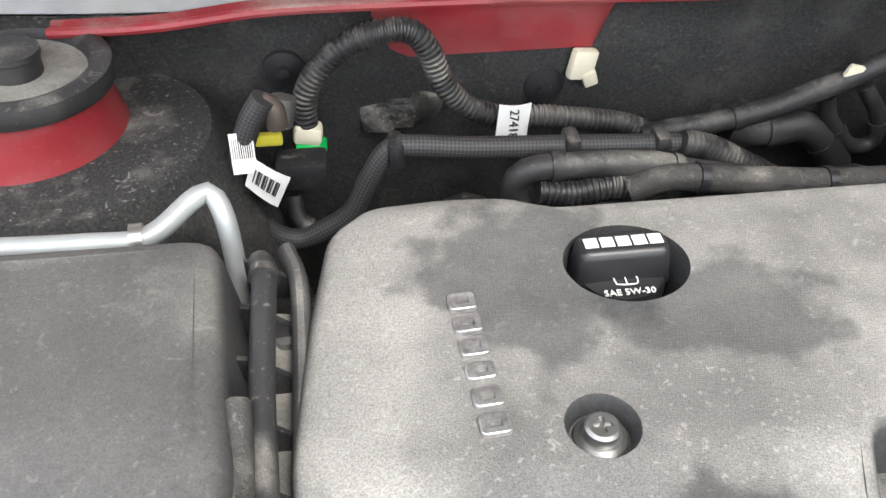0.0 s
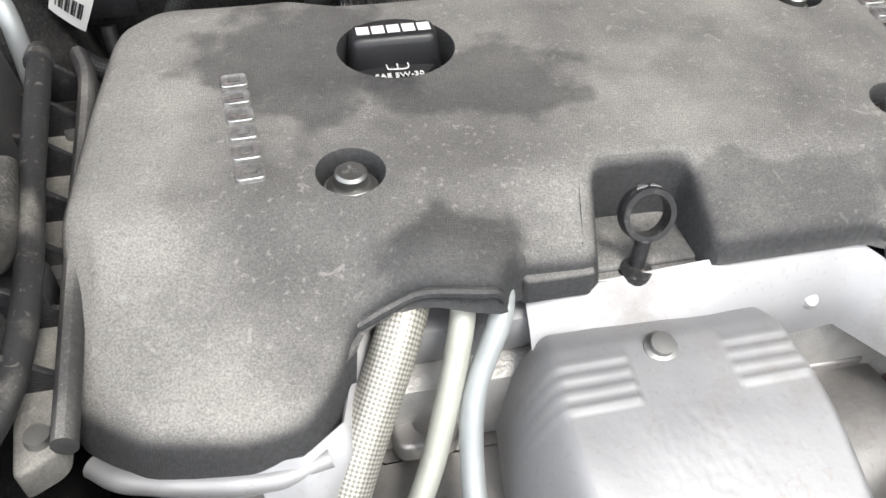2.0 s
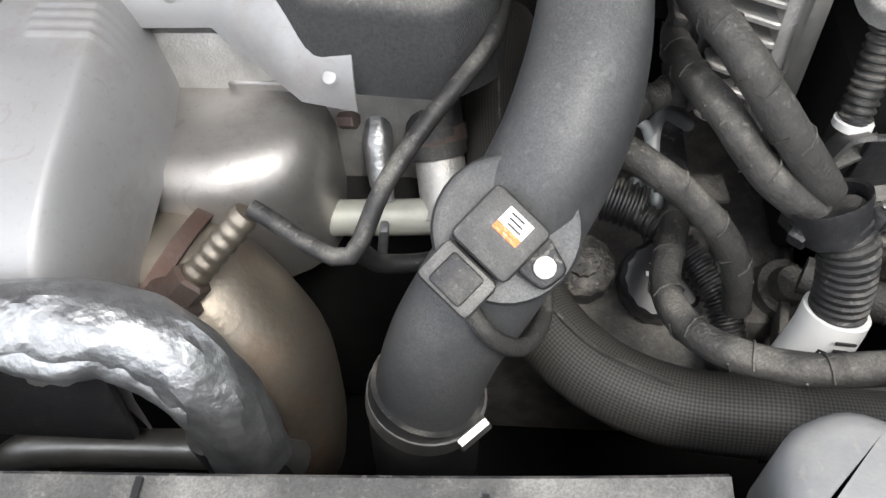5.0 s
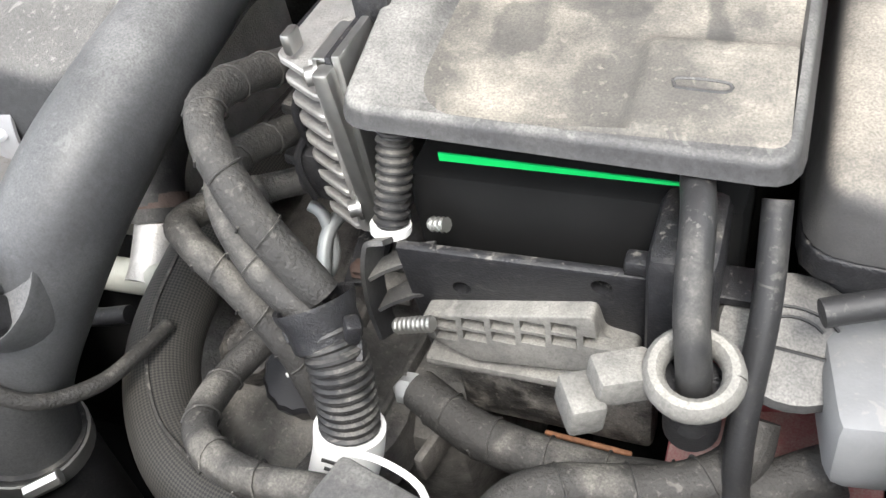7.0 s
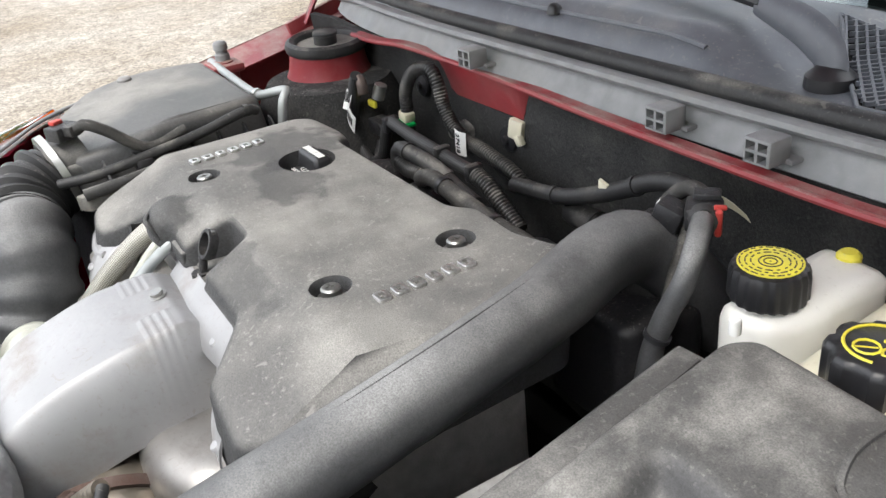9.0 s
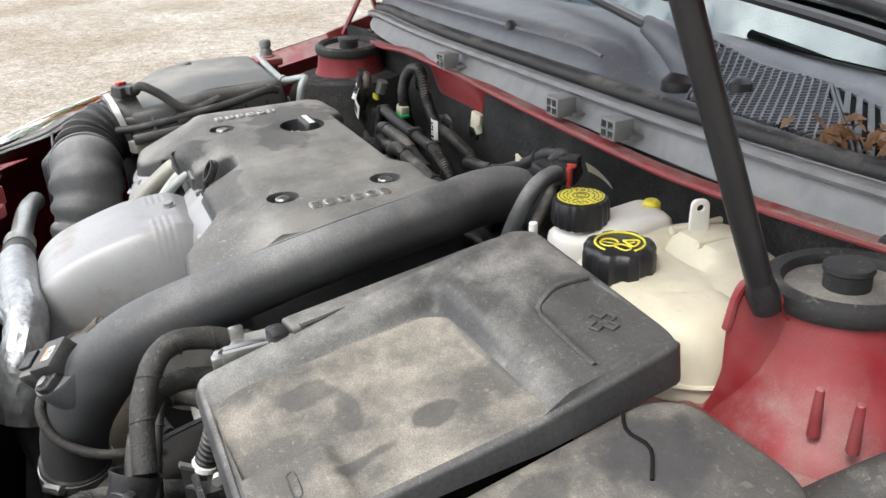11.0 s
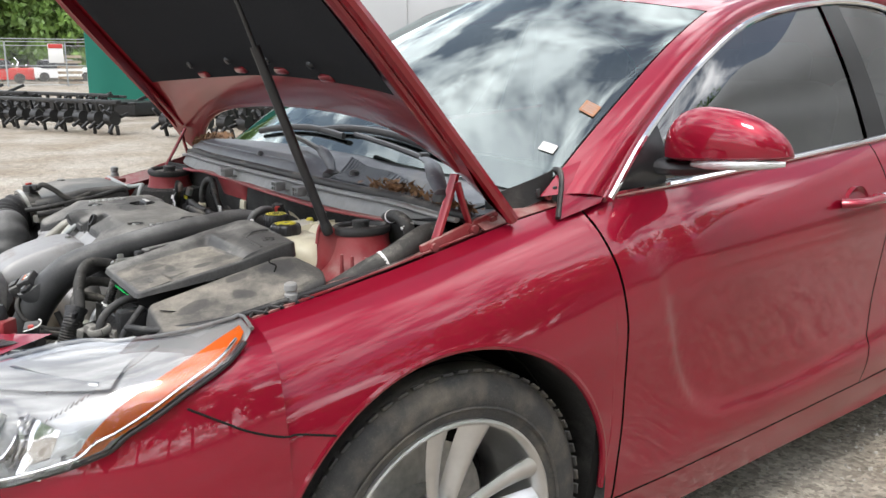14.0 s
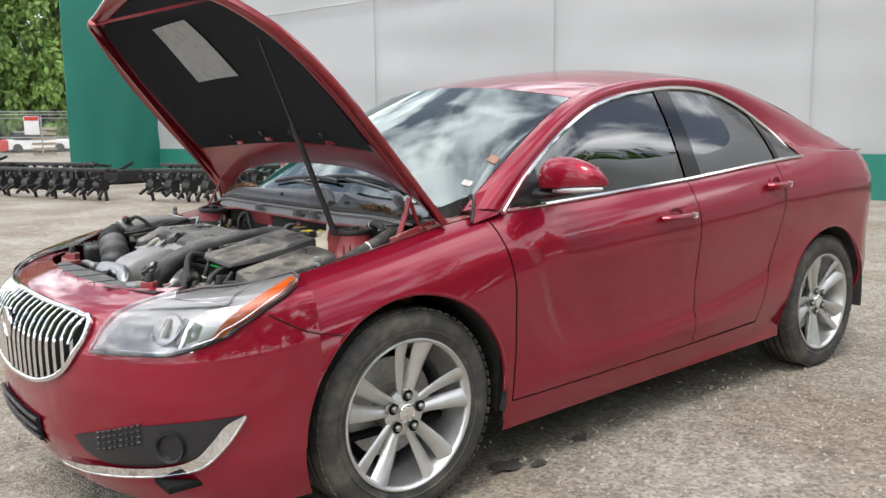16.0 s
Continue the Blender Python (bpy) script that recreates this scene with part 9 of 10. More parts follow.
PL = [(-0.011, -0.0035), (-0.0035, -0.0035), (-0.0035, -0.011), (0.0035, -0.011), (0.0035, -0.0035), (0.011, -0.0035), (0.011, 0.0035), (0.0035, 0.0035), (0.0035, 0.011), (-0.0035, 0.011), (-0.0035, 0.0035), (-0.011, 0.0035)]
PLW = [pose(0.549, -0.162, 0, 0, 0, 22) @ Vector((x, y, 0)) for x, y in PL]
PLW = [Vector((p.x, p.y, 0.8725 + bc_top(p.x, p.y))) for p in PLW]
part("plus_mark", tube([p for a, b in zip(PLW, PLW[1:] + PLW[:1]) for p in (a, a.lerp(b, 0.06), a.lerp(b, 0.94))] + [PLW[0]], 0.0012, 6, 0.0008), "dusty", bc, "moulded outline of a plus sign")
rail = thing("battery_side_rail", "dusty black plastic rail along the battery cover", "rail", at=(0.385, -0.25, 0.8))
RAIL = [(0.366, -0.152), (0.390, -0.150), (0.413, -0.352), (0.389, -0.356)]
part("rail", prism(rounded(RAIL, 0.004), 0.832, 0.872, 0.004, top=lambda x, y: -0.016 * max(0.0, min(1.0, (-0.16 - y) / 0.19))), "dusty", rail, "flat-topped rail")
part("edge_bead", tube([(0.388, -0.158, 0.8725), (0.400, -0.25, 0.8645), (0.411, -0.345, 0.8565)], 0.0022, 6, 0.01), "dusty", rail)
part("end_tab", box((0.402, -0.362, 0.846), (0.020, 0.014, 0.016), 0.003, (0, 0, 6)), "plastic", rail, "dark end tab")

tray = thing("battery_tray", "black plastic battery tray with a grey ribbed foot", "battery tray", at=(0.5, -0.42, 0.62))
# the shade under the lid is put into this box's colour
part("case", box((0.505, -0.27, 0.70), (0.165, 0.28, 0.16), 0.006), "dark", tray, "battery case, coloured near-black for the shade")
part("green_tape", surf(lambda u, v: Vector((0.452 + 0.108 * u, -0.424, 0.808 - 0.002 * u - (0.0045 - 0.003 * u) * v)), 8, 2, 0.001), "green", tray, "bright green battery edge")
fp = box((0.492, -0.437, 0.718), (0.125, 0.006, 0.095), 0.002, (6, 0, 2))
part("front_plate", cut(fp, [rod((x, -0.46, z), (x, -0.41, z), 0.005, seg=12) for x, z in ((0.460, 0.738), (0.530, 0.755))]), "plastic", tray, "dusty black front plate")
foot = rounded([(-0.056, 0.017), (0.033, 0.037), (0.036, 0.018), (0.053, 0.014), (0.053, 0.001), (-0.03, -0.010), (-0.056, 0.003)], 0.004)
FM = Matrix.Translation((0.495, -0.452, 0.707)) @ pose(0, 0, 0, 84, 0, 0)
shape = cut(prism(foot, -0.012, 0.004, 0.0012), [box((-0.043 + 0.0155 * k, 0.006 + 0.0028 * k + 0.0085 * m, 0.003), (0.0125, 0.0066, 0.014), 0) for k in range(6) for m in (0, 1) if not (k > 4 and m == 1)])
bmesh.ops.transform(shape, matrix=FM, verts=shape.verts)
part("ribbed_foot", shape, "paledust", tray, "dusty grey ribbed foot")
part("ledge", box((0.495, -0.446, 0.690), (0.118, 0.022, 0.006), 0.002, (0, -2, 0)), "paledust", tray, "dusty ledge")
part("lower_wall", box((0.500, -0.432, 0.648), (0.110, 0.02, 0.050), 0.004), "grime", tray, "grime-crusted lower wall")
part("rail_right", box((0.566, -0.43, 0.74), (0.03, 0.05, 0.10), 0.006), "plastic", tray)
SB = smooth_line([(0, 0.428), (0.16, 0.418), (0.34, 0.413), (0.55, 0.4085), (0.8, 0.406), (1, 0.407)])
SBZ = smooth_line([(0, 0.774), (0.16, 0.771), (0.34, 0.760), (0.55, 0.741), (0.8, 0.714), (1, 0.692)])
part("side_bracket", surf(lambda u, v: Vector((SB(u), -0.452 + 0.018 * v, SBZ(u) - 0.012 * v)), 24, 3, 0.0026), "dusty", tray, "bowed side bracket")
for z in (0.752, 0.728):
    part("bracket_shelf", surf(lambda u, v: Vector((0.412 + 0.030 * u, -0.451 + 0.010 * u + 0.014 * v, z - 0.010 * (1 - u) ** 2)), 8, 3, 0.002), "dusty", tray, "curved shelf of the bracket")
part("cable_screw", tube([(0.428, -0.462, 0.722), (0.450, -0.462, 0.730)], 0.0045, 10, rib=0.0009, pitch=0.0028), "steel", tray, "ribbed fixing stud")
part("locating_lugs", join(*[lathe([(0.0052, 0), (0.0060, 0), (0.0060, 0.0012), (0.0052, 0.0012)], Matrix.Translation((x, -0.4405, z)) @ pose(0, 0, 0, 96, 0, 0), 20) for x, z in ((0.440, 0.756), (0.492, 0.760), (0.546, 0.764))]), "plastic", tray)
part("end_post", join(box((0.557, -0.436, 0.735), (0.008, 0.012, 0.090), 0.002), box((0.548, -0.438, 0.770), (0.016, 0.010, 0.008), 0.002)), "plastic", tray, "ribbed end post")
part("yellow_strip", box((0.520, -0.447, 0.624), (0.050, 0.003, 0.0028), 0.001, (0, 3, 0)), "fadedorange", tray, "thin yellow edge")
part("clip_socket", cut(box((0.585, -0.425, 0.738), (0.026, 0.022, 0.030), 0.003), [box((0.585, -0.432, 0.742), (0.018, 0.03, 0.014), 0)]), "plastic", tray, "square clip socket")
part("conduit", tube([(0.428, -0.415, 0.815), (0.426, -0.424, 0.79), (0.423, -0.434, 0.765)], 0.0092, 14, rib=0.0016, pitch=0.0046), "conduit", tray, "corrugated conduit")
part("conduit_band", tube([(0.4232, -0.4335, 0.767), (0.4228, -0.4345, 0.763)], 0.0105, 16, 0.003), "white", tray)
part("spring_pin", tube([(0.442, -0.428, 0.765), (0.452, -0.430, 0.768)], 0.004, 8, rib=0.001, pitch=0.003), "steel", tray)

ecu = thing("engine_control_unit", "cast aluminium engine controller with cooling fins", "control unit", at=(0.37, -0.30, 0.7))
part("case", box((0.386, -0.310, 0.780), (0.012, 0.185, 0.116), 0.003), "cast", ecu, "cast aluminium case")
part("gasket", box((0.394, -0.310, 0.781), (0.004, 0.188, 0.120), 0.001), "plastic", ecu, "black gasket edge")
part("back_plate", box((0.399, -0.310, 0.782), (0.005, 0.190, 0.122), 0.0015), "alu", ecu, "pale back plate")
for k in range(9):
    part("fin", prism(rounded([(0.353, -0.388), (0.382, -0.404), (0.382, -0.215), (0.353, -0.225)], 0.006), 0.724 + 0.0128 * k, 0.7275 + 0.0128 * k, 0.001, steps=1), "cast", ecu)
part("mount_plate", join(box((0.393, -0.405, 0.786), (0.009, 0.010, 0.104), 0.002, (4, 0, 0)), box((0.389, -0.386, 0.838), (0.010, 0.034, 0.004), 0.0015), box((0.366, -0.388, 0.839), (0.006, 0.012, 0.012), 0.002)), "alu", ecu, "pale metal bracket")
for z in (0.832, 0.745):
    part("mount_bolt", lathe([(0, 0), (0.0075, 0), (0.0075, 0.002), (0.005, 0.002), (0.005, 0.007), (0, 0.008)], Matrix.Translation((0.388, -0.404, z)) @ pose(0, 0, 0, 90, 0, -60), 10), "bolt", ecu, "plated bolt")
for k, (y, z) in enumerate(((-0.335, 0.798), (-0.355, 0.770), (-0.368, 0.744))):
    hood_block = part("connector", join(box((0.352, y, z), (0.030, 0.038, 0.034), 0.004, (0, 12, 0)), box((0.340, y, z + 0.010), (0.018, 0.034, 0.008), 0.002, (0, 12, 0))), "plastic", ecu, "black harness connector")
    part("latch", tube([(0.348, y - 0.022, z - 0.012), (0.346, y - 0.024, z + 0.018), (0.346, y, z + 0.024), (0.346, y + 0.024, z + 0.018), (0.348, y + 0.022, z - 0.012)], 0.0022, 6, 0.006), "plastic_clean", hood_block, "swing latch")

# wiring harness
HARNESS = [([(0.338, -0.32, 0.79), (0.334, -0.352, 0.80), (0.334, -0.41, 0.824), (0.345, -0.445, 0.828), (0.371, -0.468, 0.80), (0.404, -0.478, 0.758)], 0.0098),
           ([(0.345, -0.34, 0.765), (0.336, -0.37, 0.768), (0.334, -0.42, 0.788), (0.347, -0.455, 0.792), (0.370, -0.476, 0.77), (0.400, -0.486, 0.748)], 0.0092),
           ([(0.355, -0.355, 0.728), (0.338, -0.374, 0.733), (0.310, -0.405, 0.742), (0.296, -0.438, 0.752), (0.312, -0.458, 0.758), (0.345, -0.470, 0.735), (0.37, -0.478, 0.70), (0.38, -0.485, 0.66)], 0.0088),
           ([(0.352, -0.41, 0.67), (0.340, -0.455, 0.685), (0.332, -0.495, 0.69), (0.345, -0.535, 0.705), (0.385, -0.556, 0.715), (0.44, -0.556, 0.72)], 0.009),
           ([(0.488, -0.548, 0.672), (0.503, -0.525, 0.686), (0.522, -0.512, 0.690), (0.548, -0.504, 0.688), (0.577, -0.495, 0.688), (0.599, -0.480, 0.692), (0.603, -0.462, 0.705)], 0.0115),
           ([(0.505, -0.545, 0.660), (0.530, -0.532, 0.672), (0.565, -0.525, 0.672), (0.605, -0.512, 0.676)], 0.0095),
           ([(0.425, -0.455, 0.655), (0.47, -0.475, 0.655), (0.54, -0.487, 0.665), (0.60, -0.487, 0.68), (0.64, -0.47, 0.69)], 0.0125),
           ([(0.375, -0.50, 0.625), (0.39, -0.525, 0.65), (0.43, -0.535, 0.655), (0.50, -0.525, 0.645), (0.57, -0.515, 0.655), (0.63, -0.50, 0.67)], 0.0105)]
for pts, r in HARNESS:
    e = thing("wiring_harness", "thick wiring harness wound in dusty black fabric tape", "wiring harness", group="taped harnesses", at=pts[len(pts) // 2])
    part("loom", tube(pts, r, 16, 0.005, wobble=0.07), "tape", e)
    p, _ = resample(catmull(pts, 10), 0.016)
    for a, b in zip(p[1:-1:2], p[2:-1:2]):
        d = (b - a).normalized()
        nx = d.cross(Vector((0.3, 0.2, 1))).normalized()
        ny = d.cross(nx)
        ring = [a + nx * (r + 0.0006) * math.cos(q) + ny * (r + 0.0006) * math.sin(q) + d * 0.006 * q / 3 for q in [2 * math.pi * j / 14 for j in range(15)]]
        part("tape_turn", tube(ring, 0.0007, 5, 0.006), "tape", e)
cd = thing("corrugated_conduit", "thick corrugated conduit with a white part label", "conduit", at=(0.41, -0.5, 0.65))
part("conduit", tube([(0.405, -0.486, 0.756), (0.416, -0.498, 0.738), (0.419, -0.512, 0.700), (0.409, -0.523, 0.662), (0.396, -0.532, 0.615)], 0.0155, 20, rib=0.0016, pitch=0.0046), "conduit", cd)
part("white_label", tube([(0.4193, -0.5118, 0.7015), (0.4165, -0.5165, 0.686), (0.409, -0.523, 0.662), (0.404, -0.527, 0.645)], 0.0181, 24, 0.004), "white", cd, "white label sleeve")
CLM = axis_to((0.411, -0.493, 0.742), (0.401, -0.482, 0.764))
collar = part("collar", lathe_open([(0.0160, 0.0), (0.0178, 0.002), (0.0178, 0.012), (0.0205, 0.020), (0.0205, 0.023), (0.0185, 0.022), (0.0160, 0.012)], 28), "plastic", cd, "flared split collar")
collar.data.transform(CLM)
for q in (-1.2, -0.7, 2.2):
    part("collar_latch", box(CLM @ Vector((0.0190 * math.cos(q), 0.0190 * math.sin(q), 0.006)), (0.010, 0.008, 0.012), 0.002, (20, 0, math.degrees(q))), "plastic", cd)
part("label_bars", join(*[box((0.4200 - 0.0016 * k, -0.5322 - 0.0014 * k, 0.700 - 0.0052 * k), (0.013 - 0.004 * (k % 2), 0.0010, 0.0016), 0, (-12, 20, 8)) for k in range(6)]), "ink", cd, "printed bars")
part("collar_clip", box((0.424, -0.495, 0.742), (0.012, 0.012, 0.010), 0.002, (30, 0, 20)), "plastic", cd)
part("side_conduit", tube([(0.265, -0.395, 0.66), (0.295, -0.40, 0.665), (0.33, -0.41, 0.66)], 0.016, 16, rib=0.002, pitch=0.005), "conduit", cd)
part("side_conduit", tube([(0.31, -0.405, 0.66), (0.345, -0.43, 0.66), (0.375, -0.47, 0.645), (0.385, -0.50, 0.62)], 0.0105, 14, rib=0.0016, pitch=0.0046), "conduit", cd)
part("cable_tie", tube([(0.286, -0.398, 0.664), (0.289, -0.3985, 0.6645)], 0.0175, 16, 0.003), "galv", cd, "grey cable tie")
gc = thing("gearbox_filler_cap", "round black gearbox filler cap with a gear symbol", "filler cap", at=(0.34, -0.45, 0.62))
GMX = Matrix.Translation((0.342, -0.445, 0.625)) @ pose(0, 0, 0, 25, 0, 0)
part("cap", lathe([(0, 0), (0.026, 0), (0.027, 0.004), (0.026, 0.018), (0.023, 0.021), (0, 0.021)], GMX, 30, (15, 0.0012)), "plastic_clean", gc)
gear = part("gear_symbol", join(*[box((0.009 * math.cos(q), 0.009 * math.sin(q) + 0.003, 0.0215), (0.004, 0.003, 0.0008), 0, (0, 0, math.degrees(q))) for q in [k * math.pi / 4 for k in range(8)]]), "white", gc)
gear.matrix_basis = GMX
lb = thing("gearbox_bolt", "steel bolt with a nut on the gearbox bracket", "bolt", at=(0.40, -0.42, 0.6))
part("nut", lathe([(0, 0), (0.014, 0), (0.014, 0.004), (0.010, 0.004), (0.010, 0.016), (0.006, 0.017), (0.006, 0.024), (0, 0.024)], Matrix.Translation((0.40, -0.425, 0.60)) @ pose(0, 0, 0, 30, 0, 0), 6), "steel", lb)
sp = thing("bare_hook_pipe", "small hooked metal pipe on the gearbox", "pipe", at=(0.36, -0.37, 0.68))
part("pipe", tube([(0.368, -0.33, 0.66), (0.345, -0.345, 0.685), (0.335, -0.375, 0.685), (0.34, -0.41, 0.655)], 0.005, 10, 0.006), "galv", sp)
# ringed clip and washer parts at the lamp
rg = thing("ring_clip", "dusty grey plastic ring clip holding a hose", "clip", at=(0.58, -0.47, 0.70))
RM = Matrix.Translation((0.577, -0.488, 0.765)) @ pose(0, 0, 0, 12, 0, 0)
part("ring", tube([RM @ Vector((0.0155 * math.cos(q), 0.0155 * math.sin(q), 0)) for q in [2 * math.pi * k / 28 for k in range(29)]], 0.0048, 10, 0.004, flat=1.5), "paledust", rg, "thick dusty ring")
part("barrel", tube([RM @ Vector((0, 0, -0.008)), RM @ Vector((0, 0, -0.055))], 0.0125, 20, 0.008), "plastic", rg)
part("plug", join(box((0.550, -0.492, 0.760), (0.026, 0.018, 0.016), 0.003, (0, 10, 32)), box((0.535, -0.503, 0.752), (0.016, 0.022, 0.017), 0.003, (0, 10, 32))), "paledust", rg, "dusty plug")
part("hose", tube([(0.578, -0.488, 0.73), (0.577, -0.488, 0.765), (0.573, -0.475, 0.79), (0.570, -0.445, 0.808), (0.566, -0.42, 0.808)], 0.0072, 12, 0.006), "rubber", rg, "grey rubber hose")
rg2 = thing("rubber_hose", "black rubber hose rising under the battery cover", "hose", at=(0.60, -0.45, 0.75))
part("hose", tube([(0.600, -0.50, 0.68), (0.598, -0.48, 0.72), (0.600, -0.45, 0.765), (0.598, -0.42, 0.80)], 0.0062, 12, 0.006), "rubber", rg2)
rl2 = thing("relay_connector", "grey dusty connector with a white clip and red lock", "connector", at=(0.49, -0.56, 0.74))
part("body", box((0.472, -0.573, 0.756), (0.046, 0.025, 0.018), 0.004, (0, 0, -14)), "dusty", rl2)
part("bail", tube([(0.447, -0.556, 0.764), (0.470, -0.557, 0.768), (0.490, -0.563, 0.767), (0.497, -0.575, 0.764), (0.493, -0.590, 0.760)], 0.0015, 8, 0.005), "white", rl2, "white bail clip")
part("red_lock", box((0.489, -0.577, 0.766), (0.009, 0.009, 0.006), 0.002, (0, 0, -14)), "redconn", rl2, "red lock tab")
wl = thing("lamp_connector", "grey taped lamp connector beside the fuse box", "connector", at=(0.64, -0.45, 0.7))
part("body", box((0.645, -0.448, 0.725), (0.040, 0.085, 0.04), 0.008, (-8, 0, 8)), "greyplastic", wl)
part("port", lathe([(0.005, 0), (0.009, 0), (0.009, 0.008), (0.005, 0.008)], Matrix.Translation((0.642, -0.408, 0.745)), 14), "cream", wl, "pale round port")
part("lead", tube([(0.648, -0.405, 0.74), (0.65, -0.385, 0.755), (0.652, -0.37, 0.775)], 0.008, 10, 0.006), "tape", wl)
rv = thing("red_lamp_bracket", "red steel lamp bracket in the front corner", "bracket", at=(0.62, -0.47, 0.66))
part("plate", box((0.615, -0.44, 0.655), (0.10, 0.12, 0.008), 0.003), "paint_in", rv)
part("upright", box((0.60, -0.425, 0.69), (0.05, 0.006, 0.08), 0.002, (0, 0, 12)), "paint_in", rv)
ws = thing("washer_filler_cap", "grey washer filler cap with a moulded wiper symbol", "filler cap", at=(0.605, -0.415, 0.75))
WM = Matrix.Translation((0.612, -0.440, 0.735)) @ pose(0, 0, 0, 14, 8, 0)
part("cap", lathe([(0, 0), (0.032, 0), (0.033, 0.003), (0.031, 0.007), (0, 0.009)], WM, 30), "dusty", ws)
part("tab", box((0.648, -0.418, 0.752), (0.022, 0.014, 0.004), 0.0015, (14, 8, 10)), "dusty", ws)
part("symbol", join(*[tube([WM @ Vector((0.018 * math.cos(q) * k, 0.006 + 0.012 * math.sin(q) * k - 0.006, 0.0092)) for q in [0.5 + 2.1 * j / 8 for j in range(9)]], 0.0008, 5, 0.004) for k in (0.7, 1.1)], tube([WM @ Vector((-0.014, -0.008, 0.009)), WM @ Vector((0.014, -0.008, 0.009))], 0.0008, 5, 0.004)), "ink", ws)

fb = thing("fuse_box", "dusty black fuse box with tan dust film and cracked lid", "fuse box", at=(0.65, -0.29, 0.72))
FB = [(0.613, -0.420), (0.612, -0.30), (0.612, -0.175), (0.630, -0.146), (0.700, -0.128), (0.745, -0.145), (0.762, -0.30), (0.745, -0.430)]
part("lid", prism(rounded(FB, [0.018, 0.014, 0.012, 0.014, 0.014, 0.014, 0.014, 0.018], 4), 0.775, 0.858, 0.009, 0.004, top=lambda x, y: -0.052 * max(0, min(1, (-0.17 - y) / 0.25)) - 0.022 * max(0, (x - 0.63) / 0.12) - 0.010 * step(0.735, 0.76, x)), "fusedust", fb, "dusty lid")
part("lid_rim", prism(rounded(offset(FB, -0.006), 0.02, 3), 0.760, 0.774, 0.003), "plastic", fb)
part("base", prism(rounded(offset(FB, 0.006), 0.02, 3), 0.64, 0.765, 0.003), "plastic", fb, "black lower case")
for p in ((0.735, -0.36, 0.785), (0.748, -0.27, 0.79)):
    part("latch", box(p, (0.016, 0.03, 0.022), 0.003, (0, 10, -6)), "plastic", fb)
part("crack", tube([(0.616, -0.192, 0.8545), (0.632, -0.200, 0.8523), (0.650, -0.196, 0.8500), (0.668, -0.208, 0.8440)], 0.0014, 5, 0.005), "dark", fb, "crack in the lid")
part("label_strip", join(*[box((0.66 + 0.006 * k, -0.40 + 0.004 * k, 0.8045), (0.004, 0.022, 0.0008), 0, (-7, 0, 0)) for k in range(3)]), "plastic_clean", fb)
cv = thing("bonnet_cable", "black bonnet release cable along the wing", "cable", at=(0.76, -0.2, 0.80))
part("cable", tube([(0.62, -0.455, 0.775), (0.70, -0.42, 0.785), (0.752, -0.33, 0.80), (0.765, -0.20, 0.822), (0.768, -0.05, 0.842), (0.76, 0.03, 0.855)], 0.006, 10, 0.01), "rubber", cv)
lat = thing("lattice_trim", "black plastic lattice strip behind the headlamp", "trim", at=(0.77, -0.3, 0.8))
part("strip", join(*[box((0.772, -0.30 + 0.014 * k, 0.806 + 0.002 * k), (0.034, 0.004, 0.006), 0.001, (0, 0, 35 if k % 2 else -35), 1) for k in range(8)]), "plastic", lat)

# tanks
rsv = thing("brake_fluid_reservoir", "translucent white brake fluid reservoir with a yellow printed cap", "reservoir", at=(0.37, -0.05, 0.8))
part("tank", prism(rounded([(0.330, -0.080), (0.374, -0.080), (0.392, -0.045), (0.396, 0.030), (0.336, 0.034)], 0.014, 4), 0.79, 0.866, 0.012, top=lambda x, y: -0.010 * max(0.0, min(1.0, (-0.03 - y) / 0.03))), "milky", rsv, "translucent white tank")
RC = Matrix.Translation((0.353, -0.052, 0.0))
part("neck", rod((0.353, -0.052, 0.84), (0.353, -0.052, 0.866), 0.0195, seg=24), "milky", rsv, "pale neck")
part("cap", lathe([(0, 0.860), (0.0250, 0.860), (0.0265, 0.863), (0.0262, 0.880), (0.0245, 0.885), (0.021, 0.8868), (0, 0.8868)], RC, 80, (20, 0.0012)), "plastic_clean", rsv, "knurled black cap")
part("cap_label", lathe([(0, 0.8866), (0.0222, 0.8866), (0.0222, 0.8874), (0, 0.8874)], RC, 36), "yellow", rsv, "round yellow label")
part("label_print", join(*[box((0.353 + r * math.cos(q), -0.052 + r * math.sin(q), 0.8877), (0.0022 + 0.0014 * (k % 3), 0.0009, 0.0004), 0, (0, 0, math.degrees(q) + 90)) for r, n in ((0.0203, 22), (0.0165, 18), (0.0128, 13)) for k, q in enumerate([2 * math.pi * j / n for j in range(n)])],
                         *[tube([(0.353 + r * math.cos(q), -0.052 + r * math.sin(q), 0.8876) for q in [2 * math.pi * k / 20 for k in range(21)]], 0.0005, 5, 0.003) for r in (0.0045, 0.0078)],
                         box((0.353, -0.052, 0.8876), (0.0008, 0.0008, 0.0004), 0)), "ink", rsv, "unreadable fine print round the label")
part("yellow_plug", lathe([(0, 0), (0.009, 0), (0.009, 0.006), (0.006, 0.009), (0, 0.009)], Matrix.Translation((0.362, 0.024, 0.862)), 16), "yellow", rsv, "yellow level plug")
part("side_stub", rod((0.384, -0.122, 0.874), (0.384, -0.122, 0.886), 0.004, seg=10), "white", rsv, "small white nipple")
tk = thing("coolant_tank", "yellowed translucent coolant expansion tank with a black cap", "expansion tank", at=(0.48, -0.02, 0.75))
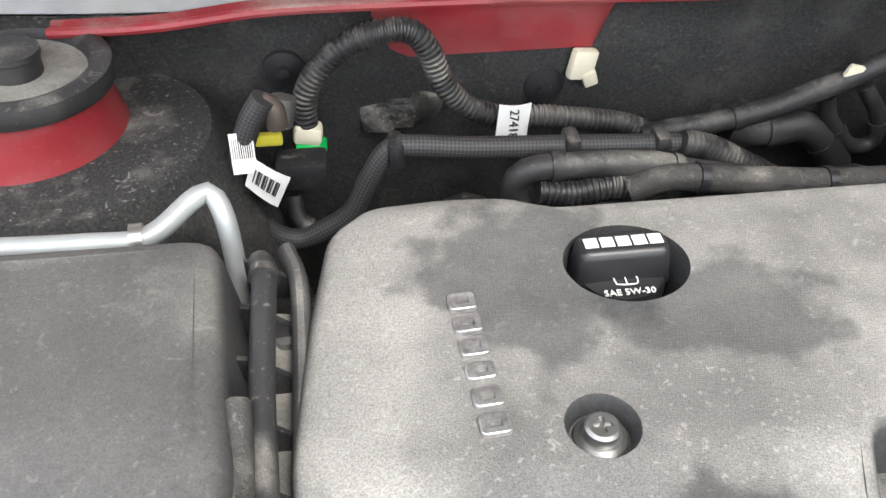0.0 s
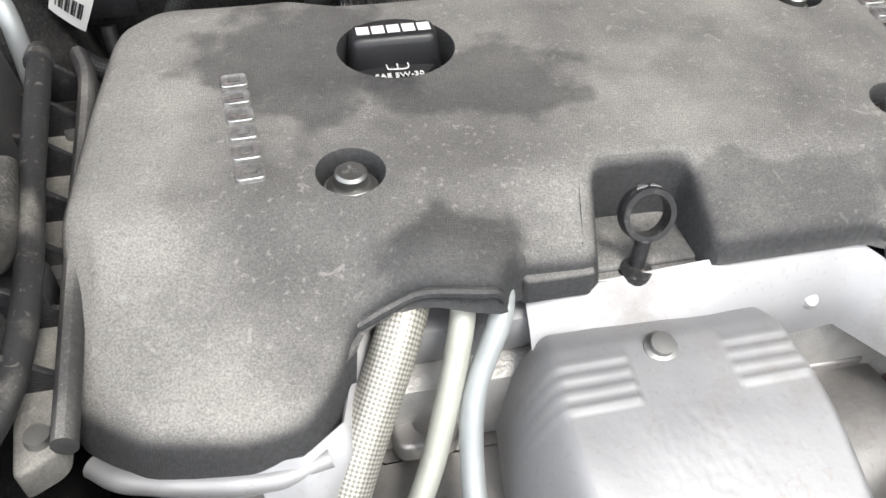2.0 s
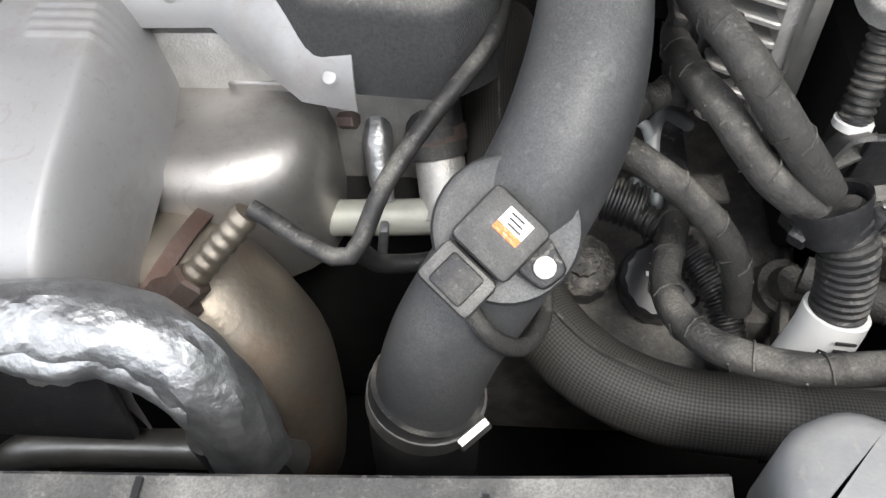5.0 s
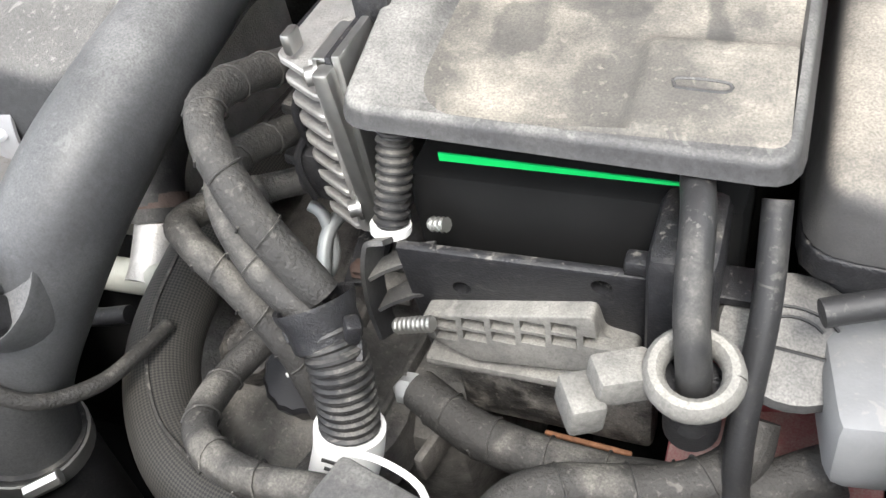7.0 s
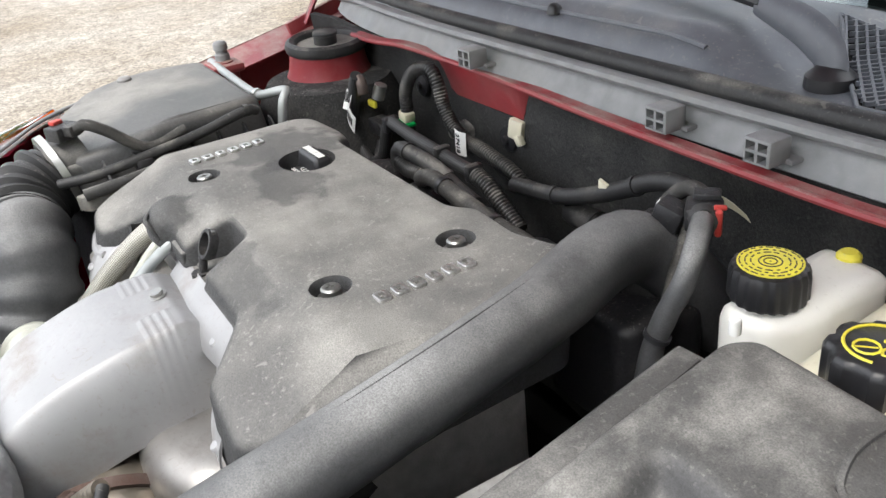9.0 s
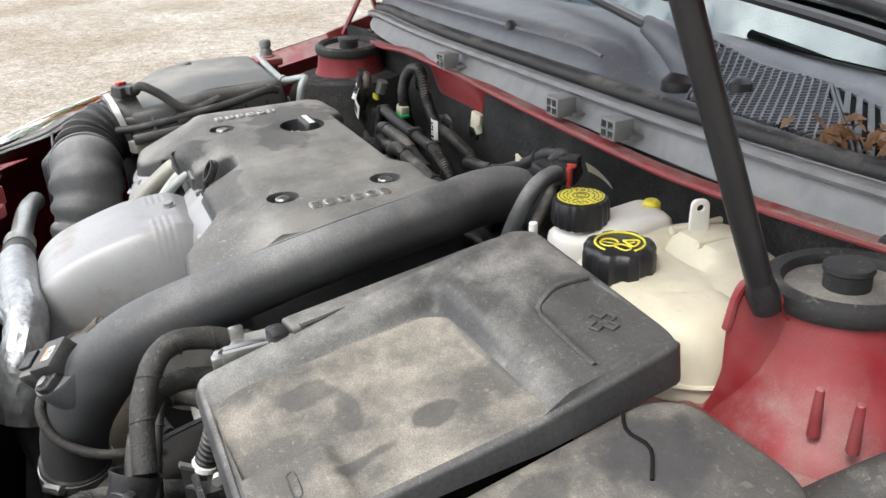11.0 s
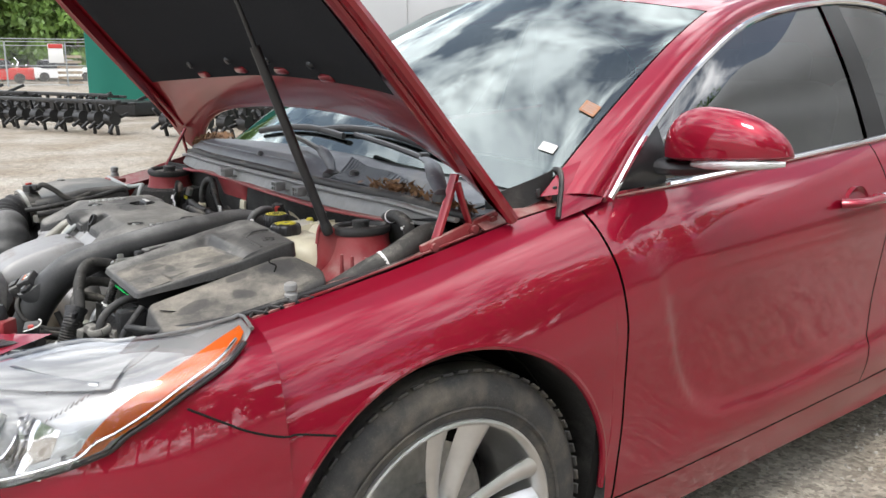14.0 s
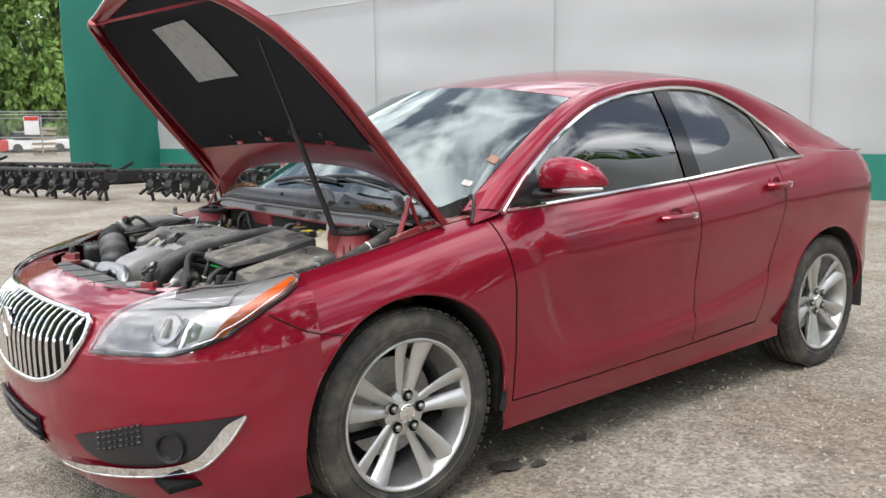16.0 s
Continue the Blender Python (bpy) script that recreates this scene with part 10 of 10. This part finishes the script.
TANK = [(0.404, -0.112), (0.47, -0.122), (0.545, -0.108), (0.574, -0.070), (0.578, 0.030), (0.560, 0.058), (0.43, 0.060), (0.406, 0.020)]


def tank_top(x, y):
    """A lumpy blown lid: a raised back block, two shallow grooves and a rounded fall towards the wing."""
    z = -0.016 * max(0.0, (x - 0.505) / 0.07) ** 2
    z += 0.011 * step(-0.020, -0.006, y) * step(0.0, 0.012, 0.505 - x)
    z -= 0.0045 * math.exp(-((y + 0.026 + 0.12 * (x - 0.5)) / 0.0045) ** 2)
    z -= 0.004 * math.exp(-((x - 0.513 - 0.25 * (y + 0.05)) / 0.0040) ** 2)
    z -= 0.010 * max(0.0, (-0.085 - y) / 0.03) ** 2
    return z


part("tank", prism(rounded(TANK, 0.024, 5), 0.74, 0.862, 0.026, top=tank_top), "cream", tk, "yellowed lumpy tank")
part("seam", tube([Vector((x, y, 0.806)) for x, y in offset(rounded(TANK, 0.024, 5), -0.001)] + [Vector((*offset(rounded(TANK, 0.024, 5), -0.001)[0], 0.806))], 0.0022, 6, 0.008), "cream", tk, "welded seam round the tank")
for p, q in (((0.436, -0.012, 0.873), (0.436, 0.044, 0.872)), ((0.470, -0.012, 0.8725), (0.470, 0.044, 0.8715))):
    part("rib", tube([p, q], 0.0035, 8, 0.01), "cream", tk)
part("filler_neck", rod((0.452, -0.079, 0.835), (0.452, -0.079, 0.860), 0.024, seg=24), "cream", tk)
part("eyelet", cut(prism(rounded([(-0.009, 0), (0.009, 0), (0.008, 0.034), (-0.008, 0.034)], 0.0078), -0.002, 0.002, 0.0008, m=Matrix.Translation((0.446, 0.010, 0.868)) @ pose(0, 0, 0, 90, 0, 70)), [rod(pose(0.446, 0.010, 0.868, 90, 0, 70) @ Vector((0, 0.026, -0.02)), pose(0.446, 0.010, 0.868, 90, 0, 70) @ Vector((0, 0.026, 0.02)), 0.0036, seg=12)]), "milky", tk, "pale mounting eyelet")
CM = Matrix.Translation((0.453, -0.079, 0.0))
part("cap", lathe([(0, 0.852), (0.0265, 0.852), (0.0285, 0.856), (0.0285, 0.877), (0.026, 0.882), (0.023, 0.8835), (0.0, 0.8835)], CM, 64, (8, 0.0028)), "plastic_clean", tk, "octagonal black cap")
part("cap_print", join(tube([(0.453 + 0.0205 * math.cos(q), -0.079 + 0.0205 * math.sin(q), 0.8838) for q in [2 * math.pi * k / 36 for k in range(30)]], 0.0011, 5, 0.004),
                       tube([CM @ Vector(p) for p in ((-0.001, 0.004, 0.8838), (0.013, 0.004, 0.8838), (0.006, 0.015, 0.8838), (-0.001, 0.004, 0.8838))], 0.0010, 5, 0.002),
                       box(CM @ Vector((0.006, 0.0075, 0.8837)), (0.0014, 0.006, 0.0004), 0),
                       tube([CM @ Vector((-0.004 + 0.0075 * math.cos(q), -0.008 + 0.0075 * math.sin(q), 0.8838)) for q in [2 * math.pi * k / 18 for k in range(19)]], 0.0009, 5, 0.004),
                       box(CM @ Vector((-0.004, -0.008, 0.8837)), (0.012, 0.0012, 0.0004), 0, (0, 0, 40)),
                       tube([CM @ Vector(p) for p in ((0.006, -0.009, 0.8838), (0.016, -0.006, 0.8838), (0.014, 0.001, 0.8838), (0.004, -0.002, 0.8838), (0.006, -0.009, 0.8838))], 0.0008, 5, 0.002)), "yellow", tk, "yellow warning print")
mc = thing("brake_master_cylinder", "dark brake servo and cylinder behind the battery", "brake servo", at=(0.40, 0.02, 0.7))
part("servo", lathe([(0, 0), (0.09, 0), (0.10, 0.02), (0.06, 0.05), (0, 0.055)], Matrix.Translation((0.40, 0.08, 0.74)) @ pose(0, 0, 0, 90, 0, 0), 32), "plastic", mc)

# hoses by the left tower
lh = thing("taped_hose", "thick black taped hose with white bands beside the strut tower", "hose", at=(0.75, -0.05, 0.84))
LHP = [(0.690, -0.150, 0.778), (0.708, -0.096, 0.806), (0.733, -0.048, 0.838), (0.742, -0.015, 0.853), (0.735, 0.035, 0.871), (0.716, 0.085, 0.882), (0.700, 0.125, 0.870)]
part("hose", tube(LHP, 0.0212, 24, 0.006, wobble=0.06), "tape", lh, "hose wound in black tape")
part("white_band", tube([(0.7395, -0.026, 0.8478), (0.7405, -0.021, 0.8502)], 0.0224, 24, 0.003), "white", lh, "white plastic band")
part("end_boot", tube([(0.716, 0.085, 0.882), (0.708, 0.104, 0.880), (0.699, 0.128, 0.868)], [0.020, 0.024, 0.026], 20, 0.006), "rubber", lh, "black rubber end boot")
lh2 = thing("drain_hose", "black bent hose with white bands behind the strut tower", "hose", at=(0.62, 0.08, 0.88))
part("hose", tube([(0.570, 0.088, 0.868), (0.582, 0.084, 0.893), (0.612, 0.077, 0.905), (0.650, 0.068, 0.911), (0.680, 0.065, 0.904), (0.688, 0.070, 0.884), (0.680, 0.077, 0.850)], 0.0125, 16, 0.006), "rubber", lh2, "smooth black hose")
part("white_band", tube([(0.609, 0.0777, 0.904), (0.614, 0.0765, 0.9055)], 0.0136, 16, 0.003), "white", lh2, "white plastic band")
part("white_band", tube([(0.6825, 0.0665, 0.900), (0.6845, 0.0675, 0.8955)], 0.0136, 16, 0.003), "white", lh2, "white plastic band")
part("cloth_end", tube([(0.684, 0.074, 0.868), (0.677, 0.079, 0.842)], 0.0138, 16, 0.006, wobble=0.1), "tape", lh2, "taped end")
gw = thing("sensor_cable", "thin black sensor cable looped on the strut tower", "cable", at=(0.64, -0.13, 0.8))
part("cable", tube([(0.68, -0.155, 0.80), (0.63, -0.165, 0.802), (0.605, -0.15, 0.81), (0.62, -0.125, 0.815), (0.655, -0.118, 0.812), (0.69, -0.13, 0.806)], 0.0045, 10, 0.006), "rubber", gw)
sr = thing("scuttle_end_trim", "black plastic trim between wing and scuttle", "trim", at=(0.7, 0.15, 0.88))
part("trim", surf(lambda u, v: Vector((0.56 + 0.17 * u, 0.085 + 0.12 * v + 0.03 * u, 0.892 + 0.02 * u + 0.02 * v)), 10, 6, 0.004), "plastic", sr)
part("side_trim", surf(lambda u, v: Vector((0.70 + 0.045 * u, 0.16 + 0.19 * v, 0.905 + 0.03 * v + 0.006 * math.sin(6 * v))), 6, 12, 0.004), "plastic", sr, "black wing-corner trim")
part("upright_seal", tube([(0.752, 0.386, 0.988), (0.785, 0.372, 0.992), (0.808, 0.356, 0.982), (0.820, 0.344, 0.960), (0.832, 0.328, 0.925), (0.838, 0.320, 0.908)], 0.0055, 10, 0.006, flat=1.5), "rubber", sr, "grey-black pillar seal")
CORNER = [Vector(p) for p in ((0.738, 0.215, 0.948), (0.757, 0.249, 0.960), (0.777, 0.298, 0.978), (0.776, 0.345, 0.989), (0.757, 0.386, 0.993))]
CORNER_LINE = catmull(CORNER, 8)
part("corner_trim", surf(lambda u, v: CORNER_LINE[int(round(u * (len(CORNER_LINE) - 1)))] + Vector((0.006 * v, 0.002 * v, -0.048 * v)), 32, 4, 0.004), "rubber", sr, "black rubber trim under the glass corner")
FOOT = [Vector(p) for p in ((0.840, 0.320, 0.905), (0.852, 0.425, 0.931), (0.787, 0.372, 0.996), (0.812, 0.545, 1.045))]
part("pillar_foot", surf(lambda u, v: FOOT[0].lerp(FOOT[1], u).lerp(FOOT[2].lerp(FOOT[3], u), v) + Vector((0.005 * math.sin(math.pi * v), 0, 0.002 * math.sin(math.pi * v))), 12, 10, 0.003), "paint", car, "red foot of the windscreen pillar")
for p, r in (((0.795, 0.352, 0.955), (0, 0, -50)), ((0.782, 0.318, 0.952), (0, 0, -50))):
    part("trim_clip", box(p, (0.014, 0.010, 0.018), 0.003, r), "plastic_clean", sr, "black trim clip")
part("pocket_bolt", lathe([(0, 0), (0.010, 0), (0.010, 0.003), (0.006, 0.003), (0.006, 0.010), (0, 0.010)], Matrix.Translation((0.790, 0.341, 0.945)) @ pose(0, 0, 0, 90, 0, 0), 8), "paint_in", sr)
